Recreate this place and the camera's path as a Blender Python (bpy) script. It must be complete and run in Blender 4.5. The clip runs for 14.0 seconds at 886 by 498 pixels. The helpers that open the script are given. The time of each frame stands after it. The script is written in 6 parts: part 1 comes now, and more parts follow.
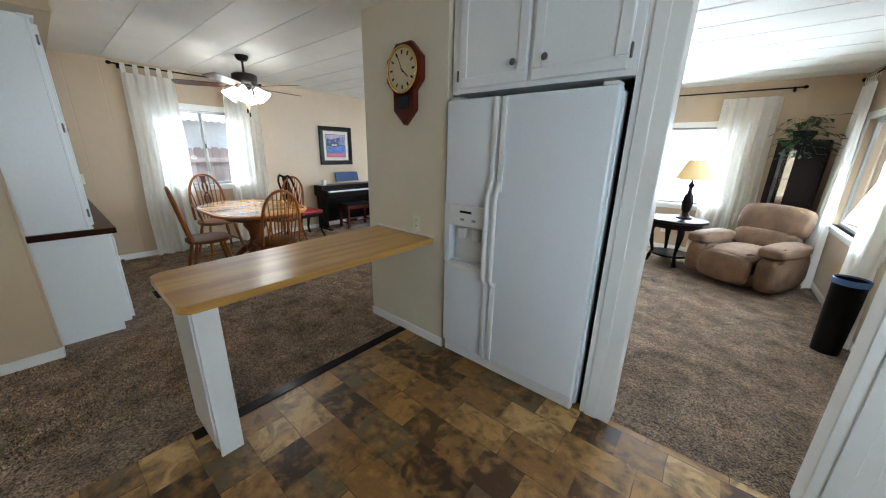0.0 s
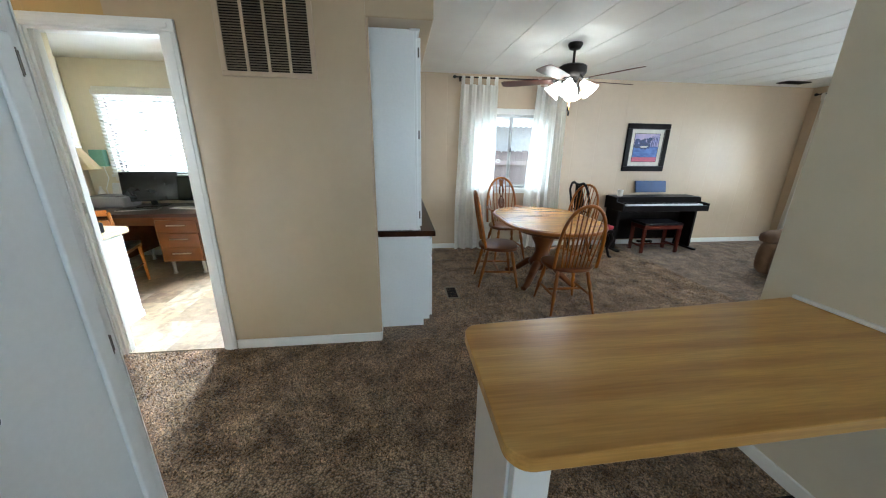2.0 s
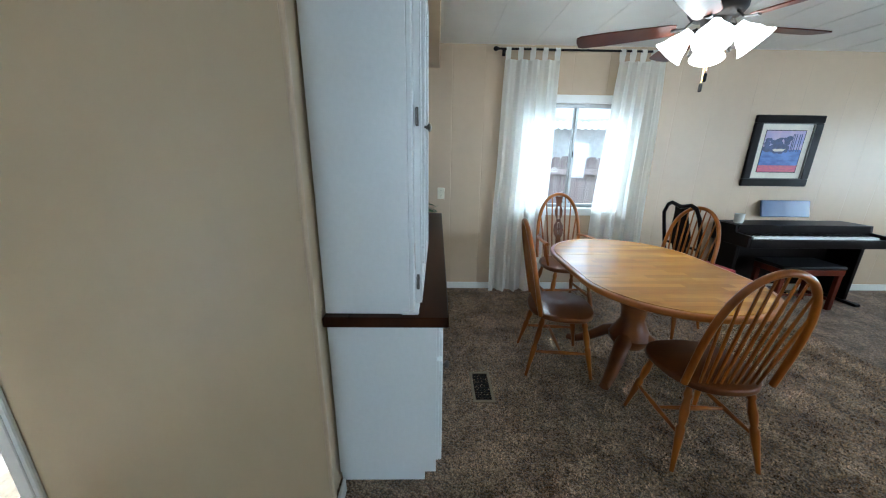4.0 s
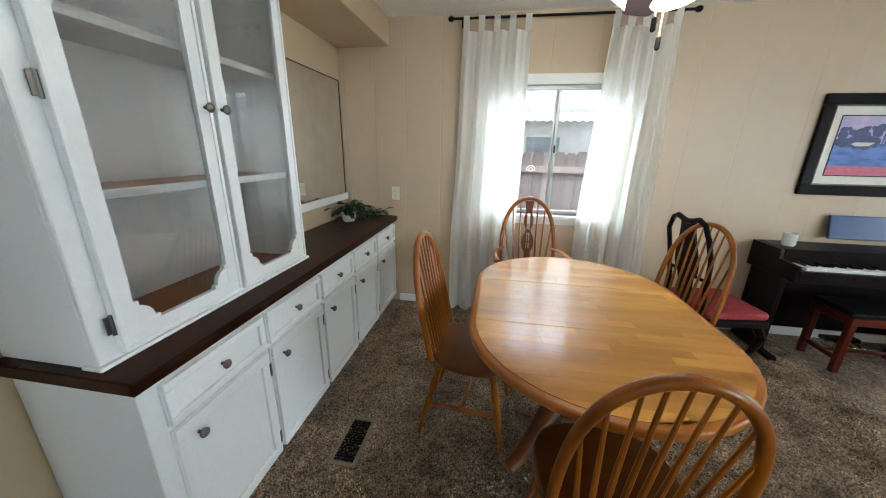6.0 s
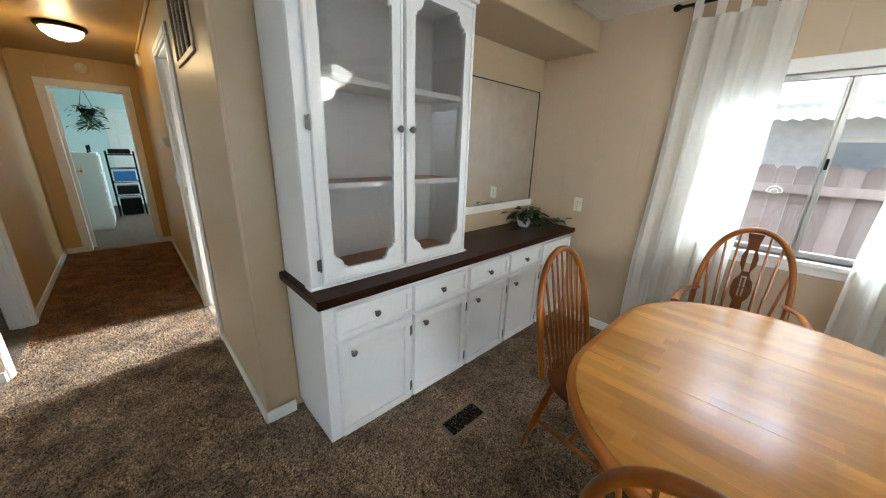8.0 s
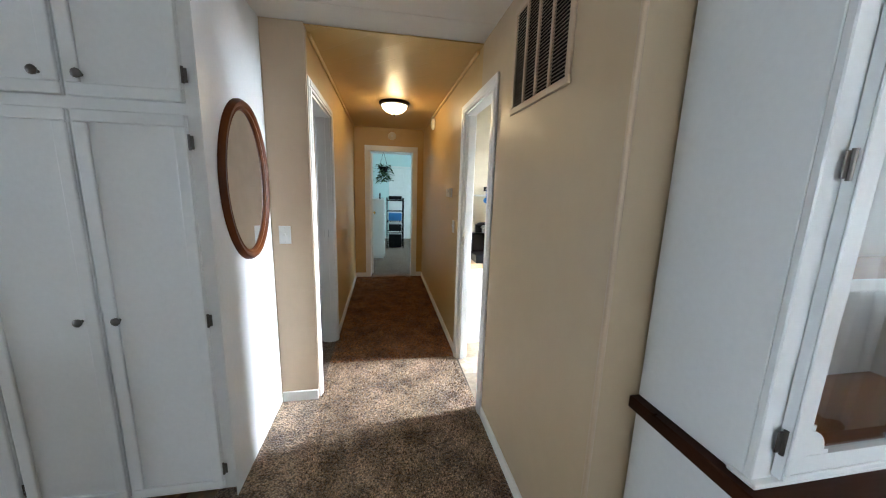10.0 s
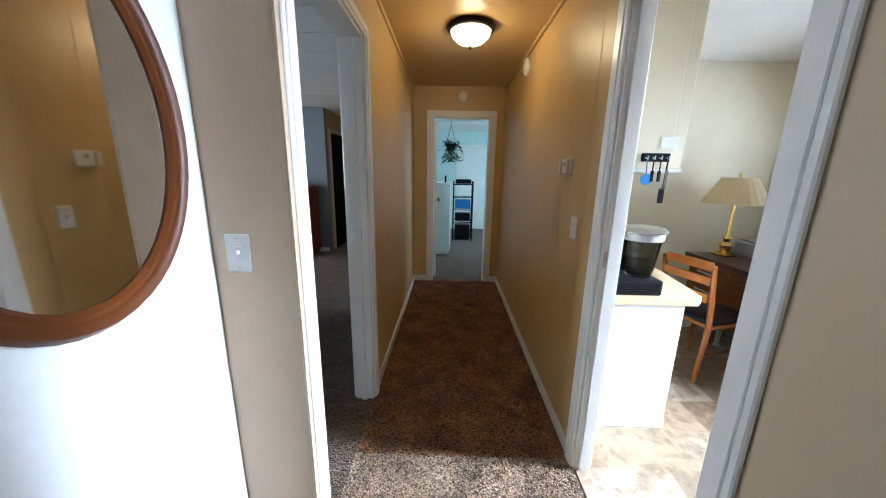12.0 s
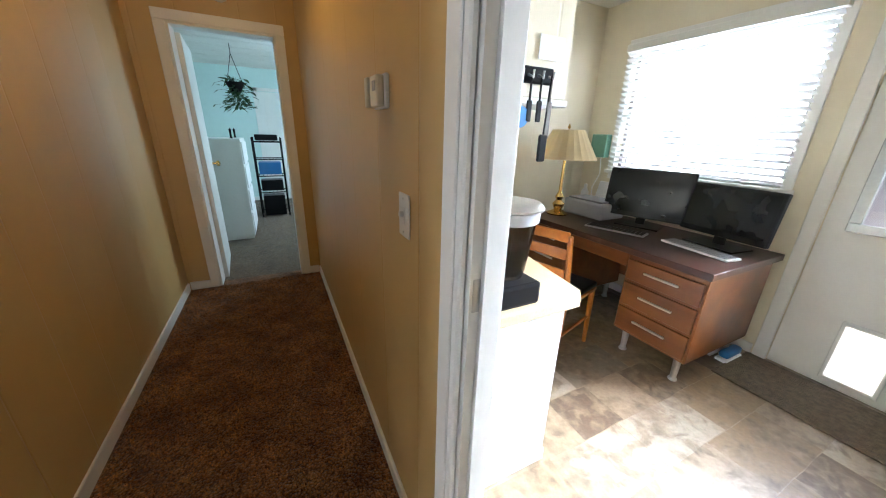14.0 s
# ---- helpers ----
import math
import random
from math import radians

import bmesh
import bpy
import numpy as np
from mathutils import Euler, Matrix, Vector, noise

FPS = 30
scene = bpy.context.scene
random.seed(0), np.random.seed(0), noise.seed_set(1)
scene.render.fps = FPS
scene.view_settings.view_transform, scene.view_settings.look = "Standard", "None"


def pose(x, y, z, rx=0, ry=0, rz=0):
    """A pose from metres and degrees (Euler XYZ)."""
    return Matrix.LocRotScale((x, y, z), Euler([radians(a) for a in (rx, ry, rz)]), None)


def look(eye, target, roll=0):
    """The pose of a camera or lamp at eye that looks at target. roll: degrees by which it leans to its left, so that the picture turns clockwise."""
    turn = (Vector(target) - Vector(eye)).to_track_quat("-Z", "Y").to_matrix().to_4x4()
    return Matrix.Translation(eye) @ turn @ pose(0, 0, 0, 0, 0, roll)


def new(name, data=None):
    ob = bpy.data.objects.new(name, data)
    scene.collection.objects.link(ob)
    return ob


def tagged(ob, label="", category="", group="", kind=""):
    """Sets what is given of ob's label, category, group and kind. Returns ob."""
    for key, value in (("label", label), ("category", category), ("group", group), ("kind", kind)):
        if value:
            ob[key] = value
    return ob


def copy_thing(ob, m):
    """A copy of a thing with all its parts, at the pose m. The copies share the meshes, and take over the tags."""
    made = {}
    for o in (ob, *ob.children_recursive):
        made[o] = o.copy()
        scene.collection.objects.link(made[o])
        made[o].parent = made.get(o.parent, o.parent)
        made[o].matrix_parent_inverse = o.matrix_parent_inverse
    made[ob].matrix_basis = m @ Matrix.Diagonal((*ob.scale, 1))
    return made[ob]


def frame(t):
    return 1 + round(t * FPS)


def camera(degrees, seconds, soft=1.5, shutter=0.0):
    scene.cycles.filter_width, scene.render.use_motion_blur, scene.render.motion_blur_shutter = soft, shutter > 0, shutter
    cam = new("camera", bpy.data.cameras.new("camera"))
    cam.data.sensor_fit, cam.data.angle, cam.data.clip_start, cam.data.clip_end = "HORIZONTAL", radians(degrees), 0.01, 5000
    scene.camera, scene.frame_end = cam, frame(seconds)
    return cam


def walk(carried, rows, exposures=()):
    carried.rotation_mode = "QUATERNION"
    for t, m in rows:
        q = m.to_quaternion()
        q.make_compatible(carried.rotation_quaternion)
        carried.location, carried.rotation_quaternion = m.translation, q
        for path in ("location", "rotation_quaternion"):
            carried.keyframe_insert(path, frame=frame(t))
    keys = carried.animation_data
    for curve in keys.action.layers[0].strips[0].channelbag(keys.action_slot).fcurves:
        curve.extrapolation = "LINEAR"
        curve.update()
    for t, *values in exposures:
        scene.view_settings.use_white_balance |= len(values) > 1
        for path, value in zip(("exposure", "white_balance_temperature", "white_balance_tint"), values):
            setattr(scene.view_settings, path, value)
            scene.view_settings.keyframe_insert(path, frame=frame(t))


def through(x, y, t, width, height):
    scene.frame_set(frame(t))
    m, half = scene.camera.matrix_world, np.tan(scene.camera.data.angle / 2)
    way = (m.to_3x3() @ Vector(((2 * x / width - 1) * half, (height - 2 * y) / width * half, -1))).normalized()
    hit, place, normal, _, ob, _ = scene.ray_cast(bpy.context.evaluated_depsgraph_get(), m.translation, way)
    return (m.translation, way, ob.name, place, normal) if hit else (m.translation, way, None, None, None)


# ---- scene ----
cam = camera(107.0, 14.0, soft=1.1)
# seconds, eye (m), heading and pitch (degrees), lean to the left
ROWS = [
    (0, 3.346, 0.178, 1.463, 39.74, -16.62, 1.24),
    (0.5, 3.192, 0.184, 1.464, 51.13, -16.92, 0.81),
    (1, 2.984, 0.253, 1.488, 64.45, -17.04, 0.63),
    (1.5, 2.677, 0.237, 1.469, 75.92, -16.94, 0.75),
    (2, 2.332, 0.192, 1.469, 82.69, -17.05, 0.75),
    (2.5, 1.940, 0.199, 1.433, 88.29, -16.56, 0.59),
    (2.7, 1.798, 0.207, 1.428, 89.84, -16.43, 0.66),
    (4.8, 0.617, 0.708, 1.445, 88.35, -15.80, 0.92),
    (5, 0.568, 0.814, 1.439, 88.41, -15.79, 1.02),
    (5.5, 0.515, 1.107, 1.457, 91.14, -16.00, 0.95),
    (6, 0.412, 1.340, 1.440, 99.04, -16.86, 1.10),
    (6.5, 0.325, 1.542, 1.444, 108.01, -16.80, 1.20),
    (7, 0.300, 1.691, 1.442, 119.72, -16.92, 1.36),
    (7.5, 0.291, 1.736, 1.444, 128.88, -17.34, 1.60),
    (8, 0.328, 1.691, 1.478, 136.25, -16.95, 1.80),
    (8.5, 0.394, 1.576, 1.506, 145.05, -14.25, 1.87),
    (9, 0.489, 1.374, 1.521, 153.52, -11.54, 1.78),
    (9.2, 0.531, 1.276, 1.519, 157.07, -10.52, 1.70),
    (11.3, 0.678, -0.008, 1.421, 180.74, -11.23, 0.84),
    (11.5, 0.675, -0.135, 1.412, 180.98, -11.50, 0.81),
    (12, 0.643, -0.475, 1.420, 180.98, -13.13, 1.03),
    (12.5, 0.626, -0.780, 1.408, 179.51, -14.92, 1.36),
    (13, 0.559, -1.035, 1.376, 172.04, -16.33, 1.40),
    (13.5, 0.422, -1.222, 1.374, 164.18, -18.52, 1.40),
    (14, 0.291, -1.360, 1.357, 153.06, -19.18, 1.60),
]


def stand(x, y, z, heading, pitch, lean):
    h, p = radians(heading), radians(pitch)
    way = Vector((-math.sin(h) * math.cos(p), math.cos(h) * math.cos(p), math.sin(p)))
    return look(Vector((x, y, z)), Vector((x, y, z)) + way, lean)


walk(cam, [(r[0], stand(*r[1:])) for r in ROWS], [(0.0, 0.08, 5750, 5), (1.0, 0.25, 5500, 3), (1.5, 0.26, 5700, 4), (2.1, 0.06, 5450, 2), (2.7, -0.04, 5150, 1), (5.0, 0.0, 5200, 0), (6.0, -0.05, 5900, 4), (7.0, -0.12, 6100, 6), (9.2, 0.05, 5950, 8), (11.3, -0.18, 5150, 7), (12.3, -0.14, 5250, 8), (13.0, 0.16, 5800, 8), (14.0, 0.06, 5500, 9)])

# ---- daylight ----
world = bpy.data.worlds.new("sky")
scene.world = world
world.use_nodes = True
wn = world.node_tree
sky = wn.nodes.new("ShaderNodeTexSky")
sky.sky_type, sky.sun_disc = "NISHITA", False
sky.sun_elevation, sky.sun_rotation = radians(61), radians(143)
wn.nodes["Background"].inputs[1].default_value = 0.15
wn.links.new(sky.outputs[0], wn.nodes["Background"].inputs[0])


def lamp(name, kind, m, energy, colour, **more):
    data = bpy.data.lights.new(name, kind)
    data.energy, data.color = energy, colour
    for key, value in more.items():
        if key == "size":
            data.size = value
        elif key == "size_y":
            data.shape, data.size_y = "RECTANGLE", value
        elif key == "spread":
            data.spread = value
        elif key == "angle":
            data.angle = value
        elif key == "radius":
            data.shadow_soft_size = value
    ob = new(name, data)
    ob.matrix_world = m
    return ob


DAY = (0.86, 0.94, 1.0)
lamp("sun", "SUN", look((0, 0, 20), (-3.0, 4.0, 11.0)), 5.0, (1.0, 0.95, 0.86), angle=radians(0.6))
# daylight that falls in at the windows
lamp("window_light_dining", "AREA", look((-3.25, 1.77, 2.75), (-1.2, 1.77, 0.8)), 230, DAY, size=2.0, size_y=1.0)
lamp("window_light_north", "AREA", look((2.6, 6.64, 1.32), (0.6, 2.4, 0.0)), 180, DAY, size=1.7, size_y=1.1)
lamp("window_light_east", "AREA", look((4.51, 5.05, 1.32), (0.6, 4.0, 0.0)), 55, DAY, size=1.6, size_y=1.1)
lamp("window_light_west_living", "AREA", look((-0.9, 6.64, 1.42), (0.6, 3.2, 0.0)), 50, DAY, size=1.6, size_y=1.1)
lamp("window_light_office", "AREA", look((-2.60, -2.82, 1.58), (-0.6, -2.82, 1.4)), 55, (0.97, 0.98, 1.0), size=1.18, size_y=0.95)
lamp("door_light_office", "AREA", look((-2.66, -1.50, 1.50), (0.5, -1.44, 0.0)), 160, (0.95, 0.98, 1.0), size=0.55, size_y=1.0, spread=radians(75))
# kitchen, bedroom and end-room windows are out of view, inferred from their daylight
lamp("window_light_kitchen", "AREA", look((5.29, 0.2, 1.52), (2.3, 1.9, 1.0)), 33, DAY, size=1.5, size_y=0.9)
lamp("window_light_bedroom", "AREA", look((5.6, -3.6, 1.5), (2.0, -3.6, 0.7)), 140, (1.0, 0.97, 0.92), size=1.2, size_y=0.9)
lamp("window_light_end_room", "AREA", look((-1.63, -6.9, 1.5), (1.0, -7.2, 0.8)), 62, (0.78, 0.96, 1.0), size=1.3, size_y=1.1)
# electric lamps
lamp("hall_bulb", "POINT", Matrix.Translation((0.52, -3.02, 2.31)), 14, (1.0, 0.70, 0.32), radius=0.07)

# ---- materials ----
MATS = {}


def mat(name, colour, rough=0.5, colour2=None, scale=8.0, detail=4.0, stretch=(1, 1, 1), bump=0.0, bump_scale=None, metal=0.0,
        spec=0.5, coat=0.0, island=0.0, sharp=(0.35, 0.65), fine=0.06):
    """A painted, wooden, woven or metal surface: two scales of noise between two colours, and a fine relief."""
    m = bpy.data.materials.new(name)
    MATS[name] = m
    m.use_nodes = True
    t = m.node_tree
    b = t.nodes["Principled BSDF"]
    co = t.nodes.new("ShaderNodeTexCoord")
    mp = t.nodes.new("ShaderNodeMapping")
    mp.inputs["Scale"].default_value = stretch
    t.links.new(co.outputs["Object"], mp.inputs[0])
    n = t.nodes.new("ShaderNodeTexNoise")
    n.inputs["Scale"].default_value, n.inputs["Detail"].default_value = scale, detail
    t.links.new(mp.outputs[0], n.inputs["Vector"])
    r = t.nodes.new("ShaderNodeValToRGB")
    r.color_ramp.elements[0].position, r.color_ramp.elements[1].position = sharp
    c2 = colour2 or tuple(c * 0.9 for c in colour)
    r.color_ramp.elements[0].color, r.color_ramp.elements[1].color = (*c2, 1), (*colour, 1)
    t.links.new(n.outputs[0], r.inputs[0])
    f = t.nodes.new("ShaderNodeTexNoise")
    f.inputs["Scale"].default_value = (bump_scale or scale * 9)
    f.inputs["Detail"].default_value = 3
    t.links.new(mp.outputs[0], f.inputs["Vector"])
    h = t.nodes.new("ShaderNodeHueSaturation")
    t.links.new(r.outputs[0], h.inputs["Color"])
    v = t.nodes.new("ShaderNodeMapRange")
    v.inputs[3].default_value, v.inputs[4].default_value = 1 - fine * 2, 1 + fine * 2
    t.links.new(f.outputs[0], v.inputs[0])
    last = v.outputs[0]
    if island:
        info = t.nodes.new("ShaderNodeObjectInfo")
        w = t.nodes.new("ShaderNodeMapRange")
        w.inputs[3].default_value, w.inputs[4].default_value = 1 - island, 1 + island
        t.links.new(info.outputs["Random"], w.inputs[0])
        mu = t.nodes.new("ShaderNodeMath")
        mu.operation = "MULTIPLY"
        t.links.new(last, mu.inputs[0])
        t.links.new(w.outputs[0], mu.inputs[1])
        last = mu.outputs[0]
    t.links.new(last, h.inputs["Value"])
    t.links.new(h.outputs[0], b.inputs["Base Color"])
    b.inputs["Roughness"].default_value = rough
    b.inputs["Metallic"].default_value = metal
    b.inputs["Specular IOR Level"].default_value = spec
    b.inputs["Coat Weight"].default_value = coat
    b.inputs["Coat Roughness"].default_value = 0.15
    rr = t.nodes.new("ShaderNodeMapRange")
    rr.inputs[3].default_value, rr.inputs[4].default_value = max(0.02, rough - 0.03), min(1, rough + 0.03)
    t.links.new(n.outputs[0], rr.inputs[0])
    t.links.new(rr.outputs[0], b.inputs["Roughness"])
    if bump:
        bp = t.nodes.new("ShaderNodeBump")
        bp.inputs["Strength"].default_value, bp.inputs["Distance"].default_value = bump, 0.01
        t.links.new(f.outputs[0], bp.inputs["Height"])
        t.links.new(bp.outputs[0], b.inputs["Normal"])
    return m


def panel_paint(name, colour, rough, pitch, depth):
    """Painted wall panelling with narrow vertical grooves at uneven steps."""
    m = mat(name, colour, rough, tuple(c * 0.93 for c in colour), 1.3, 3, bump=0.0, fine=0.02)
    t = m.node_tree
    b = t.nodes["Principled BSDF"]
    co = t.nodes.new("ShaderNodeNewGeometry")
    sp = t.nodes.new("ShaderNodeSeparateXYZ")
    t.links.new(co.outputs["Position"], sp.inputs[0])
    ad = t.nodes.new("ShaderNodeMath")
    ad.operation = "ADD"
    t.links.new(sp.outputs[0], ad.inputs[0])
    t.links.new(sp.outputs[1], ad.inputs[1])
    vo = t.nodes.new("ShaderNodeTexVoronoi")
    vo.voronoi_dimensions, vo.feature = "1D", "DISTANCE_TO_EDGE"
    vo.inputs["Scale"].default_value = 1 / pitch
    vo.inputs["Randomness"].default_value = 0.8
    t.links.new(ad.outputs[0], vo.inputs["W"])
    mr = t.nodes.new("ShaderNodeMapRange")
    mr.inputs[1].default_value, mr.inputs[2].default_value = 0.0, 0.012 / pitch * 0.5
    t.links.new(vo.outputs["Distance"], mr.inputs[0])
    fn = t.nodes.new("ShaderNodeTexNoise")
    fn.inputs["Scale"].default_value = 160
    mx = t.nodes.new("ShaderNodeMath")
    mx.operation = "MULTIPLY_ADD"
    mx.inputs[1].default_value = 0.15
    t.links.new(fn.outputs[0], mx.inputs[0])
    t.links.new(mr.outputs[0], mx.inputs[2])
    bp = t.nodes.new("ShaderNodeBump")
    bp.inputs["Strength"].default_value, bp.inputs["Distance"].default_value = depth, 0.004
    t.links.new(mx.outputs[0], bp.inputs["Height"])
    t.links.new(bp.outputs[0], b.inputs["Normal"])
    return m


def stone_vinyl(name, tones, size, rough, coat):
    """Sheet vinyl printed as broken slate blocks."""
    m = mat(name, tones[0], rough, tones[1], 14, 6, bump=0.12, bump_scale=60, coat=coat, fine=0.12)
    t = m.node_tree
    b = t.nodes["Principled BSDF"]
    h = next(n for n in t.nodes if n.type == "HUE_SAT")
    ramp = next(n for n in t.nodes if n.type == "VALTORGB")
    co = t.nodes.new("ShaderNodeTexCoord")
    wob = t.nodes.new("ShaderNodeTexNoise")
    wob.inputs["Scale"].default_value = 5
    t.links.new(co.outputs["Object"], wob.inputs["Vector"])
    mixv = t.nodes.new("ShaderNodeMix")
    mixv.data_type = "VECTOR"
    mixv.inputs[0].default_value = 0.02
    t.links.new(co.outputs["Object"], mixv.inputs[4])
    t.links.new(wob.outputs["Color"], mixv.inputs[5])
    br = t.nodes.new("ShaderNodeTexBrick")
    br.offset, br.offset_frequency, br.squash, br.squash_frequency = 0.37, 2, 0.62, 3
    br.inputs["Color1"].default_value, br.inputs["Color2"].default_value = (0, 0, 0, 1), (1, 1, 1, 1)
    br.inputs["Mortar"].default_value = (0.17, 0.17, 0.17, 1)
    br.inputs["Scale"].default_value = 1.0
    br.inputs["Mortar Size"].default_value = 0.0022
    br.inputs["Brick Width"].default_value, br.inputs["Row Height"].default_value = size * 1.5, size * 0.85
    t.links.new(mixv.outputs[1], br.inputs["Vector"])
    sp = t.nodes.new("ShaderNodeSeparateColor")
    t.links.new(br.outputs["Color"], sp.inputs[0])
    tone = t.nodes.new("ShaderNodeValToRGB")
    tone.color_ramp.interpolation = "CONSTANT"
    while len(tone.color_ramp.elements) < len(tones):
        tone.color_ramp.elements.new(0.5)
    for i, (e, c) in enumerate(zip(tone.color_ramp.elements, tones)):
        e.position, e.color = i / len(tones), (*c, 1)
    t.links.new(sp.outputs[0], tone.inputs[0])
    cloud = t.nodes.new("ShaderNodeTexNoise")
    cloud.inputs["Scale"].default_value, cloud.inputs["Detail"].default_value = 8, 8
    cloud.inputs["Distortion"].default_value = 1.2
    t.links.new(mixv.outputs[1], cloud.inputs["Vector"])
    mr = t.nodes.new("ShaderNodeMapRange")
    mr.inputs[1].default_value, mr.inputs[2].default_value = 0.42, 0.56
    t.links.new(cloud.outputs[0], mr.inputs[0])
    mx = t.nodes.new("ShaderNodeMix")
    mx.data_type = "RGBA"
    sc = t.nodes.new("ShaderNodeMath")
    sc.operation = "MULTIPLY"
    sc.inputs[1].default_value = 0.75
    t.links.new(mr.outputs[0], sc.inputs[0])
    t.links.new(sc.outputs[0], mx.inputs[0])
    t.links.new(tone.outputs[0], mx.inputs[6])
    t.links.new(ramp.outputs[0], mx.inputs[7])
    t.links.new(mx.outputs[2], h.inputs["Color"])
    return m


def carpet(name, dark, light):
    """Deep pile carpet: trodden patches, tufts and a strong relief."""
    m = mat(name, light, 0.95, dark, 5.0, 14, bump=0.0, spec=0.05, sharp=(0.33, 0.66), fine=0.0)
    t = m.node_tree
    next(q for q in t.nodes if q.type == "TEX_NOISE").inputs["Roughness"].default_value = 0.72
    b = t.nodes["Principled BSDF"]
    h = next(n for n in t.nodes if n.type == "HUE_SAT")
    co = t.nodes.new("ShaderNodeTexCoord")
    vo = t.nodes.new("ShaderNodeTexVoronoi")
    vo.inputs["Scale"].default_value = 110
    t.links.new(co.outputs["Object"], vo.inputs["Vector"])
    fn = t.nodes.new("ShaderNodeTexNoise")
    fn.inputs["Scale"].default_value, fn.inputs["Detail"].default_value = 42, 5
    t.links.new(co.outputs["Object"], fn.inputs["Vector"])
    su = t.nodes.new("ShaderNodeMath")
    su.operation = "SUBTRACT"
    t.links.new(fn.outputs[0], su.inputs[0])
    t.links.new(vo.outputs["Distance"], su.inputs[1])
    mr = t.nodes.new("ShaderNodeMapRange")
    mr.inputs[1].default_value, mr.inputs[2].default_value = -0.3, 0.5
    mr.inputs[3].default_value, mr.inputs[4].default_value = 0.3, 1.6
    t.links.new(su.outputs[0], mr.inputs[0])
    t.links.new(mr.outputs[0], h.inputs["Value"])
    bp = t.nodes.new("ShaderNodeBump")
    bp.inputs["Strength"].default_value, bp.inputs["Distance"].default_value = 0.9, 0.012
    t.links.new(su.outputs[0], bp.inputs["Height"])
    t.links.new(bp.outputs[0], b.inputs["Normal"])
    b.inputs["Sheen Weight"].default_value = 0.2
    return m


def wood(name, colour, dark, rough, coat, along, scale=7.0, island=0.0):
    s = {"x": (0.12, 1, 1), "y": (1, 0.12, 1), "z": (1, 1, 0.12)}[along]
    return mat(name, colour, rough, dark, scale, 6, s, bump=0.05, bump_scale=scale * 12, coat=coat, island=island, sharp=(0.3, 0.72), fine=0.07)


def glass(name, tint=(1, 1, 1), rough=0.0):
    m = bpy.data.materials.new(name)
    m.use_nodes = True
    t = m.node_tree
    b = t.nodes["Principled BSDF"]
    b.inputs["Base Color"].default_value = (*tint, 1)
    b.inputs["Transmission Weight"].default_value = 1.0
    b.inputs["Roughness"].default_value = rough
    b.inputs["IOR"].default_value = 1.45
    return m


def glow(name, colour, strength):
    m = bpy.data.materials.new(name)
    m.use_nodes = True
    b = m.node_tree.nodes["Principled BSDF"]
    b.inputs["Base Color"].default_value = (*colour, 1)
    b.inputs["Emission Color"].default_value = (*colour, 1)
    b.inputs["Emission Strength"].default_value = strength
    return m


def cloth(name, colour, through):
    """Thin woven cloth that lets light through."""
    m = mat(name, colour, 0.9, tuple(c * 0.95 for c in colour), 5, 3, bump=0.15, bump_scale=420, spec=0.1, fine=0.02)
    t = m.node_tree
    b = t.nodes["Principled BSDF"]
    out = next(n for n in t.nodes if n.type == "OUTPUT_MATERIAL")
    tr = t.nodes.new("ShaderNodeBsdfTranslucent")
    tr.inputs[0].default_value = (*colour, 1)
    mx = t.nodes.new("ShaderNodeMixShader")
    mx.inputs[0].default_value = through
    t.links.new(b.outputs[0], mx.inputs[1])
    t.links.new(tr.outputs[0], mx.inputs[2])
    t.links.new(mx.outputs[0], out.inputs[0])
    return m


BEIGE = panel_paint("beige_panel_paint", (0.52, 0.395, 0.265), 0.40, 0.32, 0.45)
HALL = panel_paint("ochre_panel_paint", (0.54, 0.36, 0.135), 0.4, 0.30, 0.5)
KITCHEN = panel_paint("pale_kitchen_paint", (0.66, 0.60, 0.46), 0.42, 0.6, 0.12)
CREAM = panel_paint("cream_wall_paint", (0.76, 0.69, 0.52), 0.55, 0.6, 0.15)
GREYBLUE = mat("grey_blue_wall_paint", (0.20, 0.225, 0.245), 0.6, (0.18, 0.205, 0.225), 1.2, fine=0.02)
PALE = mat("pale_green_wall_paint", (0.62, 0.76, 0.72), 0.6, (0.58, 0.72, 0.69), 1.2, fine=0.02)
CEIL = mat("ceiling_paint", (0.78, 0.76, 0.70), 0.6, (0.74, 0.71, 0.65), 3, bump=0.25, bump_scale=140, fine=0.02)
TRIM = mat("white_trim_paint", (0.80, 0.79, 0.75), 0.32, (0.76, 0.75, 0.71), 4, bump=0.04, bump_scale=70, fine=0.015)
WHITE = mat("white_cabinet_paint", (0.80, 0.81, 0.80), 0.3, (0.785, 0.795, 0.78), 2.5, 4, bump=0.06, bump_scale=55, fine=0.02)
FRIDGE_W = mat("textured_white_enamel", (0.76, 0.79, 0.82), 0.28, (0.75, 0.78, 0.81), 120, bump=0.10, bump_scale=380, fine=0.01)
PLASTIC = mat("white_plastic", (0.78, 0.78, 0.75), 0.35, fine=0.01)
IVORY = mat("ivory_plastic", (0.74, 0.70, 0.55), 0.4, fine=0.01)
GREYP = mat("grey_plastic", (0.28, 0.28, 0.29), 0.45, fine=0.02)
BLACKP = mat("black_plastic", (0.008, 0.008, 0.009), 0.3, fine=0.04)
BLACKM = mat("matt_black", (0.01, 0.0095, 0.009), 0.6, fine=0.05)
PILE_D, PILE_L = (0.085, 0.048, 0.026), (0.46, 0.32, 0.205)
CARPET = carpet("brown_pile_carpet", PILE_D, PILE_L)
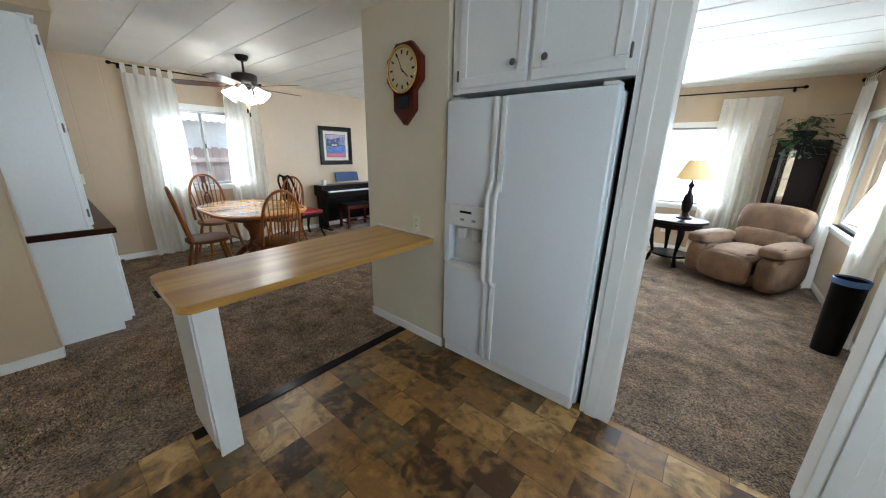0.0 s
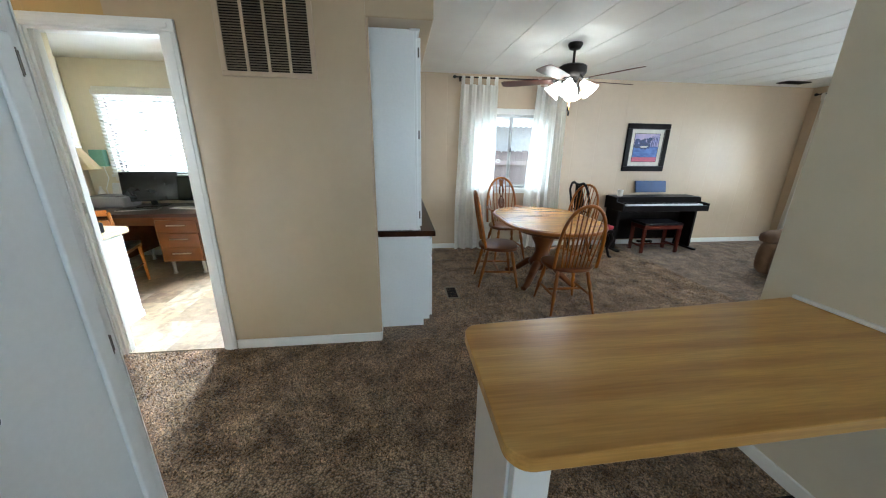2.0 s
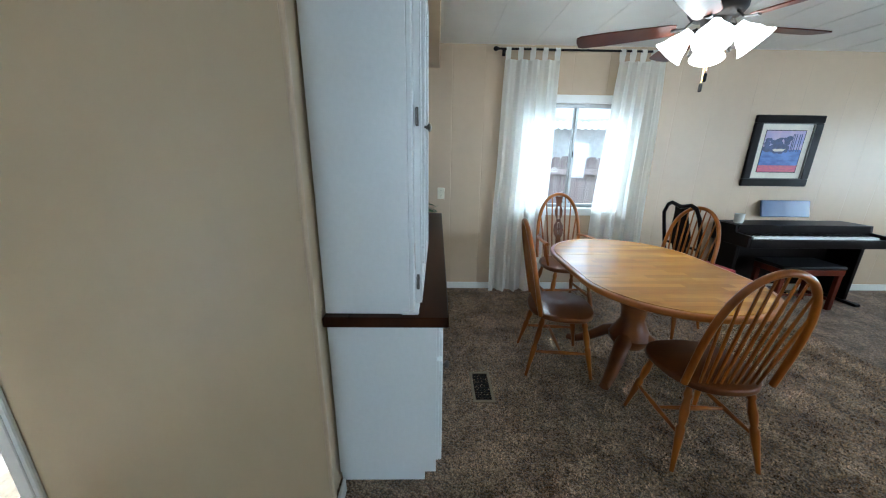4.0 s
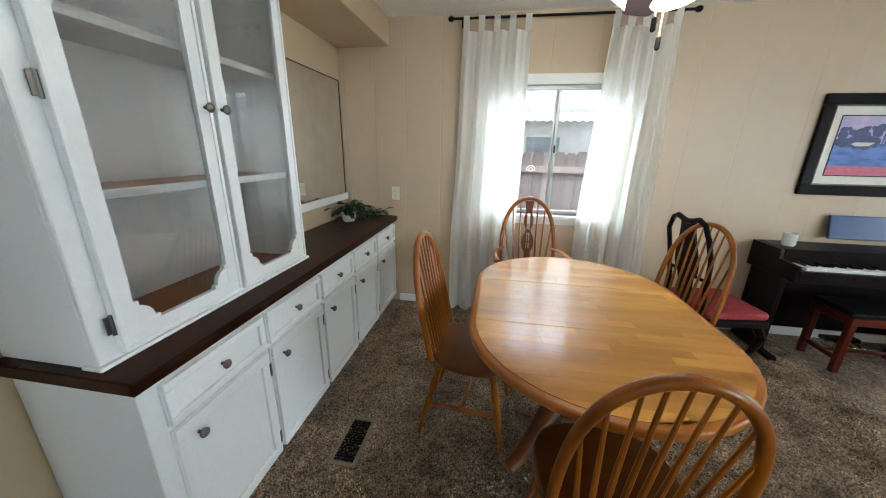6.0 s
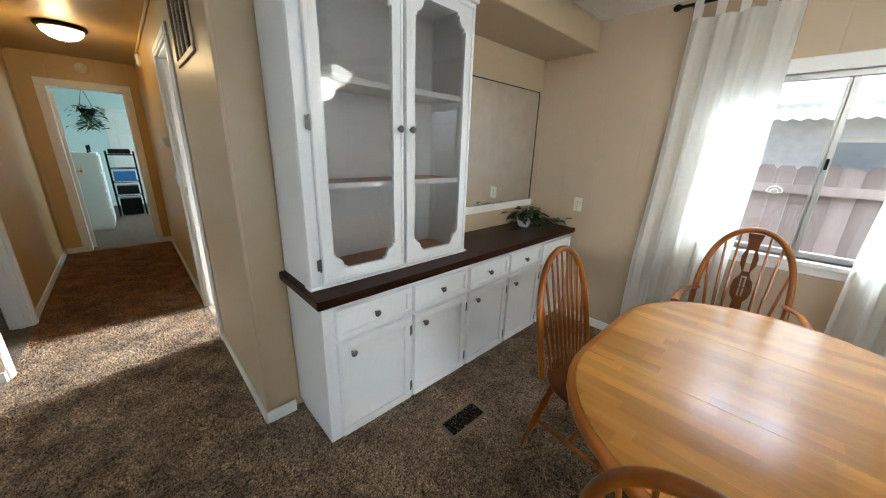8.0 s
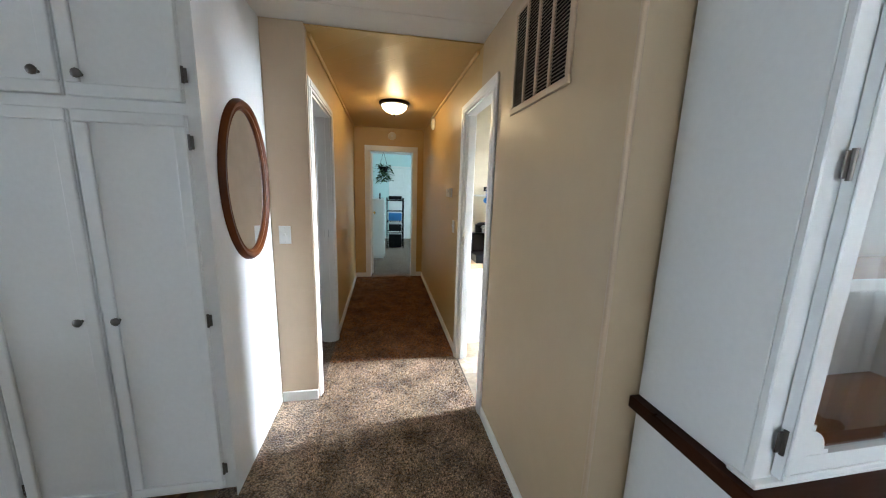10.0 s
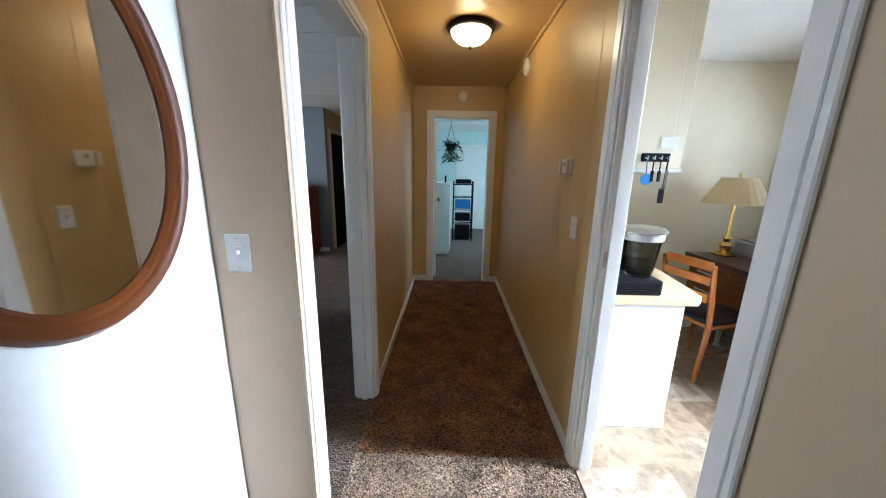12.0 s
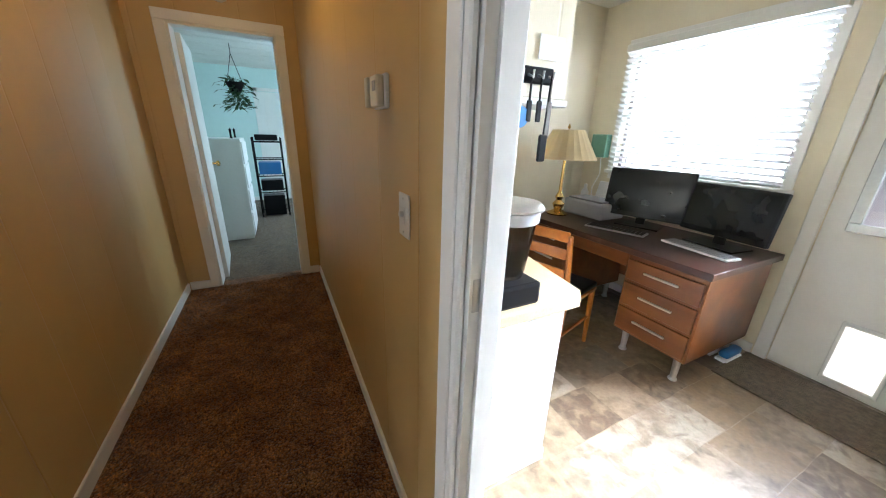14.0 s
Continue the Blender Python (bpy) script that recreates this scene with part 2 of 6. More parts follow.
# same brown carpet, with the hall lamp's warm tint put into its colour
CARPET_H = carpet("lamp_tinted_hall_carpet", (0.085, 0.031, 0.010), (0.37, 0.165, 0.058))
CARPET_B = carpet("grey_bedroom_carpet", (0.09, 0.056, 0.03), (0.20, 0.135, 0.08))
VINYL = stone_vinyl("slate_print_vinyl", [(0.38, 0.205, 0.06), (0.035, 0.014, 0.004), (0.54, 0.34, 0.125), (0.14, 0.10, 0.05), (0.42, 0.23, 0.07), (0.07, 0.03, 0.009), (0.24, 0.12, 0.034)], 0.225, 0.34, 0.04)
VINYL_O = stone_vinyl("pale_slate_vinyl", [(0.27, 0.20, 0.13), (0.11, 0.07, 0.042), (0.34, 0.28, 0.21), (0.17, 0.13, 0.09), (0.21, 0.14, 0.075)], 0.30, 0.3, 0.2)
OAK = wood("honey_oak", (0.36, 0.115, 0.008), (0.13, 0.034, 0.004), 0.3, 0.1, "z")
OAK_X = wood("honey_oak_lengthwise", (0.40, 0.135, 0.016), (0.25, 0.072, 0.009), 0.32, 0.1, "x")
BLOCK = wood("maple_block", (0.50, 0.25, 0.052), (0.33, 0.135, 0.022), 0.19, 0.0, "y", 9, 0.22)
SEATWOOD = wood("red_oak_seat", (0.155, 0.047, 0.008), (0.065, 0.018, 0.004), 0.34, 0.1, "y")
LAMIN = mat("oak_laminate", (0.55, 0.32, 0.088), 0.30, (0.38, 0.19, 0.045), 16, 7, (1, 0.05, 1), bump=0.03, bump_scale=170, sharp=(0.3, 0.6), fine=0.14)
LAMIN_O = wood("pale_laminate", (0.66, 0.50, 0.29), (0.58, 0.42, 0.24), 0.35, 0.1, "y", 9)
DARKTOP = wood("dark_walnut_top", (0.05, 0.016, 0.006), (0.012, 0.005, 0.003), 0.28, 0.0, "x", 5)
CHERRY = wood("cherry_wood", (0.12, 0.02, 0.009), (0.05, 0.010, 0.005), 0.38, 0.05, "z")
FRAMEW = wood("dark_oak_frame", (0.12, 0.036, 0.008), (0.05, 0.014, 0.005), 0.36, 0.0, "z")
MAHOG = wood("red_brown_dresser_wood", (0.19, 0.045, 0.010), (0.09, 0.02, 0.005), 0.36, 0.0, "x")
DESKW = wood("walnut_desk_wood", (0.16, 0.056, 0.012), (0.07, 0.022, 0.006), 0.33, 0.05, "y")
DESKT = wood("dark_desk_laminate", (0.05, 0.022, 0.015), (0.03, 0.014, 0.01), 0.3, 0.05, "y")
EBONY = wood("black_stained_wood", (0.010, 0.007, 0.006), (0.006, 0.004, 0.004), 0.35, 0.05, "z")
BLADE = wood("fan_blade_walnut", (0.11, 0.03, 0.014), (0.05, 0.014, 0.007), 0.35, 0.0, "x")
BRONZE = mat("dark_bronze", (0.018, 0.014, 0.012), 0.42, metal=0.3)
PEWTER = mat("dark_pewter", (0.16, 0.145, 0.13), 0.35, metal=0.9)
STEEL = mat("brushed_steel", (0.55, 0.54, 0.52), 0.3, metal=1.0)
BRASS = mat("polished_brass", (0.72, 0.48, 0.17), 0.22, metal=1.0)
ALU = mat("dull_aluminium", (0.45, 0.45, 0.44), 0.4, metal=0.8)
GLASS = glass("clear_glass")
MIRROR = mat("mirror_silver", (0.86, 0.86, 0.85), 0.02, metal=1.0, fine=0.0)
MIRROR.node_tree.nodes["Principled BSDF"].inputs["Roughness"].default_value = 0.02
CURTAIN = cloth("white_curtain_cotton", (0.88, 0.86, 0.80), 0.55)
SHADE = cloth("cream_lamp_shade", (0.82, 0.70, 0.46), 0.5)
BLIND = cloth("white_blind_slat", (0.88, 0.88, 0.86), 0.45)
LEAF = mat("glossy_green_leaf", (0.04, 0.10, 0.022), 0.5, (0.018, 0.05, 0.012), 20, island=0.3)
POT = mat("glazed_white_pot", (0.7, 0.69, 0.65), 0.25)
SOIL = mat("potting_soil", (0.04, 0.028, 0.02), 0.95, bump=0.5)
RED = mat("red_upholstery", (0.30, 0.02, 0.03), 0.8, (0.22, 0.015, 0.02), 30, bump=0.2, bump_scale=300)
TANSUEDE = mat("tan_suede", (0.18, 0.105, 0.058), 0.85, (0.11, 0.062, 0.034), 6, 5, bump=0.25, bump_scale=50, fine=0.08)
BLUEQ = mat("pale_blue_quilt", (0.38, 0.53, 0.58), 0.8, (0.31, 0.45, 0.51), 5, bump=0.3, bump_scale=90)
BLUEC = mat("blue_cover", (0.05, 0.12, 0.30), 0.5)
CLOCKFACE = mat("aged_dial_paper", (0.62, 0.53, 0.33), 0.6)
MATBOARD = mat("pale_mat_board", (0.68, 0.64, 0.54), 0.7)
BEIGE_S = panel_paint("smooth_beige_paint", (0.50, 0.385, 0.24), 0.38, 1.2, 0.05)
BULB = glow("lit_frosted_glass", (1.0, 0.96, 0.88), 9.0)
HALLGLOW = glow("lit_hall_glass", (1.0, 0.80, 0.48), 5.0)
SCREEN = mat("dark_glossy_screen", (0.008, 0.009, 0.01), 0.1, spec=0.3, coat=0.0, fine=0.0)
MAT_M = mat("brown_door_mat", (0.13, 0.095, 0.06), 0.95, (0.075, 0.055, 0.035), 40, bump=0.8, bump_scale=120)
FENCEW = wood("weathered_fence_board", (0.36, 0.32, 0.33), (0.20, 0.175, 0.185), 0.9, 0.0, "z", 6, 0.25)
SIDING = mat("pale_siding", (0.82, 0.84, 0.86), 0.6, fine=0.03)
GROUND = mat("dry_ground", (0.26, 0.22, 0.16), 0.95, (0.20, 0.17, 0.12), 3, bump=0.4)
GREENM = mat("green_enamel", (0.16, 0.33, 0.25), 0.4)
CREAMF = mat("cream_furniture_paint", (0.66, 0.62, 0.46), 0.5)
PAPER = mat("white_paper", (0.80, 0.80, 0.80), 0.7)
BLUEPL = mat("blue_plastic", (0.03, 0.16, 0.42), 0.4)

for m, level in ((EBONY, 0.06), (BLACKM, 0.05), (BLACKP, 0.12), (BRONZE, 0.1), (OAK, 0.28), (OAK_X, 0.28), (BLOCK, 0.34), (SEATWOOD, 0.2), (LAMIN, 0.28), (CHERRY, 0.12), (FRAMEW, 0.12), (MAHOG, 0.15), (DESKW, 0.2), (DESKT, 0.15), (BLADE, 0.12)):
    m.node_tree.nodes["Principled BSDF"].inputs["Specular IOR Level"].default_value = level
DARKTOP.node_tree.nodes["Principled BSDF"].inputs["Specular IOR Level"].default_value = 0.07
# reflection in the neighbour's panes is put into a pale grey-blue colour
VIEWPANE = mat("painted_reflection_pane", (0.30, 0.36, 0.42), 0.2, fine=0.02)
SLATM = mat("tan_slat_metal", (0.22, 0.17, 0.11), 0.5, metal=0.2)

# ---- building helpers ----
class Geo:
    """Collects primitives into one mesh."""

    def __init__(self):
        self.bm = bmesh.new()

    def _merge(self, b, m=None):
        if m is not None:
            bmesh.ops.transform(b, matrix=m, verts=b.verts)
        me = bpy.data.meshes.new("tmp")
        b.to_mesh(me)
        b.free()
        self.bm.from_mesh(me)
        bpy.data.meshes.remove(me)
        return self

    def box(self, x0, x1, y0, y1, z0, z1, bevel=0.0, seg=1, m=None):
        b = bmesh.new()
        bmesh.ops.create_cube(b, size=1)
        for v in b.verts:
            v.co = ((x0 + x1) / 2 + v.co.x * (x1 - x0), (y0 + y1) / 2 + v.co.y * (y1 - y0), (z0 + z1) / 2 + v.co.z * (z1 - z0))
        if bevel:
            bmesh.ops.bevel(b, geom=b.edges[:], offset=bevel, segments=seg, affect="EDGES", profile=0.5)
        return self._merge(b, m)

    def prism(self, pts, z0, z1, bevel=0.0, seg=2, m=None):
        """A flat outline in x and y, raised from z0 to z1."""
        b = bmesh.new()
        f = b.faces.new([b.verts.new((x, y, z0)) for x, y in pts])
        r = bmesh.ops.extrude_face_region(b, geom=[f])
        for v in (e for e in r["geom"] if isinstance(e, bmesh.types.BMVert)):
            v.co.z = z1
        bmesh.ops.recalc_face_normals(b, faces=b.faces)
        if bevel:
            rim = [e for e in b.edges if abs(e.verts[0].co.z - e.verts[1].co.z) < 1e-6]
            bmesh.ops.bevel(b, geom=rim, offset=bevel, segments=seg, affect="EDGES", profile=0.5)
        return self._merge(b, m)

    def lathe(self, profile, seg=16, m=None):
        """Radius and height pairs turned round z."""
        b = bmesh.new()
        rings = []
        for r, z in profile:
            rings.append([b.verts.new((max(r, 1e-4) * math.cos(2 * math.pi * i / seg), max(r, 1e-4) * math.sin(2 * math.pi * i / seg), z)) for i in range(seg)])
        for a, c in zip(rings, rings[1:]):
            for i in range(seg):
                b.faces.new((a[i], a[(i + 1) % seg], c[(i + 1) % seg], c[i]))
        b.faces.new(rings[0][::-1])
        b.faces.new(rings[-1])
        return self._merge(b, m)

    def tube(self, pts, radius, seg=8, m=None, flat=1.0):
        """A round bar along points; radius may be one number or one for each point."""
        b = bmesh.new()
        pts = [Vector(p) for p in pts]
        rad = radius if isinstance(radius, (list, tuple)) else [radius] * len(pts)
        rings, side = [], None
        for i, p in enumerate(pts):
            d = (pts[min(i + 1, len(pts) - 1)] - pts[max(i - 1, 0)]).normalized()
            if side is None:
                side = d.orthogonal().normalized() if abs(d.z) > 0.9 or flat == 1.0 else d.cross(Vector((0, 0, 1))).normalized()
            side = (side - d * side.dot(d)).normalized()
            up = d.cross(side)
            rings.append([b.verts.new(p + rad[i] * (math.cos(a) * side + flat * math.sin(a) * up)) for a in (2 * math.pi * k / seg for k in range(seg))])
        for a, c in zip(rings, rings[1:]):
            for i in range(seg):
                b.faces.new((a[i], a[(i + 1) % seg], c[(i + 1) % seg], c[i]))
        b.faces.new(rings[0][::-1])
        b.faces.new(rings[-1])
        bmesh.ops.recalc_face_normals(b, faces=b.faces)
        return self._merge(b, m)

    def sheet(self, fn, nu, nv, thick=0.0):
        """A surface fn(u, v) with u and v from 0 to 1, given thickness along its normals."""
        b = bmesh.new()
        g = [[b.verts.new(fn(i / nu, j / nv)) for j in range(nv + 1)] for i in range(nu + 1)]
        for i in range(nu):
            for j in range(nv):
                b.faces.new((g[i][j], g[i + 1][j], g[i + 1][j + 1], g[i][j + 1]))
        bmesh.ops.recalc_face_normals(b, faces=b.faces)
        if thick:
            bmesh.ops.solidify(b, geom=b.faces[:], thickness=thick)
        return self._merge(b)

    def done(self, name, material, parent=None, label="", smooth=False):
        me = bpy.data.meshes.new(name)
        self.bm.to_mesh(me)
        self.bm.free()
        me.materials.append(material)
        if smooth:
            for p in me.polygons:
                p.use_smooth = True
            me.set_sharp_from_angle(angle=radians(40))
        ob = new(name, me)
        ob.parent = parent
        if label:
            ob["label"] = label
        return ob


def thing(name, m, label, category, group="", kind=""):
    ob = new(name)
    ob.matrix_world = m
    ob.empty_display_size = 0.05
    return tagged(ob, label, category, group, kind)


def structure(name, geo, material, label, category=""):
    return tagged(geo.done(name, material), label, category or name.split("_")[0], "", "structure")


def wall_along_x(g, x0, x1, y0, y1, z1, holes=()):
    """A wall between y0 and y1 with openings (a, b, bottom, top) cut right through."""
    at = x0
    for a, b, lo, hi in sorted(holes):
        if a > at:
            g.box(at, a, y0, y1, 0, z1)
        if lo > 0:
            g.box(a, b, y0, y1, 0, lo)
        if hi < z1:
            g.box(a, b, y0, y1, hi, z1)
        at = b
    if x1 > at:
        g.box(at, x1, y0, y1, 0, z1)
    return g


def wall_along_y(g, y0, y1, x0, x1, z1, holes=()):
    at = y0
    for a, b, lo, hi in sorted(holes):
        if a > at:
            g.box(x0, x1, at, a, 0, z1)
        if lo > 0:
            g.box(x0, x1, a, b, 0, lo)
        if hi < z1:
            g.box(x0, x1, a, b, hi, z1)
        at = b
    if y1 > at:
        g.box(x0, x1, at, y1, 0, z1)
    return g


TOP = 2.43

# ---- floors and ceiling ----
structure("ground", Geo().box(-60, 60, -60, 60, -0.5, -0.42), GROUND, "dry bare ground outside the house", "ground")
structure("floor_carpet", Geo().box(-2.6, 1.45, -1.42, 6.66, -0.2, 0.0).box(0.0, 1.10, -1.88, -1.42, -0.2, 0.0).box(1.45, 4.75, 1.99, 6.66, -0.2, 0.0), CARPET, "brown deep pile carpet with trodden dark patches", "carpet floor")
structure("floor_hall", Geo().box(0.0, 1.10, -4.80, -1.88, -0.2, 0.0), CARPET_H, "brown hallway carpet, coloured russet for the warm lamplight", "carpet floor")
structure("floor_kitchen", Geo().box(1.45, 5.3, -1.42, 1.99, -0.2, -0.002), VINYL, "brown slate-patterned sheet vinyl kitchen floor", "vinyl floor")
structure("floor_office", Geo().box(-2.6, -0.005, -3.85, -0.1, -0.19, 0.006), VINYL_O, "pale slate-patterned vinyl office floor", "vinyl floor")
structure("floor_bedroom", Geo().box(1.10, 5.7, -4.795, -1.42, -0.2, -0.003).box(1.86, 5.7, -8.1, -4.795, -0.2, -0.003), CARPET_B, "grey brown bedroom carpet", "carpet floor")
structure("floor_end_room", Geo().box(-1.6, 1.855, -9.2, -4.80, -0.2, -0.001), CARPET_B, "pale carpet of the end room", "carpet floor")
structure("transition_strip", Geo().box(1.455, 1.53, 0.40, 1.90, 0.0, 0.008, 0.003), EBONY, "black strip between carpet and vinyl", "floor strip")

g = Geo().box(-2.6, 5.75, -9.3, 6.7, TOP, TOP + 0.12)
for i in range(-22, 17):
    y = 0.41 * i + 0.05
    g.box(-2.47 if y > -0.0 else 0.0, 4.6, y - 0.006, y + 0.006, TOP - 0.003, TOP + 0.001)
structure("ceiling", g, CEIL, "white textured ceiling panels with narrow seams", "ceiling")
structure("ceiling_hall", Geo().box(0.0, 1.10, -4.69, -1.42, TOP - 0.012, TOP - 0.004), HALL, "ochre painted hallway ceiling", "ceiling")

# ---- walls ----
W = -2.47
structure("wall_west_dining", wall_along_y(Geo(), -0.13, 6.66, W - 0.12, W, TOP, [(1.22, 2.33, 0.92, 1.94)]), BEIGE, "beige panelled dining room wall with a window", "wall")
structure("wall_west_office", wall_along_y(Geo(), -3.87, -0.13, W - 0.12, W, TOP, [(-3.41, -2.24, 1.10, 2.06), (-2.02, -1.20, 0.0, 2.06)]), CREAM, "cream office wall with a window and a back door", "wall")
structure("wall_north", wall_along_x(Geo(), W - 0.12, 4.75, 6.53, 6.66, TOP, [(-1.75, -0.05, 0.75, 1.88), (1.75, 3.45, 0.75, 1.88)]), BEIGE, "beige living room wall with windows", "wall")
structure("wall_east_living", wall_along_y(Geo(), 2.06, 6.53, 4.40, 4.52, TOP, [(4.2, 5.9, 0.75, 1.88)]), BEIGE, "beige living room side wall with a window", "wall")
structure("wall_nook", Geo().box(W, -0.001, -0.13, -0.03, 0, TOP), BEIGE_S, "beige wall behind the sideboard", "wall")
structure("wall_vent", wall_along_y(Geo(), -1.42, 0.0, -0.063, 0.0, TOP, [(-1.42, -1.14, 0, 2.09)]), BEIGE_S, "beige wall that carries the air return grille", "wall")
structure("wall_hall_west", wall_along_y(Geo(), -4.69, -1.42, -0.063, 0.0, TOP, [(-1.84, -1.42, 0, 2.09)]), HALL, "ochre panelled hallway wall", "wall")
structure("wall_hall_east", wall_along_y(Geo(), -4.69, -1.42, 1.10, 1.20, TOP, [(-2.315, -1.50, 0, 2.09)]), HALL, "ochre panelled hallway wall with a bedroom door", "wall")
structure("wall_switch", Geo().box(1.10, 1.335, -1.42, -1.405, 0, TOP), BEIGE, "narrow beige wall with a light switch", "wall")
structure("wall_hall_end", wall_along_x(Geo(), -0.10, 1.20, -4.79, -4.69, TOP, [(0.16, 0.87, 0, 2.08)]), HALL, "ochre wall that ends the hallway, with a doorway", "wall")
structure("wall_office_south", Geo().box(W, -0.063, -3.87, -3.75, 0, TOP), CREAM, "cream office wall", "wall")
structure("wall_office_skin", wall_along_y(Geo(), -3.75, -0.13, -0.075, -0.063, TOP, [(-1.84, -1.14, 0, 2.09)]), CREAM, "cream inner face of the office wall", "wall")
structure("wall_clock", wall_along_x(Geo(), 1.085, 1.92, 1.905, 1.99, TOP), KITCHEN, "pale beige wall that carries the clock and the bar top", "wall")
structure("wall_clock_return", Geo().box(1.085, 1.17, 1.99, 2.75, 0, TOP).box(1.17, 3.04, 2.68, 2.75, 0, TOP).box(2.97, 3.04, 2.075, 2.68, 0, TOP), BEIGE, "beige walls around the refrigerator recess", "wall")
structure("wall_kitchen_header", Geo().box(3.12, 3.86, 1.99, 2.06, 2.33, TOP), BEIGE, "wall above the living room opening", "wall")
structure("wall_kitchen_side", Geo().box(4.01, 5.2, 1.96, 2.06, 0, TOP), TRIM, "white wall beside the living room opening", "wall")
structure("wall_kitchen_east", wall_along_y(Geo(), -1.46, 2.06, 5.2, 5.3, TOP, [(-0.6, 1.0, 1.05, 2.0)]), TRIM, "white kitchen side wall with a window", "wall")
structure("wall_kitchen_south", Geo().box(1.335, 5.2, -1.46, -1.405, 0, TOP), BEIGE, "beige kitchen wall", "wall")
structure("wall_bedroom_south", Geo().box(2.75, 5.7, -6.30, -6.19, 0, TOP), GREYBLUE, "grey blue bedroom wall", "wall")
structure("wall_bedroom_east", wall_along_y(Geo(), -6.6, -1.50, 5.5, 5.62, TOP, [(-4.05, -3.15, 1.05, 1.95)]), GREYBLUE, "grey blue bedroom wall with a window", "wall")
structure("wall_bedroom_north", Geo().box(1.2, 5.6, -1.50, -1.46, 0, TOP), GREYBLUE, "grey blue bedroom wall", "wall")
structure("wall_bedroom_west", Geo().box(1.20, 1.212, -4.69, -2.315, 0, TOP), GREYBLUE, "grey blue inner face of the bedroom wall", "wall")
structure("wall_bedroom_alcove", Geo().box(1.213, 1.86, -4.789, -4.775, 0, TOP), BEIGE, "beige wall beside the bedroom", "wall")
structure("wall_bedroom_side", Geo().box(2.75, 2.77, -8.0, -6.302, 0, TOP), BEIGE, "beige side wall of the bedroom passage", "wall")
structure("wall_bedroom_passage", Geo().box(1.86, 1.88, -8.0, -4.775, 0, TOP).box(1.86, 2.77, -8.1, -8.0, 0, TOP), BEIGE, "beige walls that close the bedroom passage", "wall")
g = Geo().box(-1.6, 1.75, -9.1, -8.98, 0, TOP).box(1.75, 1.855, -9.1, -4.8, 0, TOP)
# unseen window opening, on an assumed side, for the end room's daylight
wall_along_y(g, -9.1, -4.8, -1.7, -1.6, TOP, [(-7.55, -6.25, 0.95, 2.05)])
g.box(-1.6, 0.16, -4.86, -4.79, 0, TOP).box(0.87, 1.75, -4.86, -4.79, 0, TOP).box(0.16, 0.87, -4.86, -4.79, 2.08, TOP)
structure("wall_end_room", g, PALE, "pale green walls of the end room", "wall")
structure("soffit", Geo().box(W, -0.012, -0.03, 0.415, 2.225, TOP, 0.006), BEIGE_S, "beige boxed soffit above the sideboard", "soffit")


# ---- trim ----
def base_x(name, x0, x1, y, side):
    structure(name, Geo().box(x0, x1, min(y, y + side * 0.013), max(y, y + side * 0.013), 0.001, 0.075, 0.004), TRIM, "white painted baseboard", "baseboard")


def base_y(name, y0, y1, x, side):
    structure(name, Geo().box(min(x, x + side * 0.013), max(x, x + side * 0.013), y0, y1, 0.001, 0.075, 0.004), TRIM, "white painted baseboard", "baseboard")


base_y("baseboard_vent", -1.06, 0.013, 0.0, 1)
base_x("baseboard_vent_corner", -0.15, 0.013, 0.0, 1)
base_y("baseboard_west", 0.46, 6.52, W, 1)
base_x("baseboard_north", W + 0.02, 4.38, 6.53, -1)
base_y("baseboard_living_east", 2.1, 6.5, 4.40, -1)
base_y("baseboard_hall_west", -4.67, -1.92, 0.0, 1)
base_y("baseboard_hall_east", -4.67, -2.395, 1.10, -1)
base_x("baseboard_hall_end_a", 0.014, 0.095, -4.69, 1)
base_x("baseboard_hall_end_b", 0.935, 1.085, -4.69, 1)
base_x("baseboard_switch", 1.10, 1.335, -1.405, 1)
base_x("baseboard_clock", 1.085, 1.925, 1.905, -1)
base_x("baseboard_office", -2.44, -0.82, -3.75, 1)
base_y("baseboard_office_west", -3.74, -2.10, W, 1)
base_y("baseboard_bedroom", -6.58, -4.2, 5.5, -1)
base_x("baseboard_bedroom_south", 2.78, 5.48, -6.19, 1)
base_x("baseboard_end_room", -1.58, 1.74, -8.98, 1)


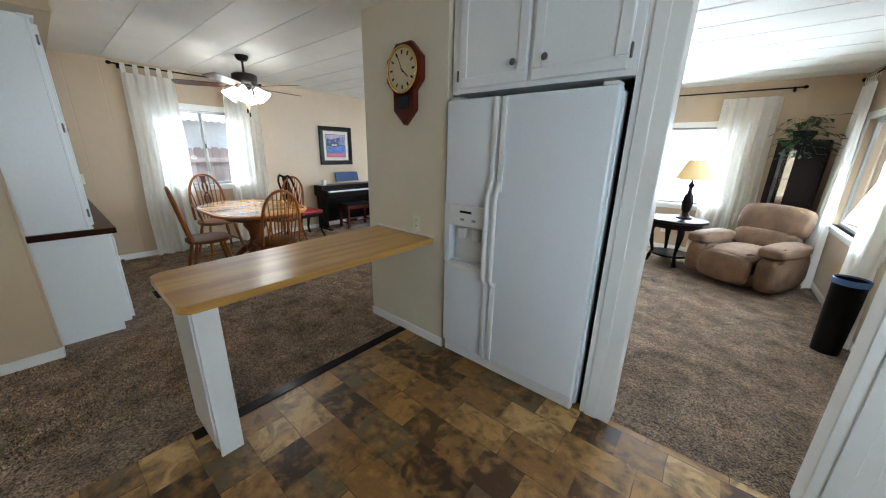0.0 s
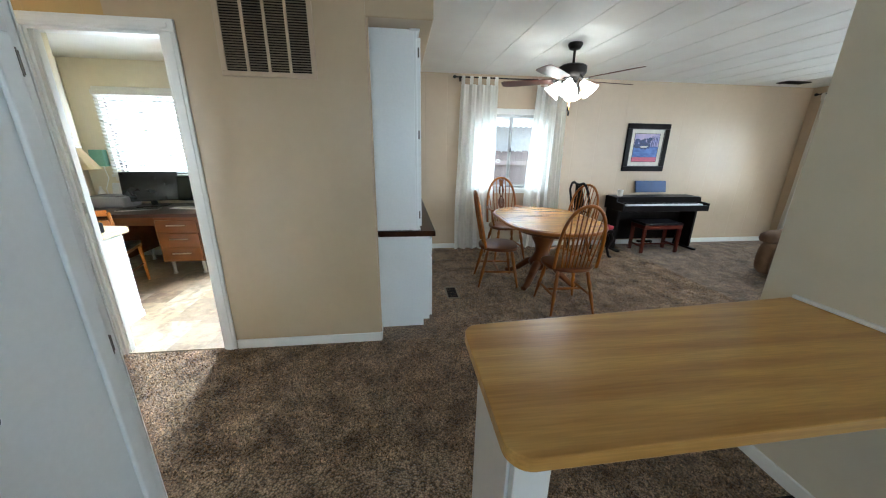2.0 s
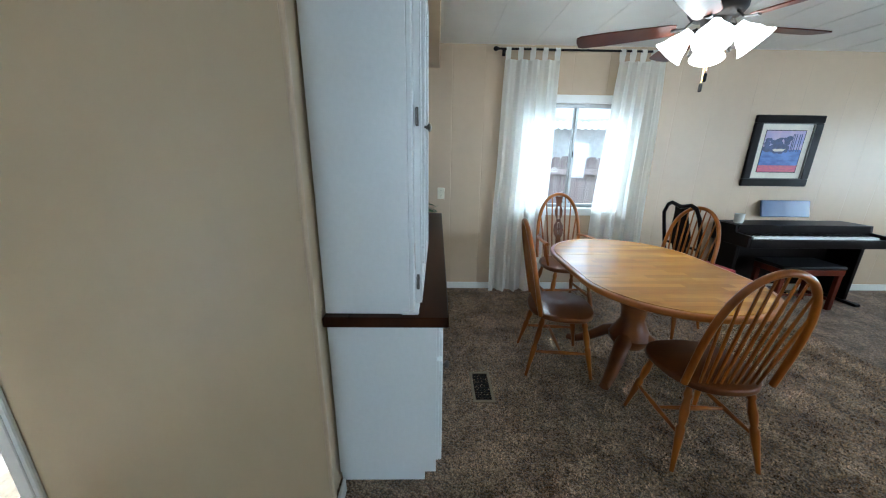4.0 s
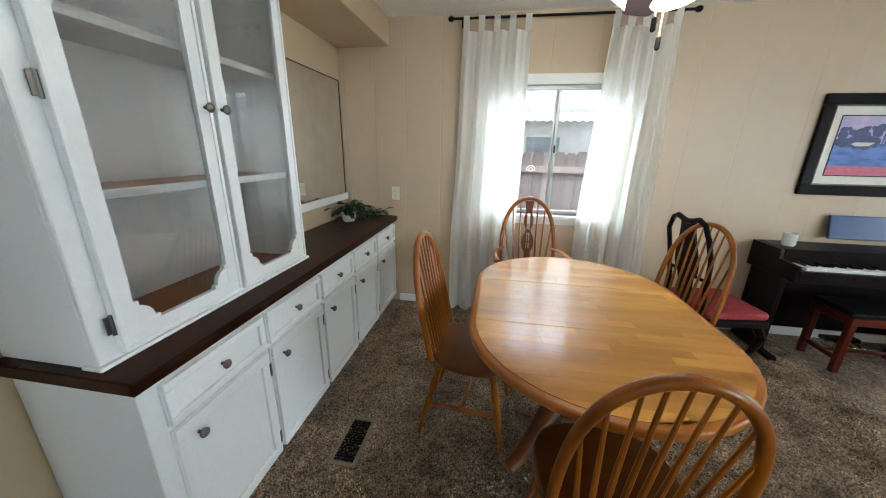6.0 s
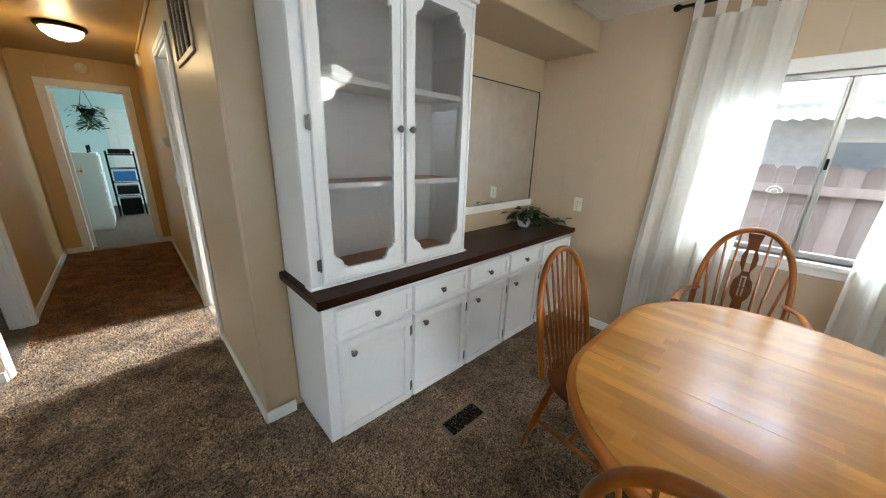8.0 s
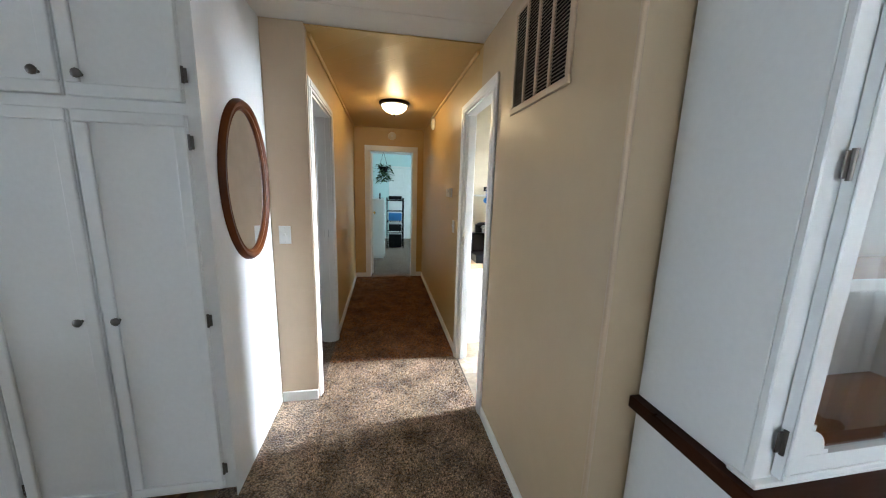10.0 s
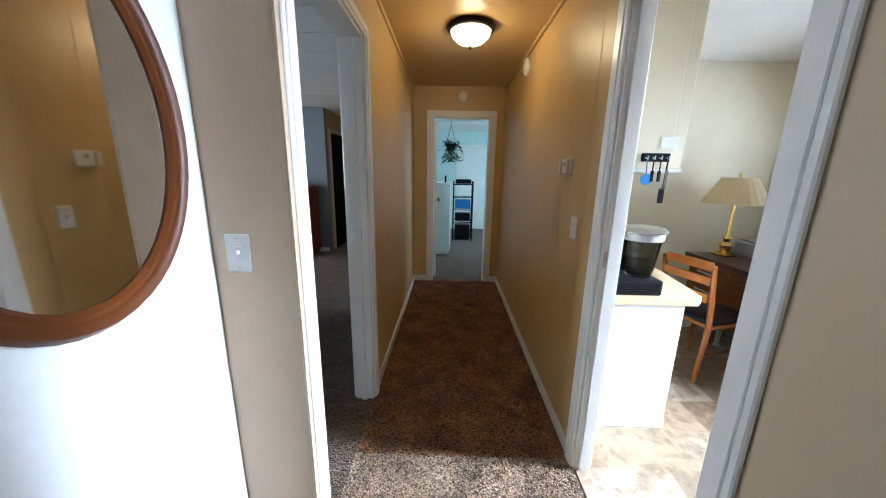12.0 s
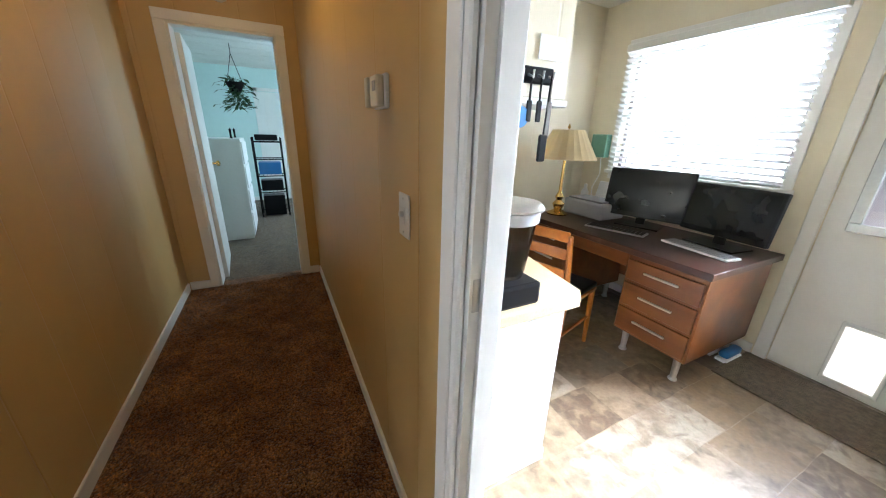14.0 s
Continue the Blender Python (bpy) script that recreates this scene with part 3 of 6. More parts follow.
def door_trim_y(name, y0, y1, top, x, side, depth, label):
    """Jamb lining and casing of a doorway in a wall along y; the casing stands on the x face, on both sides of the wall."""
    t = thing(name, Matrix.Translation((x, (y0 + y1) / 2, 0)), label, "door frame", "", "structure")
    o = (y0 + y1) / 2
    a, b = y0 - o, y1 - o
    far = -side * depth
    lo, hi = min(0, far), max(0, far)
    for s, ya, yb in (("a", a, a + 0.02), ("b", b - 0.02, b)):
        Geo().box(lo, hi, ya, yb, 0.001, top - 0.02).done("jamb", TRIM, t)
    Geo().box(lo, hi, a, b, top - 0.02, top).done("head_jamb", TRIM, t)
    mid = (lo + hi) / 2
    Geo().box(mid - 0.015, mid + 0.015, a + 0.02, a + 0.032, 0.001, top - 0.02).box(mid - 0.015, mid + 0.015, b - 0.032, b - 0.02, 0.001, top - 0.02).done("door_stop", TRIM, t)
    for xa in (0.0, far):
        d = side if xa == 0.0 else -side
        xs = sorted((xa, xa + d * 0.016))
        for ya, yb in ((a - 0.075, a + 0.006), (b - 0.006, b + 0.075)):
            Geo().box(xs[0], xs[1], ya, yb, 0.001, top - 0.006, 0.004).box(xs[0] if d > 0 else xs[0] - 0.005, xs[1] + (0.005 if d > 0 else 0), ya + 0.016, yb - 0.02, 0.001, top - 0.006, 0.003).done("casing", TRIM, t)
        Geo().box(xs[0], xs[1], a - 0.075, b + 0.075, top - 0.006, top + 0.058, 0.004).box(xs[0] if d > 0 else xs[0] - 0.005, xs[1] + (0.005 if d > 0 else 0), a - 0.04, b + 0.04, top + 0.01, top + 0.04, 0.003).done("head_casing", TRIM, t)
    return t


t = door_trim_y("door_frame_office", -1.84, -1.14, 2.09, 0.0, 1, 0.075, "white painted frame of the office doorway")
Geo().box(-0.046, -0.006, -0.3325, -0.3295, 1.04, 1.11, 0.001).box(-0.034, -0.020, -0.3295, -0.3285, 1.06, 1.09).done("strike_plate", STEEL, t, "steel strike plate")
t = door_trim_y("door_frame_bedroom", -2.315, -1.50, 2.09, 1.10, -1, 0.112, "white painted frame of the bedroom doorway")
Geo().box(0.035, 0.075, -0.3875, -0.3845, 1.03, 1.10, 0.001).done("strike_plate", STEEL, t, "steel strike plate")
t = thing("door_frame_hall_end", Matrix.Translation((0.515, -4.69, 0)), "cream painted frame of the end doorway", "door frame", "", "structure")
for xa, xb in ((-0.42, -0.35), (0.35, 0.42)):
    Geo().box(xa, xb, 0, 0.016, 0.001, 2.075, 0.004).done("casing", TRIM, t)
Geo().box(-0.42, 0.42, 0, 0.016, 2.075, 2.145, 0.004).done("head_casing", TRIM, t)
for xa, xb in ((-0.355, -0.335), (0.335, 0.355)):
    Geo().box(xa, xb, -0.17, 0.0, 0.001, 2.06).done("jamb", TRIM, t)
Geo().box(-0.355, 0.355, -0.17, 0.0, 2.06, 2.08).done("head_jamb", TRIM, t)
# white casing of the opening to the living room
t = thing("door_frame_living", Matrix.Translation((3.49, 1.96, 0)), "white painted casing of the living room opening", "door frame", "", "structure")
Geo().box(-0.53, -0.37, -0.02, 0.11, 0.001, TOP, 0.004).box(-0.50, -0.44, -0.028, -0.02, 0.001, TOP, 0.003).done("casing", TRIM, t)
Geo().box(0.37, 0.52, -0.02, 0.11, 0.001, TOP, 0.004).box(0.41, 0.47, -0.028, -0.02, 0.001, TOP, 0.003).done("casing", TRIM, t)
Geo().box(-0.37, 0.37, -0.02, 0.11, 2.27, 2.33, 0.004).done("head_casing", TRIM, t)
# cornice strips of the hallway
structure("trim_hall_a", Geo().box(0.0, 0.02, -4.69, -1.5, 2.39, TOP - 0.011, 0.006), HALL, "ochre cornice strip", "trim")
structure("trim_hall_b", Geo().box(1.08, 1.10, -4.69, -1.5, 2.39, TOP - 0.011, 0.006), HALL, "ochre cornice strip", "trim")
structure("trim_vent_corner", Geo().box(-0.012, 0.004, 0.0, 0.016, 0.076, 2.22, 0.005, 2), BEIGE, "beige rounded corner bead", "trim")
structure("trim_switch_corner", Geo().box(1.093, 1.0985, -1.445, -1.404, 0.08, TOP - 0.02), BEIGE, "beige corner strip beside the bedroom door", "trim")

# ---- windows, curtains and the view outside ----
def window(name, m, w, h, label, slider=True):
    """A white framed window; local x along the wall, y into the room, z up from the sill."""
    t = thing(name, m, label, "window", "", "structure")
    Geo().box(-w / 2 - 0.05, w / 2 + 0.05, 0.0, 0.018, h - 0.005, h + 0.07, 0.004).box(-w / 2 - 0.05, -w / 2 + 0.005, 0, 0.018, 0, h - 0.005, 0.004).box(w / 2 - 0.005, w / 2 + 0.05, 0, 0.018, 0, h - 0.005, 0.004).done("window_casing", TRIM, t)
    Geo().box(-w / 2 - 0.06, w / 2 + 0.06, -0.05, 0.045, -0.03, 0.0, 0.004).box(-w / 2 - 0.04, w / 2 + 0.04, 0.0, 0.014, -0.08, -0.03, 0.003).done("window_sill", TRIM, t)
    f = Geo()
    for x0, x1, z0, z1 in ((-w / 2, w / 2, 0, 0.035), (-w / 2, w / 2, h - 0.035, h), (-w / 2, -w / 2 + 0.035, 0.035, h - 0.035), (w / 2 - 0.035, w / 2, 0.035, h - 0.035)):
        f.box(x0, x1, -0.09, -0.05, z0, z1, 0.003)
    f.done("window_frame", ALU, t, "dull aluminium window frame")
    if slider:
        Geo().box(-0.022, 0.004, -0.075, -0.045, 0.035, h - 0.035, 0.003).box(0.004, 0.02, -0.085, -0.06, 0.035, h - 0.035, 0.003).done("meeting_rail", ALU, t, "dull aluminium meeting rail")
        Geo().box(-0.014, 0.0, -0.045, -0.03, h * 0.5, h * 0.5 + 0.06, 0.003).done("latch", BLACKP, t, "black window latch")
    for x0, x1 in (((-w / 2 + 0.035, -0.02), (0.02, w / 2 - 0.035)) if slider else ((-w / 2 + 0.035, w / 2 - 0.035),)):
        p = Geo().box(x0, x1, -0.074, -0.070, 0.035, h - 0.035).done("pane", GLASS, t, "clear glass pane")
        p.visible_shadow = False
    return t


window("window_dining", pose(W, 1.775, 0.92, 0, 0, -90), 1.11, 1.02, "aluminium sliding window with white casing behind white curtains")
window("window_north", pose(2.6, 6.53, 0.75, 0, 0, 180), 1.70, 1.13, "wide bright living room window", False)
window("window_living_west", pose(-0.9, 6.53, 0.75, 0, 0, 180), 1.70, 1.13, "wide bright living room window", False)
window("window_east", pose(4.40, 5.05, 0.75, 0, 0, 90), 1.70, 1.13, "bright living room side window", False)
window("window_office", pose(W, -2.825, 1.10, 0, 0, -90), 1.17, 0.96, "bright office window behind white blinds", False)
# out of view, inferred from the bluish daylight on the refrigerator
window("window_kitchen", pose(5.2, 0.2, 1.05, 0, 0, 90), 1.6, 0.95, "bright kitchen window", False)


def curtain(m, w_top, w_low, height, folds, seed, tabs=True, lean=0.0):
    """A hanging white panel: tab tops on the rod and soft folds down to the floor. Local x along the rod, y into the room, z = 0 at the rod."""
    t = thing("curtain", m, "white cotton tab-top curtain hanging from a black rod", "curtain", "window curtains")
    ph = seed * 1.7

    def fn(u, v):
        w = w_top + (w_low - w_top) * v ** 0.8
        x = (u - 0.5) * w + lean * v + 0.012 * math.sin(9 * v + ph) * v
        a = 0.016 + 0.022 * v
        y = a * math.sin(2 * math.pi * folds * u + ph + 0.9 * math.sin(3 * v + ph)) + 0.4 * a * math.sin(2 * math.pi * folds * 2.3 * u + 1.1 * ph)
        return Vector((x, y, -0.085 - v * (height - 0.085)))

    Geo().sheet(fn, 60, 26).done("cloth", CURTAIN, t, smooth=True)
    if tabs:
        n = 5
        for i in range(n):
            x = (i / (n - 1) - 0.5) * (w_top - 0.05)
            g = Geo()
            g.sheet(lambda u, v, x=x: Vector((x - 0.022 + 0.044 * u, 0.016 * math.sin(math.pi * 2 * v), 0.016 - 0.11 * abs(2 * v - 1) ** 1.5)), 2, 12)
            g.done("tab", CURTAIN, t)
    return t


def rod(m, length):
    t = thing("curtain_rod", m, "thin black metal curtain rod with ball finials", "curtain rod", "curtain rods")
    Geo().tube([(-length / 2, 0, 0), (length / 2, 0, 0)], 0.009, 10).done("bar", BLACKM, t, smooth=True)
    for s in (-1, 1):
        Geo().lathe([(0.008, 0), (0.014, 0.008), (0.02, 0.02), (0.021, 0.03), (0.015, 0.043), (0.004, 0.05)], 12, pose(s * length / 2, 0, 0, 0, 90 * s, 0)).done("finial", BLACKM, t, smooth=True)
        Geo().tube([(s * (length / 2 - 0.06), -0.075, -0.012), (s * (length / 2 - 0.06), 0, -0.012)], 0.006, 8).box(s * (length / 2 - 0.06) - 0.015, s * (length / 2 - 0.06) + 0.015, -0.078, -0.072, -0.04, 0.02, 0.002).done("bracket", BLACKM, t)
    return t


rod(pose(W + 0.08, 1.76, 2.372, 0, 0, -90), 1.62)
curtain(pose(W + 0.08, 1.265, 2.372, 0, 0, -90), 0.50, 0.56, 2.36, 4.2, 1, True, 0.03)
curtain(pose(W + 0.08, 2.285, 2.372, 0, 0, -90), 0.44, 0.60, 2.36, 4.6, 2, True, 0.02)
rod(pose(2.72, 6.45, 2.315, 0, 0, 180), 2.30)
curtain(pose(3.43, 6.45, 2.315, 0, 0, 180), 0.60, 0.64, 2.3, 5, 3, False)
curtain(pose(1.80, 6.45, 2.315, 0, 0, 180), 0.50, 0.55, 2.3, 5, 4, False)
rod(pose(4.32, 5.10, 2.315, 0, 0, 90), 2.2)
curtain(pose(4.32, 5.92, 2.315, 0, 0, 90), 0.36, 0.66, 2.3, 4, 5, True, 0.0)
curtain(pose(4.32, 4.25, 2.315, 0, 0, 90), 0.40, 0.50, 2.3, 4, 6, True)

rod(pose(-0.95, 6.45, 2.315, 0, 0, 180), 2.75)
curtain(pose(-2.0, 6.45, 2.315, 0, 0, 180), 0.55, 0.60, 2.3, 5, 7, True)
curtain(pose(0.1, 6.45, 2.315, 0, 0, 180), 0.50, 0.55, 2.3, 5, 8, True)

# fence and neighbouring house
t = thing("fence", pose(-4.5, 0, -0.42), "weathered grey wooden board fence", "fence")
for z in (0.62, 1.58):
    Geo().box(0.014, 0.05, -9, 12, z, z + 0.085).done("rail", FENCEW, t)
board = Geo().prism([(-0.0715, 0.0), (0.0715, 0.0), (0.0715, 1.80), (0.045, 1.84), (-0.045, 1.84), (-0.0715, 1.80)], -0.012, 0.012, 0, 1, Matrix(((0, 0, 1, 0), (1, 0, 0, 0), (0, 1, 0, 0), (0, 0, 0, 1)))).done("board", FENCEW, t)
random.seed(5)
for i in range(-35, 60):
    b = board if i == -35 else new("board", board.data)
    b.parent = t
    b.location = (0.004 * random.random(), 0.145 * i, 0.03 * random.random())
HAZE = glow("hazy_bright_sky", (0.92, 0.97, 1.0), 4.0)
for x0, x1, y0, y1, z1 in ((-7.0, 9.0, 12.0, 12.2, 6.0), (9.0, 9.2, 2.6, 12.0, 5.0)):
    tagged(Geo().box(x0, x1, y0, y1, -0.42, z1).done("backdrop", HAZE), "bright hazy daylight outside the living room", "sky", "", "structure")
tagged(Geo().box(-60.2, -60, -70, 70, -3, 60).done("backdrop", HAZE), "bright hazy sky", "sky", "", "structure")
t = thing("neighbour_house", pose(-9.0, 1.0, -0.42), "pale neighbouring house with a low roof", "house")
Geo().box(-4, 0, -9, 9, 0, 2.9).done("wall", SIDING, t)
Geo().box(-4.3, 0.08, -9.3, 9.3, 2.9, 3.05, 0.02).box(-3.6, -0.3, -9.2, 9.2, 3.05, 3.3, 0.05).done("roof", SIDING, t, "pale metal roof")
Geo().sheet(lambda u, v: Vector((0.95 - 0.9 * v, -8 + 16 * u, 2.55 + 0.28 * v + 0.018 * math.sin(2 * math.pi * 90 * u))), 720, 2, 0.004).done("awning", SIDING, t, "corrugated white awning")
for y in (1.45, 5.2, -3.6):
    w = Geo().box(0.0, 0.05, y - 0.5, y + 0.5, 1.3, 2.3, 0.01).done("window", TRIM, t, "white framed window")
    Geo().box(0.05, 0.06, y - 0.42, y + 0.42, 1.38, 2.22).done("pane", VIEWPANE, w)


t = thing("window_ornament", pose(W - 0.045, 1.61, 1.29), "small white wire ornament hanging in the window", "ornament")
Geo().tube([(0, 0.035 * math.cos(a), 0.035 * math.sin(a)) for a in (math.pi * k / 12 for k in range(13))], 0.004, 6).tube([(0, -0.035, 0), (0, 0, -0.008), (0, 0.035, 0)], 0.004, 6).tube([(0, 0.018 * math.cos(a), 0.018 * math.sin(a)) for a in (math.pi * k / 8 for k in range(9))], 0.003, 6).done("rim", PLASTIC, t)
Geo().tube([(0, 0, 0.035), (0, 0, 0.60)], 0.0008, 4).done("thread", PLASTIC, t)

# ---- sideboard with glazed hutch ----
def raised_door(t, name, x0, x1, z0, z1, y, knob, material=WHITE):
    """A framed cupboard front with a sunk field and a pewter knob, facing +y."""
    d = Geo().box(x0, x1, y, y + 0.012, z0, z1, 0.002).done(name, material, t)
    f = 0.045 if z1 - z0 > 0.25 else 0.028
    fr = Geo()
    for a, b, c, e in ((x0, x1, z0, z0 + f), (x0, x1, z1 - f, z1), (x0, x0 + f, z0 + f, z1 - f), (x1 - f, x1, z0 + f, z1 - f)):
        fr.box(a, b, y + 0.012, y + 0.026, c, e, 0.005, 2)
    fr.done("frame", material, d)
    if knob:
        Geo().lathe([(0.006, 0), (0.006, 0.012), (0.015, 0.018), (0.017, 0.025), (0.012, 0.031), (0.003, 0.033)], 12, pose(knob[0], y + 0.024 if f > 0.03 else y + 0.011, knob[1], -90, 0, 0)).done("knob", PEWTER, d, "dark pewter knob", True)
    return d


def hinge(t, x, y, z):
    Geo().tube([(x, y, z - 0.03), (x, y, z + 0.03)], 0.005, 8).box(x - 0.014, x + 0.014, y - 0.006, y - 0.002, z - 0.026, z + 0.026, 0.001).done("hinge", PEWTER, t, "dark pewter hinge")


t = thing("sideboard", pose(-0.18, 0, 0), "long white painted sideboard base with five drawers and doors", "sideboard")
Geo().box(-2.285, 0.0, -0.02, 0.405, 0.07, 0.806, 0.002).box(-2.285, -0.02, -0.02, 0.355, 0.001, 0.07).done("body", WHITE, t)
cuts = [0.0, -0.489, -0.935, -1.363, -1.80, -2.28]
for i, (a, b) in enumerate(zip(cuts, cuts[1:])):
    x1, x0 = a - (0.055 if i == 0 else 0.012), b + 0.012
    raised_door(t, "drawer", x0, x1, 0.625, 0.775, 0.405, ((x0 + x1) / 2, 0.70))
    d = raised_door(t, "door", x0, x1, 0.075, 0.605, 0.405, (x1 - 0.068, 0.543))
    hinge(d, x0 + 0.004, 0.43, 0.16)
    hinge(d, x0 + 0.004, 0.43, 0.52)
t = tagged(Geo().box(W + 0.003, -0.15, -0.025, 0.45, 0.808, 0.850, 0.004).done("countertop", DARKTOP), "dark walnut-stained wooden sideboard top", "countertop")

t = thing("hutch", pose(-0.18, 0, 0.852), "white painted display hutch with two scalloped glass doors", "hutch")
HH = 1.37
Geo().box(-0.02, 0.0, -0.02, 0.30, 0, HH, 0.002).done("side_panel", WHITE, t)
Geo().box(-0.995, -0.975, -0.02, 0.30, 0, HH, 0.002).done("side_panel", WHITE, t)
Geo().box(-0.975, -0.02, -0.02, -0.008, 0, HH).done("back_panel", WHITE, t)
Geo().box(-0.975, -0.02, -0.008, 0.29, HH - 0.02, HH).done("top_panel", WHITE, t)
Geo().box(-0.975, -0.02, -0.008, 0.29, 0.001, 0.016).done("bottom_shelf", OAK_X, t)
for z in (0.44, 0.89):
    Geo().box(-0.975, -0.02, -0.008, 0.26, z, z + 0.014, 0.002).done("shelf", WHITE, t, "white painted shelf")
    Geo().box(-0.973, -0.022, -0.006, 0.258, z + 0.0145, z + 0.018).done("shelf_lining", OAK_X, t, "oak shelf lining")
    Geo().box(-0.975, -0.02, 0.26, 0.268, z - 0.004, z + 0.024, 0.002).done("shelf_edge", WHITE, t, "white shelf edge")
Geo().box(-0.995, -0.955, 0.30, 0.318, 0, HH, 0.003).box(-0.06, 0.0, 0.30, 0.318, 0, HH, 0.003).box(-0.955, -0.06, 0.30, 0.318, 0, 0.022, 0.003).box(-0.955, -0.06, 0.30, 0.318, HH - 0.03, HH, 0.003).done("face_frame", WHITE, t)
Geo().box(-1.0, 0.01, 0.27, 0.335, -0.0, 0.012, 0.003).done("foot_moulding", WHITE, t)
Geo().box(-1.0, 0.01, 0.27, 0.338, HH - 0.012, HH + 0.01, 0.003).done("crown_moulding", WHITE, t)


def glazed_door(parent, xc, w, z0, h, y, knob_side):
    """A glazed door: stiles and rails, hollow-stepped corner blocks and a pane."""
    d = new("door")
    d.parent = parent
    d.matrix_basis = pose(xc, y, z0 + h / 2)
    s = 0.055
    g = Geo()
    for x0, x1, za, zb in ((-w / 2, w / 2, -h / 2, -h / 2 + s), (-w / 2, w / 2, h / 2 - s, h / 2), (-w / 2, -w / 2 + s, -h / 2 + s, h / 2 - s), (w / 2 - s, w / 2, -h / 2 + s, h / 2 - s)):
        g.box(x0, x1, 0.0, 0.02, za, zb)
    r, st = 0.05, 0.014
    for sx in (-1, 1):
        for sz in (-1, 1):
            ix, iz = w / 2 - s, h / 2 - s
            # a lobe that bulges into the opening, stepped at both ends
            lobe = [(ix - r * math.cos(a), iz - r * math.sin(a)) for a in (math.pi / 2 * q / 8 for q in range(9))]
            pts = [(ix + 0.004, iz + 0.004), (ix - r - st, iz + 0.004), (ix - r - st, iz - 0.012)] + [(x - 0.0, z - 0.012) for x, z in lobe] + [(ix - 0.012, iz - r - 0.012), (ix - 0.012, iz - r - st - 0.012), (ix + 0.004, iz - r - st - 0.012)]
            pts = [(sx * x, sz * z) for x, z in pts]
            if sx * sz > 0:
                pts = pts[::-1]
            g.prism(pts, -0.019, -0.001, 0, 1, pose(0, 0, 0, 90))
    e = 0.014
    for x0, x1, za, zb in ((-w / 2, w / 2, -h / 2, -h / 2 + e), (-w / 2, w / 2, h / 2 - e, h / 2), (-w / 2, -w / 2 + e, -h / 2 + e, h / 2 - e), (w / 2 - e, w / 2, -h / 2 + e, h / 2 - e)):
        g.box(x0, x1, 0.02, 0.026, za, zb, 0.002)
    g.done("door_frame", WHITE, d)
    p = Geo().box(-w / 2 + 0.03, w / 2 - 0.03, 0.006, 0.009, -h / 2 + 0.03, h / 2 - 0.03).done("glass_pane", GLASS, d, "clear glass pane")
    Geo().lathe([(0.006, 0), (0.006, 0.012), (0.015, 0.018), (0.017, 0.025), (0.012, 0.031), (0.003, 0.033)], 12, pose(knob_side * (w / 2 - 0.026), 0.02, 0.03, -90, 0, 0)).done("knob", PEWTER, d, "dark pewter knob", True)
    for z in (-h / 2 + 0.09, 0.03, h / 2 - 0.09):
        hinge(d, -knob_side * (w / 2 + 0.004), 0.012, z)


glazed_door(t, -0.272, 0.444, 0.024, 1.312, 0.320, -1)
glazed_door(t, -0.735, 0.444, 0.024, 1.312, 0.320, 1)

t = thing("wall_mirror_panel", pose(-1.92, -0.028, 1.03), "large flat mirror on the wall above the sideboard", "mirror")
Geo().box(-0.50, 0.50, 0.0, 0.006, 0.02, 0.94).done("mirror_glass", MIRROR, t)
Geo().box(-0.54, 0.76, 0.0, 0.014, -0.04, 0.018, 0.003).done("ledge", TRIM, t, "white ledge strip")
Geo().box(-0.503, 0.503, 0.0, 0.009, 0.94, 0.946).box(-0.506, -0.50, 0.0, 0.009, 0.02, 0.946).done("edge_strip", BRONZE, t)
structure("trim_nook", Geo().box(W, W + 0.012, -0.03, 0.02, 0.86, 2.22, 0.003), BEIGE, "beige corner strip", "trim")


def leaf_mesh(length, width):
    b = bmesh.new()
    L = [(0, 0, 0), (0.35, 0.5, 0.06), (0.7, 0.38, 0.05), (1, 0, -0.06)]
    spine = [b.verts.new((x * length, 0, (0.03 + 0.05 * math.sin(3 * x)) * length)) for x in (0, 0.35, 0.7, 1)]
    for s in (-1, 1):
        side = [b.verts.new((x * length, s * y * width, z * length + 0.08 * length)) for x, y, z in L[1:3]]
        b.faces.new((spine[0], spine[1], side[0]))
        b.faces.new((spine[1], spine[2], side[1], side[0]))
        b.faces.new((spine[2], spine[3], side[1]))
    bmesh.ops.solidify(b, geom=b.faces[:], thickness=0.0008)
    me = bpy.data.meshes.new("leaf")
    b.to_mesh(me)
    b.free()
    me.materials.append(LEAF)
    return me


def plant(name, m, label, pot, spots, size):
    """A plant: pot, and leaves on thin stems; spots are (x, y, z) of leaves."""
    t = thing(name, m, label, "plant")
    pot(t)
    me = leaf_mesh(size, size * 0.42)
    stems = Geo()
    for i, (x, y, z) in enumerate(spots):
        ob = new("leaf", me)
        ob.parent = t
        a = math.degrees(math.atan2(y, x)) + random.uniform(-50, 50)
        ob.matrix_basis = pose(x, y, z, random.uniform(-25, 25), random.uniform(-10, 50), a) @ Matrix.Scale(random.uniform(0.7, 1.25), 4)
        stems.tube([(x * 0.15, y * 0.15, 0.04), (x * 0.6, y * 0.6, z + 0.015), (x, y, z)], 0.0016, 4)
    stems.done("stem", LEAF, t)
    return t


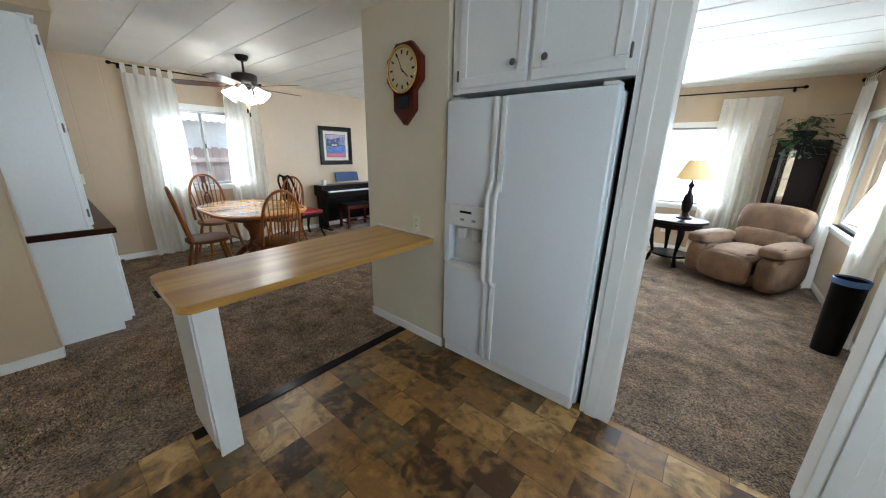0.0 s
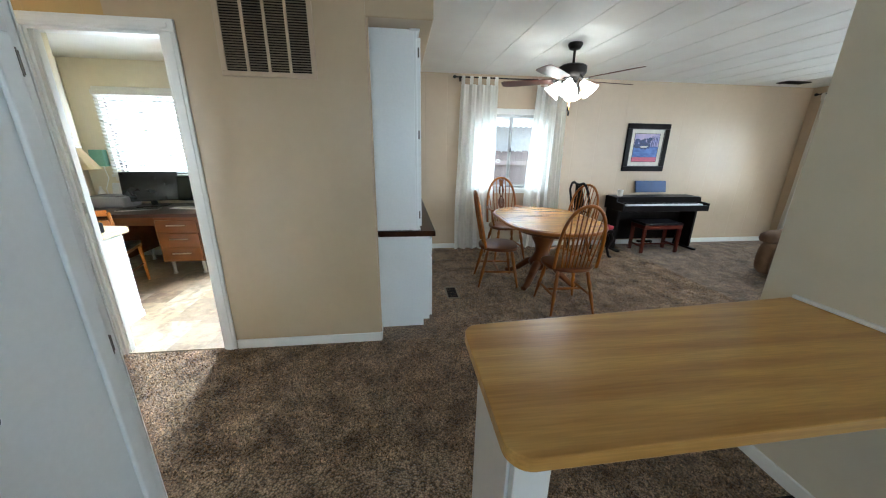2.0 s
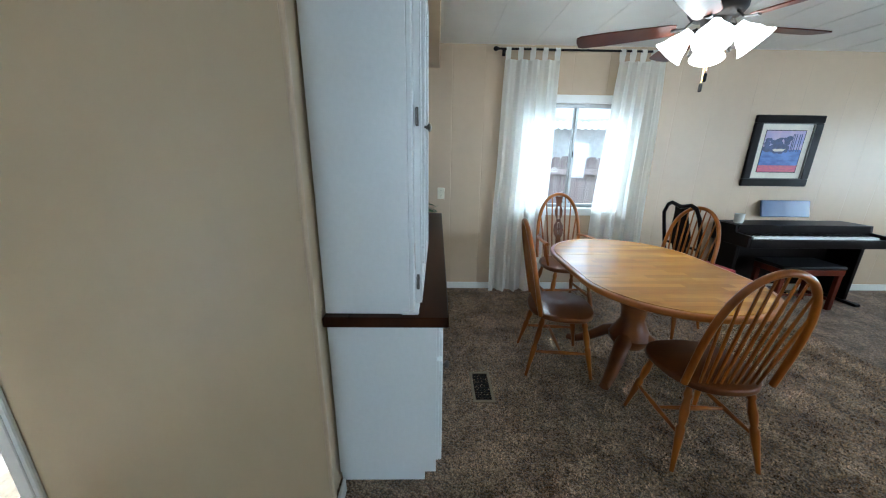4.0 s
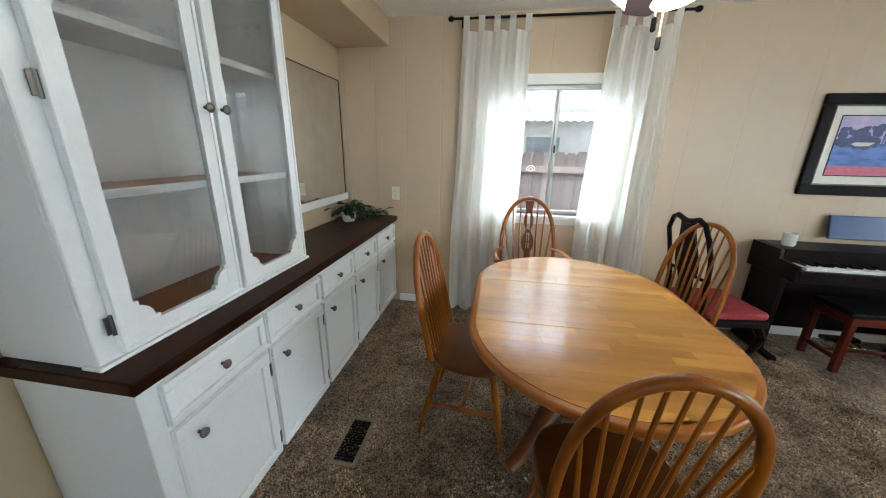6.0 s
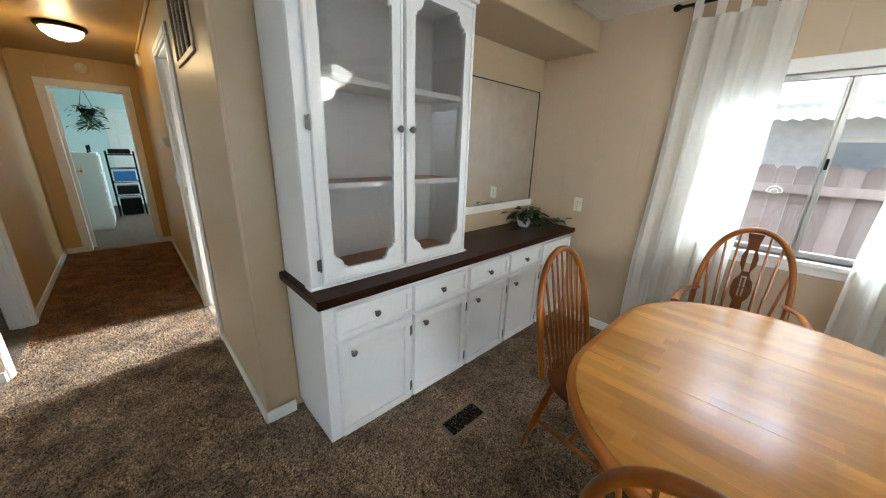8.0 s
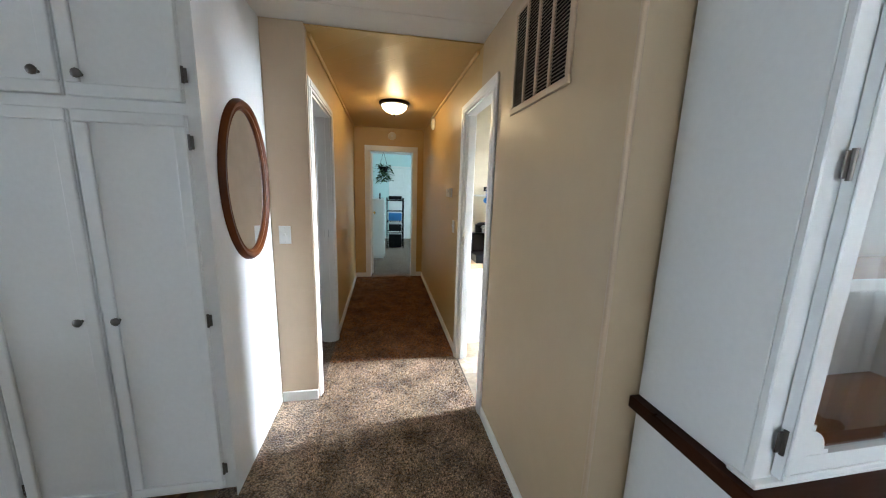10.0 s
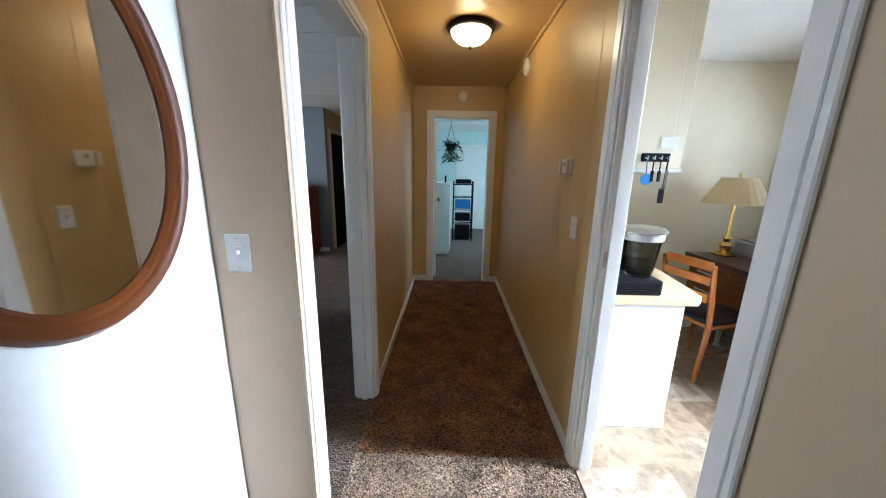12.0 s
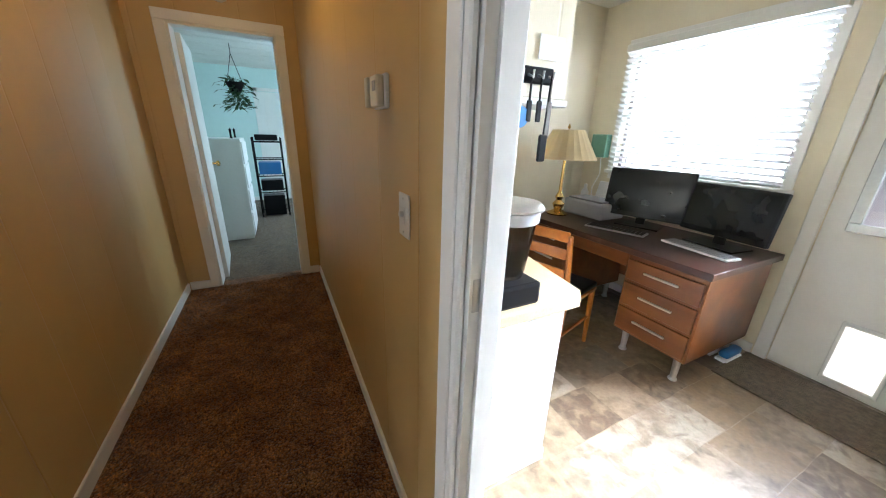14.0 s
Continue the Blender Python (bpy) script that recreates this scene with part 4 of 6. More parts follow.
random.seed(11)
spots = [(random.gauss(-0.02, 0.07), random.gauss(0.02, 0.06), random.uniform(0.06, 0.15)) for _ in range(70)]
spots += [(-0.08 - 0.045 * i + random.uniform(-0.02, 0.02), 0.09 + 0.03 * i + random.uniform(-0.03, 0.03), 0.03 + random.uniform(0, 0.03)) for i in range(5) for _ in range(4)]
plant("trailing_plant", pose(-2.14, 0.13, 0.852), "small trailing green pothos in a white pot on the sideboard",
      lambda t: (Geo().lathe([(0.045, 0), (0.055, 0.02), (0.066, 0.075), (0.072, 0.08), (0.068, 0.084), (0.06, 0.078)], 20).done("pot", POT, t, "glazed white pot", True)), spots, 0.09)


def outlet(name, m, label, material=IVORY, kind="outlet"):
    t = thing(name, m, label, "wall plate")
    Geo().box(-0.036, 0.036, 0, 0.006, -0.058, 0.058, 0.003, 2).done("plate", material, t)
    if kind == "outlet":
        for z in (-0.022, 0.022):
            s = Geo().lathe([(0.017, 0), (0.017, 0.003), (0.015, 0.004)], 14, pose(0, 0.006, z, -90)).done("socket", material, t)
            Geo().box(-0.008, -0.005, 0.0095, 0.0105, z, z + 0.010).box(0.005, 0.008, 0.0095, 0.0105, z, z + 0.010).box(-0.002, 0.002, 0.0095, 0.0105, z - 0.012, z - 0.007).done("slot", BLACKP, s)
    else:
        Geo().box(-0.006, 0.006, 0.006, 0.018, -0.002, 0.012, 0.002).done("toggle", material, t)
        Geo().box(-0.012, 0.012, 0.006, 0.0075, -0.022, 0.022, 0.001).done("toggle_slot", GREYP if material is not PLASTIC else PLASTIC, t)
    for z in (-0.045, 0.045):
        Geo().lathe([(0.003, 0), (0.003, 0.001)], 8, pose(0, 0.006, z, -90)).done("screw", STEEL, t)
    return t


outlet("wall_outlet", pose(W, 0.44, 1.055, 0, 0, -90), "ivory double socket plate on the beige wall")
outlet("wall_outlet", pose(1.65, 1.905, 0.94, 0, 0, 180), "ivory double socket above the bar top")
outlet("wall_switch_plate", pose(1.262, -1.405, 1.177), "white toggle light switch plate", PLASTIC, "switch")
outlet("wall_switch_plate", pose(0.0, -2.155, 1.155, 0, 0, -90), "white toggle light switch plate in the hallway", PLASTIC, "switch")
t = thing("thermostat", pose(0.0, -2.32, 1.462, 0, 0, -90), "white thermostat box on the hallway wall", "thermostat")
Geo().box(-0.055, 0.055, 0, 0.012, -0.042, 0.042, 0.003).done("backplate", PLASTIC, t)
Geo().box(-0.05, 0.015, 0.012, 0.034, -0.038, 0.038, 0.005, 2).box(0.022, 0.05, 0.012, 0.04, -0.038, 0.038, 0.004, 2).done("cover", IVORY, t)
Geo().box(-0.04, -0.012, 0.034, 0.035, 0.0, 0.024).done("display", GREYP, t)
t = thing("smoke_detector", pose(0.505, -4.69, 2.30, -90, 0, 0), "round white smoke detector above the end doorway", "smoke detector")
Geo().lathe([(0.062, 0), (0.062, 0.012), (0.055, 0.026), (0.03, 0.034), (0.003, 0.034)], 24).done("body", IVORY, t, smooth=True)
Geo().lathe([(0.016, 0.034), (0.016, 0.037), (0.003, 0.038)], 12).done("button", PLASTIC, t)
t = thing("door_chime", pose(0.0, -3.55, 2.31, 0, 0, -90), "round white door chime high on the hallway wall", "door chime")
Geo().lathe([(0.07, 0), (0.07, 0.02), (0.05, 0.035), (0.003, 0.038)], 20, pose(0, 0, 0, -90)).done("body", PLASTIC, t, smooth=True)

# air return grille
t = thing("return_grille", pose(0.0, -0.577, 1.898, 0, 0, -90), "beige framed air return grille with black slots", "vent grille")
GW, GH = 0.243, 0.42
fr = Geo()
for a, b, c, e in ((-GW - 0.03, GW + 0.03, -0.03, 0.0), (-GW - 0.03, GW + 0.03, GH, GH + 0.03), (-GW - 0.03, -GW, 0, GH), (GW, GW + 0.03, 0, GH)):
    fr.box(a, b, 0, 0.012, c, e, 0.003)
fr.done("frame", BEIGE, t)
# black sheet stands in for the unlit duct behind the slats
Geo().box(-GW, GW, 0.001, 0.003, 0, GH).done("backing", BLACKM, t, "black sheet put in for the shade behind the slats")
for k in range(1, 4):
    x = -GW + 2 * GW * k / 4
    Geo().box(x - 0.008, x + 0.008, 0.003, 0.013, 0, GH, 0.001).done("divider", BEIGE, t)
slat = Geo().box(-GW, GW, 0.0, 0.002, -0.008, 0.0, 0, 1, pose(0, 0, 0, 35)).done("slat", SLATM, t)
for k in range(30):
    s = slat if k == 0 else new("slat", slat.data)
    s.parent = t
    s.location = (0, 0.005, 0.014 + k * 0.0138)
t = thing("floor_register", pose(-0.828, 0.697, 0.001), "bronze metal floor register set in the carpet", "floor vent")
fr = Geo()
for a, b, c, e in ((-0.145, 0.145, -0.067, -0.05), (-0.145, 0.145, 0.05, 0.067), (-0.145, -0.125, -0.05, 0.05), (0.125, 0.145, -0.05, 0.05)):
    fr.box(a, b, c, e, 0, 0.008, 0.002)
fr.done("frame", mat("tan_metal", (0.25, 0.20, 0.13), 0.45, metal=0.5), t)
# black sheet here too, for the shade under the fins
Geo().box(-0.125, 0.125, -0.05, 0.05, 0.0, 0.001).done("backing", BLACKM, t)
fin = Geo().box(-0.0025, 0.0025, -0.05, 0.05, -0.003, 0.003, 0, 1, pose(0, 0, 0, 0, 30, 0)).done("fin", BRONZE, t)
for k in range(16):
    s = fin if k == 0 else new("fin", fin.data)
    s.parent = t
    s.location = (-0.117 + k * 0.0156, 0, 0.0045)

# ---- bar ----
t = thing("breakfast_bar", pose(1.53, 0, 0), "oak laminate breakfast bar on a white panel leg", "bar counter")
R0 = 0.06
pts = [(0.29, 1.90), (-0.33, 1.90), (-0.24, 0.40 + R0)]
pts += [(-0.24 + R0 - R0 * math.cos(a), 0.40 + R0 - R0 * math.sin(a)) for a in (math.pi / 2 * k / 8 for k in range(1, 9))]
pts += [(0.31 - R0 + R0 * math.sin(a), 0.40 + R0 - R0 * math.cos(a)) for a in (math.pi / 2 * k / 8 for k in range(0, 9))]
Geo().prism(pts, 0.818, 0.857, 0.004).done("bar_top", LAMIN, t)
Geo().box(-0.32, 0.30, 1.888, 1.904, 0.858, 0.876, 0.004).done("back_strip", TRIM, t, "white strip along the wall")
Geo().box(-0.20, 0.20, 0.46, 0.55, 0.001, 0.817, 0.003).box(-0.17, 0.17, 0.45, 0.46, 0.03, 0.80, 0.002).done("leg_panel", WHITE, t)
Geo().box(0.20, 0.208, 0.455, 0.555, 0.001, 0.817, 0.002).done("leg_edge", TRIM, t)

# ---- refrigerator ----
t = thing("refrigerator", pose(1.945, 1.945, 0), "white textured side-by-side refrigerator with ice dispenser", "refrigerator")
Geo().box(0.0, 0.985, 0.0, 0.66, 0.02, 1.745, 0.006).done("body", FRIDGE_W, t)
SP = 0.385
Geo().box(0.004, SP, -0.075, -0.004, 0.10, 0.735, 0.012, 3).box(0.004, SP, -0.075, -0.004, 1.13, 1.76, 0.012, 3).box(0.004, 0.045, -0.0745, -0.004, 0.73, 1.14).box(SP - 0.055, SP, -0.0745, -0.004, 0.73, 1.14).done("freezer_door", FRIDGE_W, t, smooth=True)
Geo().box(SP + 0.008, 0.981, -0.075, -0.004, 0.10, 1.76, 0.012, 3).done("fridge_door", FRIDGE_W, t, smooth=True)
for x, s in ((SP - 0.022, 1), (SP + 0.03, -1)):
    Geo().tube([(x, -0.08, 0.64), (x, -0.125, 0.70), (x, -0.125, 1.20), (x, -0.082, 1.30)], [0.012, 0.016, 0.016, 0.012], 10).box(x - 0.016, x + 0.016, -0.092, -0.074, 1.24, 1.755, 0.006, 2).box(x - 0.016, x + 0.016, -0.092, -0.074, 0.105, 0.68, 0.006, 2).done("handle", PLASTIC, t, "white plastic handle", True)
d = Geo().box(0.045, SP - 0.055, -0.088, -0.06, 0.995, 1.135, 0.008, 2).done("dispenser_panel", PLASTIC, t, "white ice dispenser panel")
Geo().box(0.03, SP - 0.04, -0.084, -0.07, 0.70, 0.735, 0.006, 2).done("drip_ledge", PLASTIC, t)
# shade of the recess is put into a greyer copy of the white plastic
Geo().box(0.05, SP - 0.06, -0.010, -0.006, 0.735, 0.995).box(0.05, SP - 0.06, -0.07, -0.008, 0.735, 0.745).done("dispenser_recess", mat("shaded_recess_plastic", (0.62, 0.63, 0.63), 0.4), t)
for x in (0.10, 0.21):
    Geo().box(x, x + 0.06, -0.05, -0.012, 0.90, 0.98, 0.01, 2).done("lever", PLASTIC, d)
Geo().box(0.14, 0.23, -0.0895, -0.088, 1.085, 1.10).done("badge", BLACKP, d)
for k in range(4):
    Geo().box(0.10 + 0.045 * k, 0.13 + 0.045 * k, -0.0895, -0.088, 1.035, 1.05, 0.0005).done("button", GREYP if k % 2 else PAPER, d)
g = Geo().box(0.01, 0.975, -0.05, -0.01, 0.012, 0.095, 0.003)
for k in range(5):
    g.box(0.02, 0.965, -0.056, -0.05, 0.022 + k * 0.014, 0.029 + k * 0.014)
g.done("toe_grille", PLASTIC, t)
Geo().box(0.02, 0.09, -0.06, 0.02, 1.762, 1.778, 0.003).done("hinge_cover", PLASTIC, t)
Geo().box(0.90, 0.97, -0.06, 0.02, 1.762, 1.778, 0.003).done("hinge_cover", PLASTIC, t)
# black strip stands in for the shade in the gap beside the refrigerator
tagged(Geo().box(2.932, 2.945, 2.0, 2.6, 0.002, 1.82).done("recess_side_panel", BLACKM), "black strip put in for the shade beside the refrigerator", "panel")


def cabinet_door(t, x0, x1, z0, z1, y, knob, hinge_x):
    """A kitchen cabinet door that faces -y, with a moulded frame."""
    d = Geo().box(x0, x1, y - 0.018, y, z0, z1, 0.003).done("door", WHITE, t)
    g = Geo()
    f = 0.055
    for a, b, c, e in ((x0, x1, z0, z0 + f), (x0, x1, z1 - f, z1), (x0, x0 + f, z0 + f, z1 - f), (x1 - f, x1, z0 + f, z1 - f)):
        g.box(a, b, y - 0.028, y - 0.018, c, e, 0.004)
    g.done("frame", WHITE, d)
    Geo().lathe([(0.006, 0), (0.006, 0.012), (0.016, 0.018), (0.018, 0.025), (0.012, 0.031), (0.003, 0.033)], 12, pose(knob[0], y - 0.026, knob[1], 90)).done("knob", PEWTER, d, "dark pewter knob", True)
    for z in (z0 + 0.07, z1 - 0.07):
        Geo().tube([(hinge_x, y - 0.022, z - 0.03), (hinge_x, y - 0.022, z + 0.03)], 0.006, 8).done("hinge", PEWTER, d, "dark pewter hinge")
    return d


t = thing("fridge_cabinet", pose(1.945, 1.93, 0), "white cabinet with two doors above the refrigerator", "cabinet")
Geo().box(0.0, 1.02, 0.0, 0.6, 1.80, TOP, 0.002).box(0.0, 0.05, -0.004, 0.0, 1.80, TOP).done("body", WHITE, t)
cabinet_door(t, 0.06, 0.50, 1.825, 2.40, 0.0, (0.431, 1.92), 0.05)
cabinet_door(t, 0.53, 0.98, 1.825, 2.40, 0.0, (0.606, 1.92), 0.99)

t = thing("wall_clock", pose(1.57, 1.905, 1.885, 0, 0, 180), "octagonal cherry wood pendulum wall clock with a cream dial", "wall clock")
octo = [(0.178 * math.cos(math.radians(22.5 + 45 * k)), 0.178 * math.sin(math.radians(22.5 + 45 * k))) for k in range(8)]
up = pose(0, 0, 0.09, -90, 0, 0)
Geo().prism(octo, 0.0, 0.05, 0.012, 3, up).done("case", CHERRY, t)
Geo().lathe([(0.145, 0.05), (0.145, 0.062), (0.132, 0.066), (0.128, 0.052)], 40, up).done("bezel", BRASS, t, smooth=True)
Geo().lathe([(0.128, 0.05), (0.128, 0.056), (0.003, 0.056)], 40, up).done("dial", CLOCKFACE, t)
for k in range(12):
    Geo().box(-0.006, 0.006, 0.092, 0.116, 0.056, 0.0575, 0, 1, up @ pose(0, 0, 0, 0, 0, 30 * k)).done("numeral", BLACKM, t)
Geo().box(-0.004, 0.004, -0.015, 0.07, 0.0575, 0.059, 0, 1, up @ pose(0, 0, 0, 0, 0, 50)).done("hour_hand", BLACKM, t)
Geo().box(-0.003, 0.003, -0.02, 0.105, 0.0592, 0.0605, 0, 1, up @ pose(0, 0, 0, 0, 0, 205)).done("minute_hand", BLACKM, t)
Geo().prism([(-0.10, -0.05), (-0.10, 0.14), (0.0, 0.235), (0.10, 0.14), (0.10, -0.05)][::-1], 0.0, 0.05, 0.008, 2, pose(0, 0, -0.02, -90, 0, 0)).done("pendulum_box", CHERRY, t)
Geo().box(-0.055, 0.055, 0.05, 0.053, -0.15, -0.07, 0.002).done("pendulum_window", SCREEN, t, "dark pendulum glass")

# ---- pantry ----
t = thing("pantry_cabinet", pose(1.345, -0.68, 0), "tall white pantry cabinet with panelled doors", "cabinet")
Geo().box(0.0, 1.2, -0.72, 0.0, 0.06, TOP - 0.002, 0.002).box(0.02, 1.2, -0.7, -0.05, 0.001, 0.06).done("body", WHITE, t)
Geo().box(-0.004, 0.0, -0.722, 0.002, 0.001, TOP - 0.004).done("side_panel", WHITE, t)
for a, b, kx, hx in ((0.045, 0.415, 0.36, 0.04), (0.435, 0.805, 0.49, 0.81), (0.825, 1.165, 0.88, 1.17)):
    for z0, z1, kz in ((0.07, 1.745, 0.93), (1.79, 2.38, 1.86)):
        d = raised_door(t, "door", a, b, z0, z1, 0.0, (kx, kz))
        for z in (z0 + 0.1, z1 - 0.1) + (((z0 + z1) / 2,) if z1 - z0 > 1 else ()):
            hinge(d, hx, 0.016, z)
t = thing("oval_mirror", pose(1.341, -1.055, 1.50, 0, 0, 90), "oval mirror in a turned dark oak frame", "mirror")
b = bmesh.new()
rings = []
for k in range(48):
    a = 2 * math.pi * k / 48
    c, s = math.cos(a), math.sin(a)
    rings.append([b.verts.new(((0.262 + o) * c, h, (0.375 + o) * s)) for o, h in ((0.026, 0.0), (0.026, 0.014), (0.015, 0.028), (0.0, 0.026), (-0.008, 0.018), (-0.02, 0.02), (-0.028, 0.012), (-0.028, 0.0))])
for k in range(48):
    p, q = rings[k], rings[(k + 1) % 48]
    for i in range(7):
        b.faces.new((p[i], p[i + 1], q[i + 1], q[i]))
bmesh.ops.recalc_face_normals(b, faces=b.faces)
g = Geo()
g._merge(b)
g.done("frame", FRAMEW, t, smooth=True)
Geo().prism([(0.236 * math.cos(2 * math.pi * k / 48), 0.349 * math.sin(2 * math.pi * k / 48)) for k in range(48)], 0.004, 0.008, 0, 1, pose(0, 0, 0, -90)).done("mirror_glass", MIRROR, t)

# ---- dining table ----
def capsule(w, l, r_end, n=20):
    """Straight long sides and round ends."""
    pts = []
    straight = l / 2 - r_end
    for s in (1, -1):
        for k in range(n + 1):
            a = -math.pi / 2 + math.pi * k / n
            pts.append((s * (straight + r_end * math.cos(a)), s * (w / 2) * math.sin(a)))
    return pts


TX, TY, TZ = -1.09, 1.775, 0.75
t = thing("dining_table", pose(TX, TY, 0), "oval maple butcher-block dining table with an oak rim", "dining table")
TL, TW, TE = 1.48, 1.03, 0.51
Geo().prism(capsule(TW, TL, TE), TZ - 0.036, TZ - 0.003, 0.010, 3).done("rim", OAK_X, t, "rounded honey oak rim", True)


def half_width(x):
    x = abs(x)
    s = TL / 2 - TE
    if x <= s:
        return (TW - 0.055) / 2
    q = (x - s) / (TE - 0.0275)
    return (TW - 0.055) / 2 * math.sqrt(max(0.0, 1 - q * q))


random.seed(21)
# staves laid across the table, in three leaves
STAVES = 10
for xa, xb in ((-TL / 2 + 0.0275, -0.236), (-0.2345, 0.2345), (0.236, TL / 2 - 0.0275)):
    for k in range(STAVES):
        x0 = xa + (xb - xa) * k / STAVES
        x1 = xa + (xb - xa) * (k + 1) / STAVES - 0.0003
        xs = [x0 + (x1 - x0) * q / 4 for q in range(5)]
        reach = max(half_width(x) for x in xs)
        y = -reach - random.uniform(0.0, 0.2)
        while y < reach:
            y2 = y + random.uniform(0.16, 0.46)
            low = [(x, max(-half_width(x), min(half_width(x), y))) for x in xs]
            high = [(x, max(-half_width(x), min(half_width(x), y2 - 0.0003))) for x in xs]
            y = y2
            ring = []
            for p in low + high[::-1]:
                if all(abs(p[0] - q[0]) + abs(p[1] - q[1]) > 4e-4 for q in ring):
                    ring.append(p)
            if len(ring) > 2 and max(b[1] - a[1] for a, b in zip(low, high)) > 0.006:
                Geo().prism(ring, TZ - 0.02, TZ).done("stave", BLOCK, t)
Geo().prism(capsule(TW - 0.03, TL - 0.03, TE - 0.015), TZ - 0.034, TZ - 0.021).done("sub_top", OAK_X, t)
Geo().prism(capsule(TW - 0.30, TL - 0.34, TE - 0.15), TZ - 0.10, TZ - 0.034, 0.004).done("apron", SEATWOOD, t)
Geo().lathe([(0.10, 0.16), (0.13, 0.20), (0.14, 0.24), (0.10, 0.30), (0.075, 0.36), (0.085, 0.44), (0.13, 0.52), (0.135, 0.58), (0.11, 0.62), (0.16, 0.655)], 24).done("pedestal", SEATWOOD, t, smooth=True)
for k in range(4):
    m = pose(0, 0, 0, 0, 0, 45 + 90 * k)
    Geo().tube([(0.07, 0, 0.25), (0.16, 0, 0.21), (0.27, 0, 0.11), (0.36, 0, 0.05), (0.43, 0, 0.035)], [0.055, 0.05, 0.042, 0.036, 0.03], 10, m, 0.8).done("foot", SEATWOOD, t, smooth=True)


# ---- windsor chairs ----
def windsor(m, label, splat=False, arms=False):
    """A bow-back chair that faces +x."""
    t = thing("windsor_chair", m, label, "chair", "chairs round the dining table")

    pts = []
    for k in range(40):
        a = 2 * math.pi * k / 40
        c, s = math.cos(a), math.sin(a)
        wid = 0.225 + 0.02 * c
        pts.append((0.215 * math.copysign(abs(c) ** 0.8, c), wid * math.copysign(abs(s) ** 0.8, s)))
    g = Geo().prism(pts, 0.415, 0.452, 0.012, 3)
    g.done("seat", SEATWOOD, t, smooth=True)
    # bow of the back
    ht, hw = 1.03, 0.20
    bow = []
    for k in range(33):
        a = math.pi * k / 32
        y = hw * (math.cos(a) * (1 + 0.10 * math.sin(a)))
        z = 0.45 + (ht - 0.45) * math.sin(a) ** 0.62
        bow.append((-0.165 - 0.115 * (z - 0.45) / 0.58, y, z))
    Geo().tube(bow, 0.0155, 10).done("bow", OAK, t, smooth=True)

    def bow_at(y):
        best = min((q for q in bow if q[2] > 0.6), key=lambda q: abs(q[1] - y))
        return best

    n = 8 if splat else 9
    for k in range(n):
        f = (k + 0.5) / n * 2 - 1
        if splat and abs(f) < 0.3:
            continue
        y0, y1 = f * 0.145, f * 0.195
        top = bow_at(y1)
        Geo().tube([(-0.165, y0, 0.45), (-0.165 + (top[0] + 0.165) * 0.35, y0 + (y1 - y0) * 0.35, 0.45 + (top[2] - 0.45) * 0.35), top], [0.006, 0.0085, 0.005], 7).done("spindle", OAK, t, smooth=True)
    if splat:
        half = [(0.030, 0.45), (0.034, 0.52), (0.024, 0.58), (0.022, 0.63), (0.040, 0.66), (0.046, 0.70), (0.040, 0.745), (0.022, 0.775), (0.018, 0.80), (0.034, 0.84), (0.036, 0.88), (0.024, 0.92), (0.026, 0.96), (0.034, 1.01)]
        lean = Matrix(((1, 0, -0.198, -0.165 + 0.198 * 0.45), (0, 1, 0, 0), (0, 0, 1, 0), (0, 0, 0, 1)))
        g = Geo()
        for sgn in (1, -1):
            for (ya, za), (yb, zb) in zip(half, half[1:]):
                inn = 0.012 if (0.655 < (za + zb) / 2 < 0.77 or 0.80 < (za + zb) / 2 < 0.93) else 0.0
                b = bmesh.new()
                q = [(sgn * max(inn, 0.0), za), (sgn * ya, za), (sgn * yb, zb), (sgn * max(inn, 0.0), zb)]
                lo = [b.verts.new((-0.006, y, z)) for y, z in q]
                hi = [b.verts.new((0.006, y, z)) for y, z in q]
                b.faces.new(lo)
                b.faces.new(hi[::-1])
                for i in range(4):
                    j = (i + 1) % 4
                    b.faces.new((lo[i], hi[i], hi[j], lo[j]))
                bmesh.ops.recalc_face_normals(b, faces=b.faces)
                g._merge(b, lean)
        g.tube([(-0.0, -0.04, 0.71), (0, 0.04, 0.71)], 0.006, 6, lean).tube([(0, 0, 0.66), (0, 0, 0.765)], 0.006, 6, lean)
        g.done("splat", SEATWOOD, t, "pierced wheel splat")
    if arms:
        for s in (-1, 1):
            Geo().tube([(-0.20, s * 0.185, 0.66), (-0.10, s * 0.235, 0.665), (0.05, s * 0.255, 0.665), (0.15, s * 0.25, 0.66)], [0.014, 0.016, 0.018, 0.022], 10, None, 0.6).done("arm", OAK, t, smooth=True)
            Geo().tube([(0.09, s * 0.195, 0.45), (0.10, s * 0.225, 0.55), (0.11, s * 0.25, 0.655)], [0.010, 0.015, 0.009], 8).done("arm_post", OAK, t, smooth=True)
    feet = {}
    for sx in (-1, 1):
        for sy in (-1, 1):
            a, b = Vector((sx * 0.13, sy * 0.14, 0.415)), Vector((sx * 0.215 - 0.01, sy * 0.205, 0.001))
            feet[sx, sy] = (a, b)
            fr = [0, 0.06, 0.12, 0.16, 0.30, 0.42, 0.46, 0.50, 0.62, 0.78, 0.9, 1.0]
            ra = [0.013, 0.015, 0.021, 0.015, 0.021, 0.017, 0.013, 0.02, 0.019, 0.014, 0.012, 0.011]
            Geo().tube([a.lerp(b, f) for f in fr], ra, 9).done("leg", OAK, t, smooth=True)
    mids = []
    for sy in (-1, 1):
        p, q = (feet[s, sy][0].lerp(feet[s, sy][1], 0.58) for s in (-1, 1))
        mids.append((p + q) / 2)
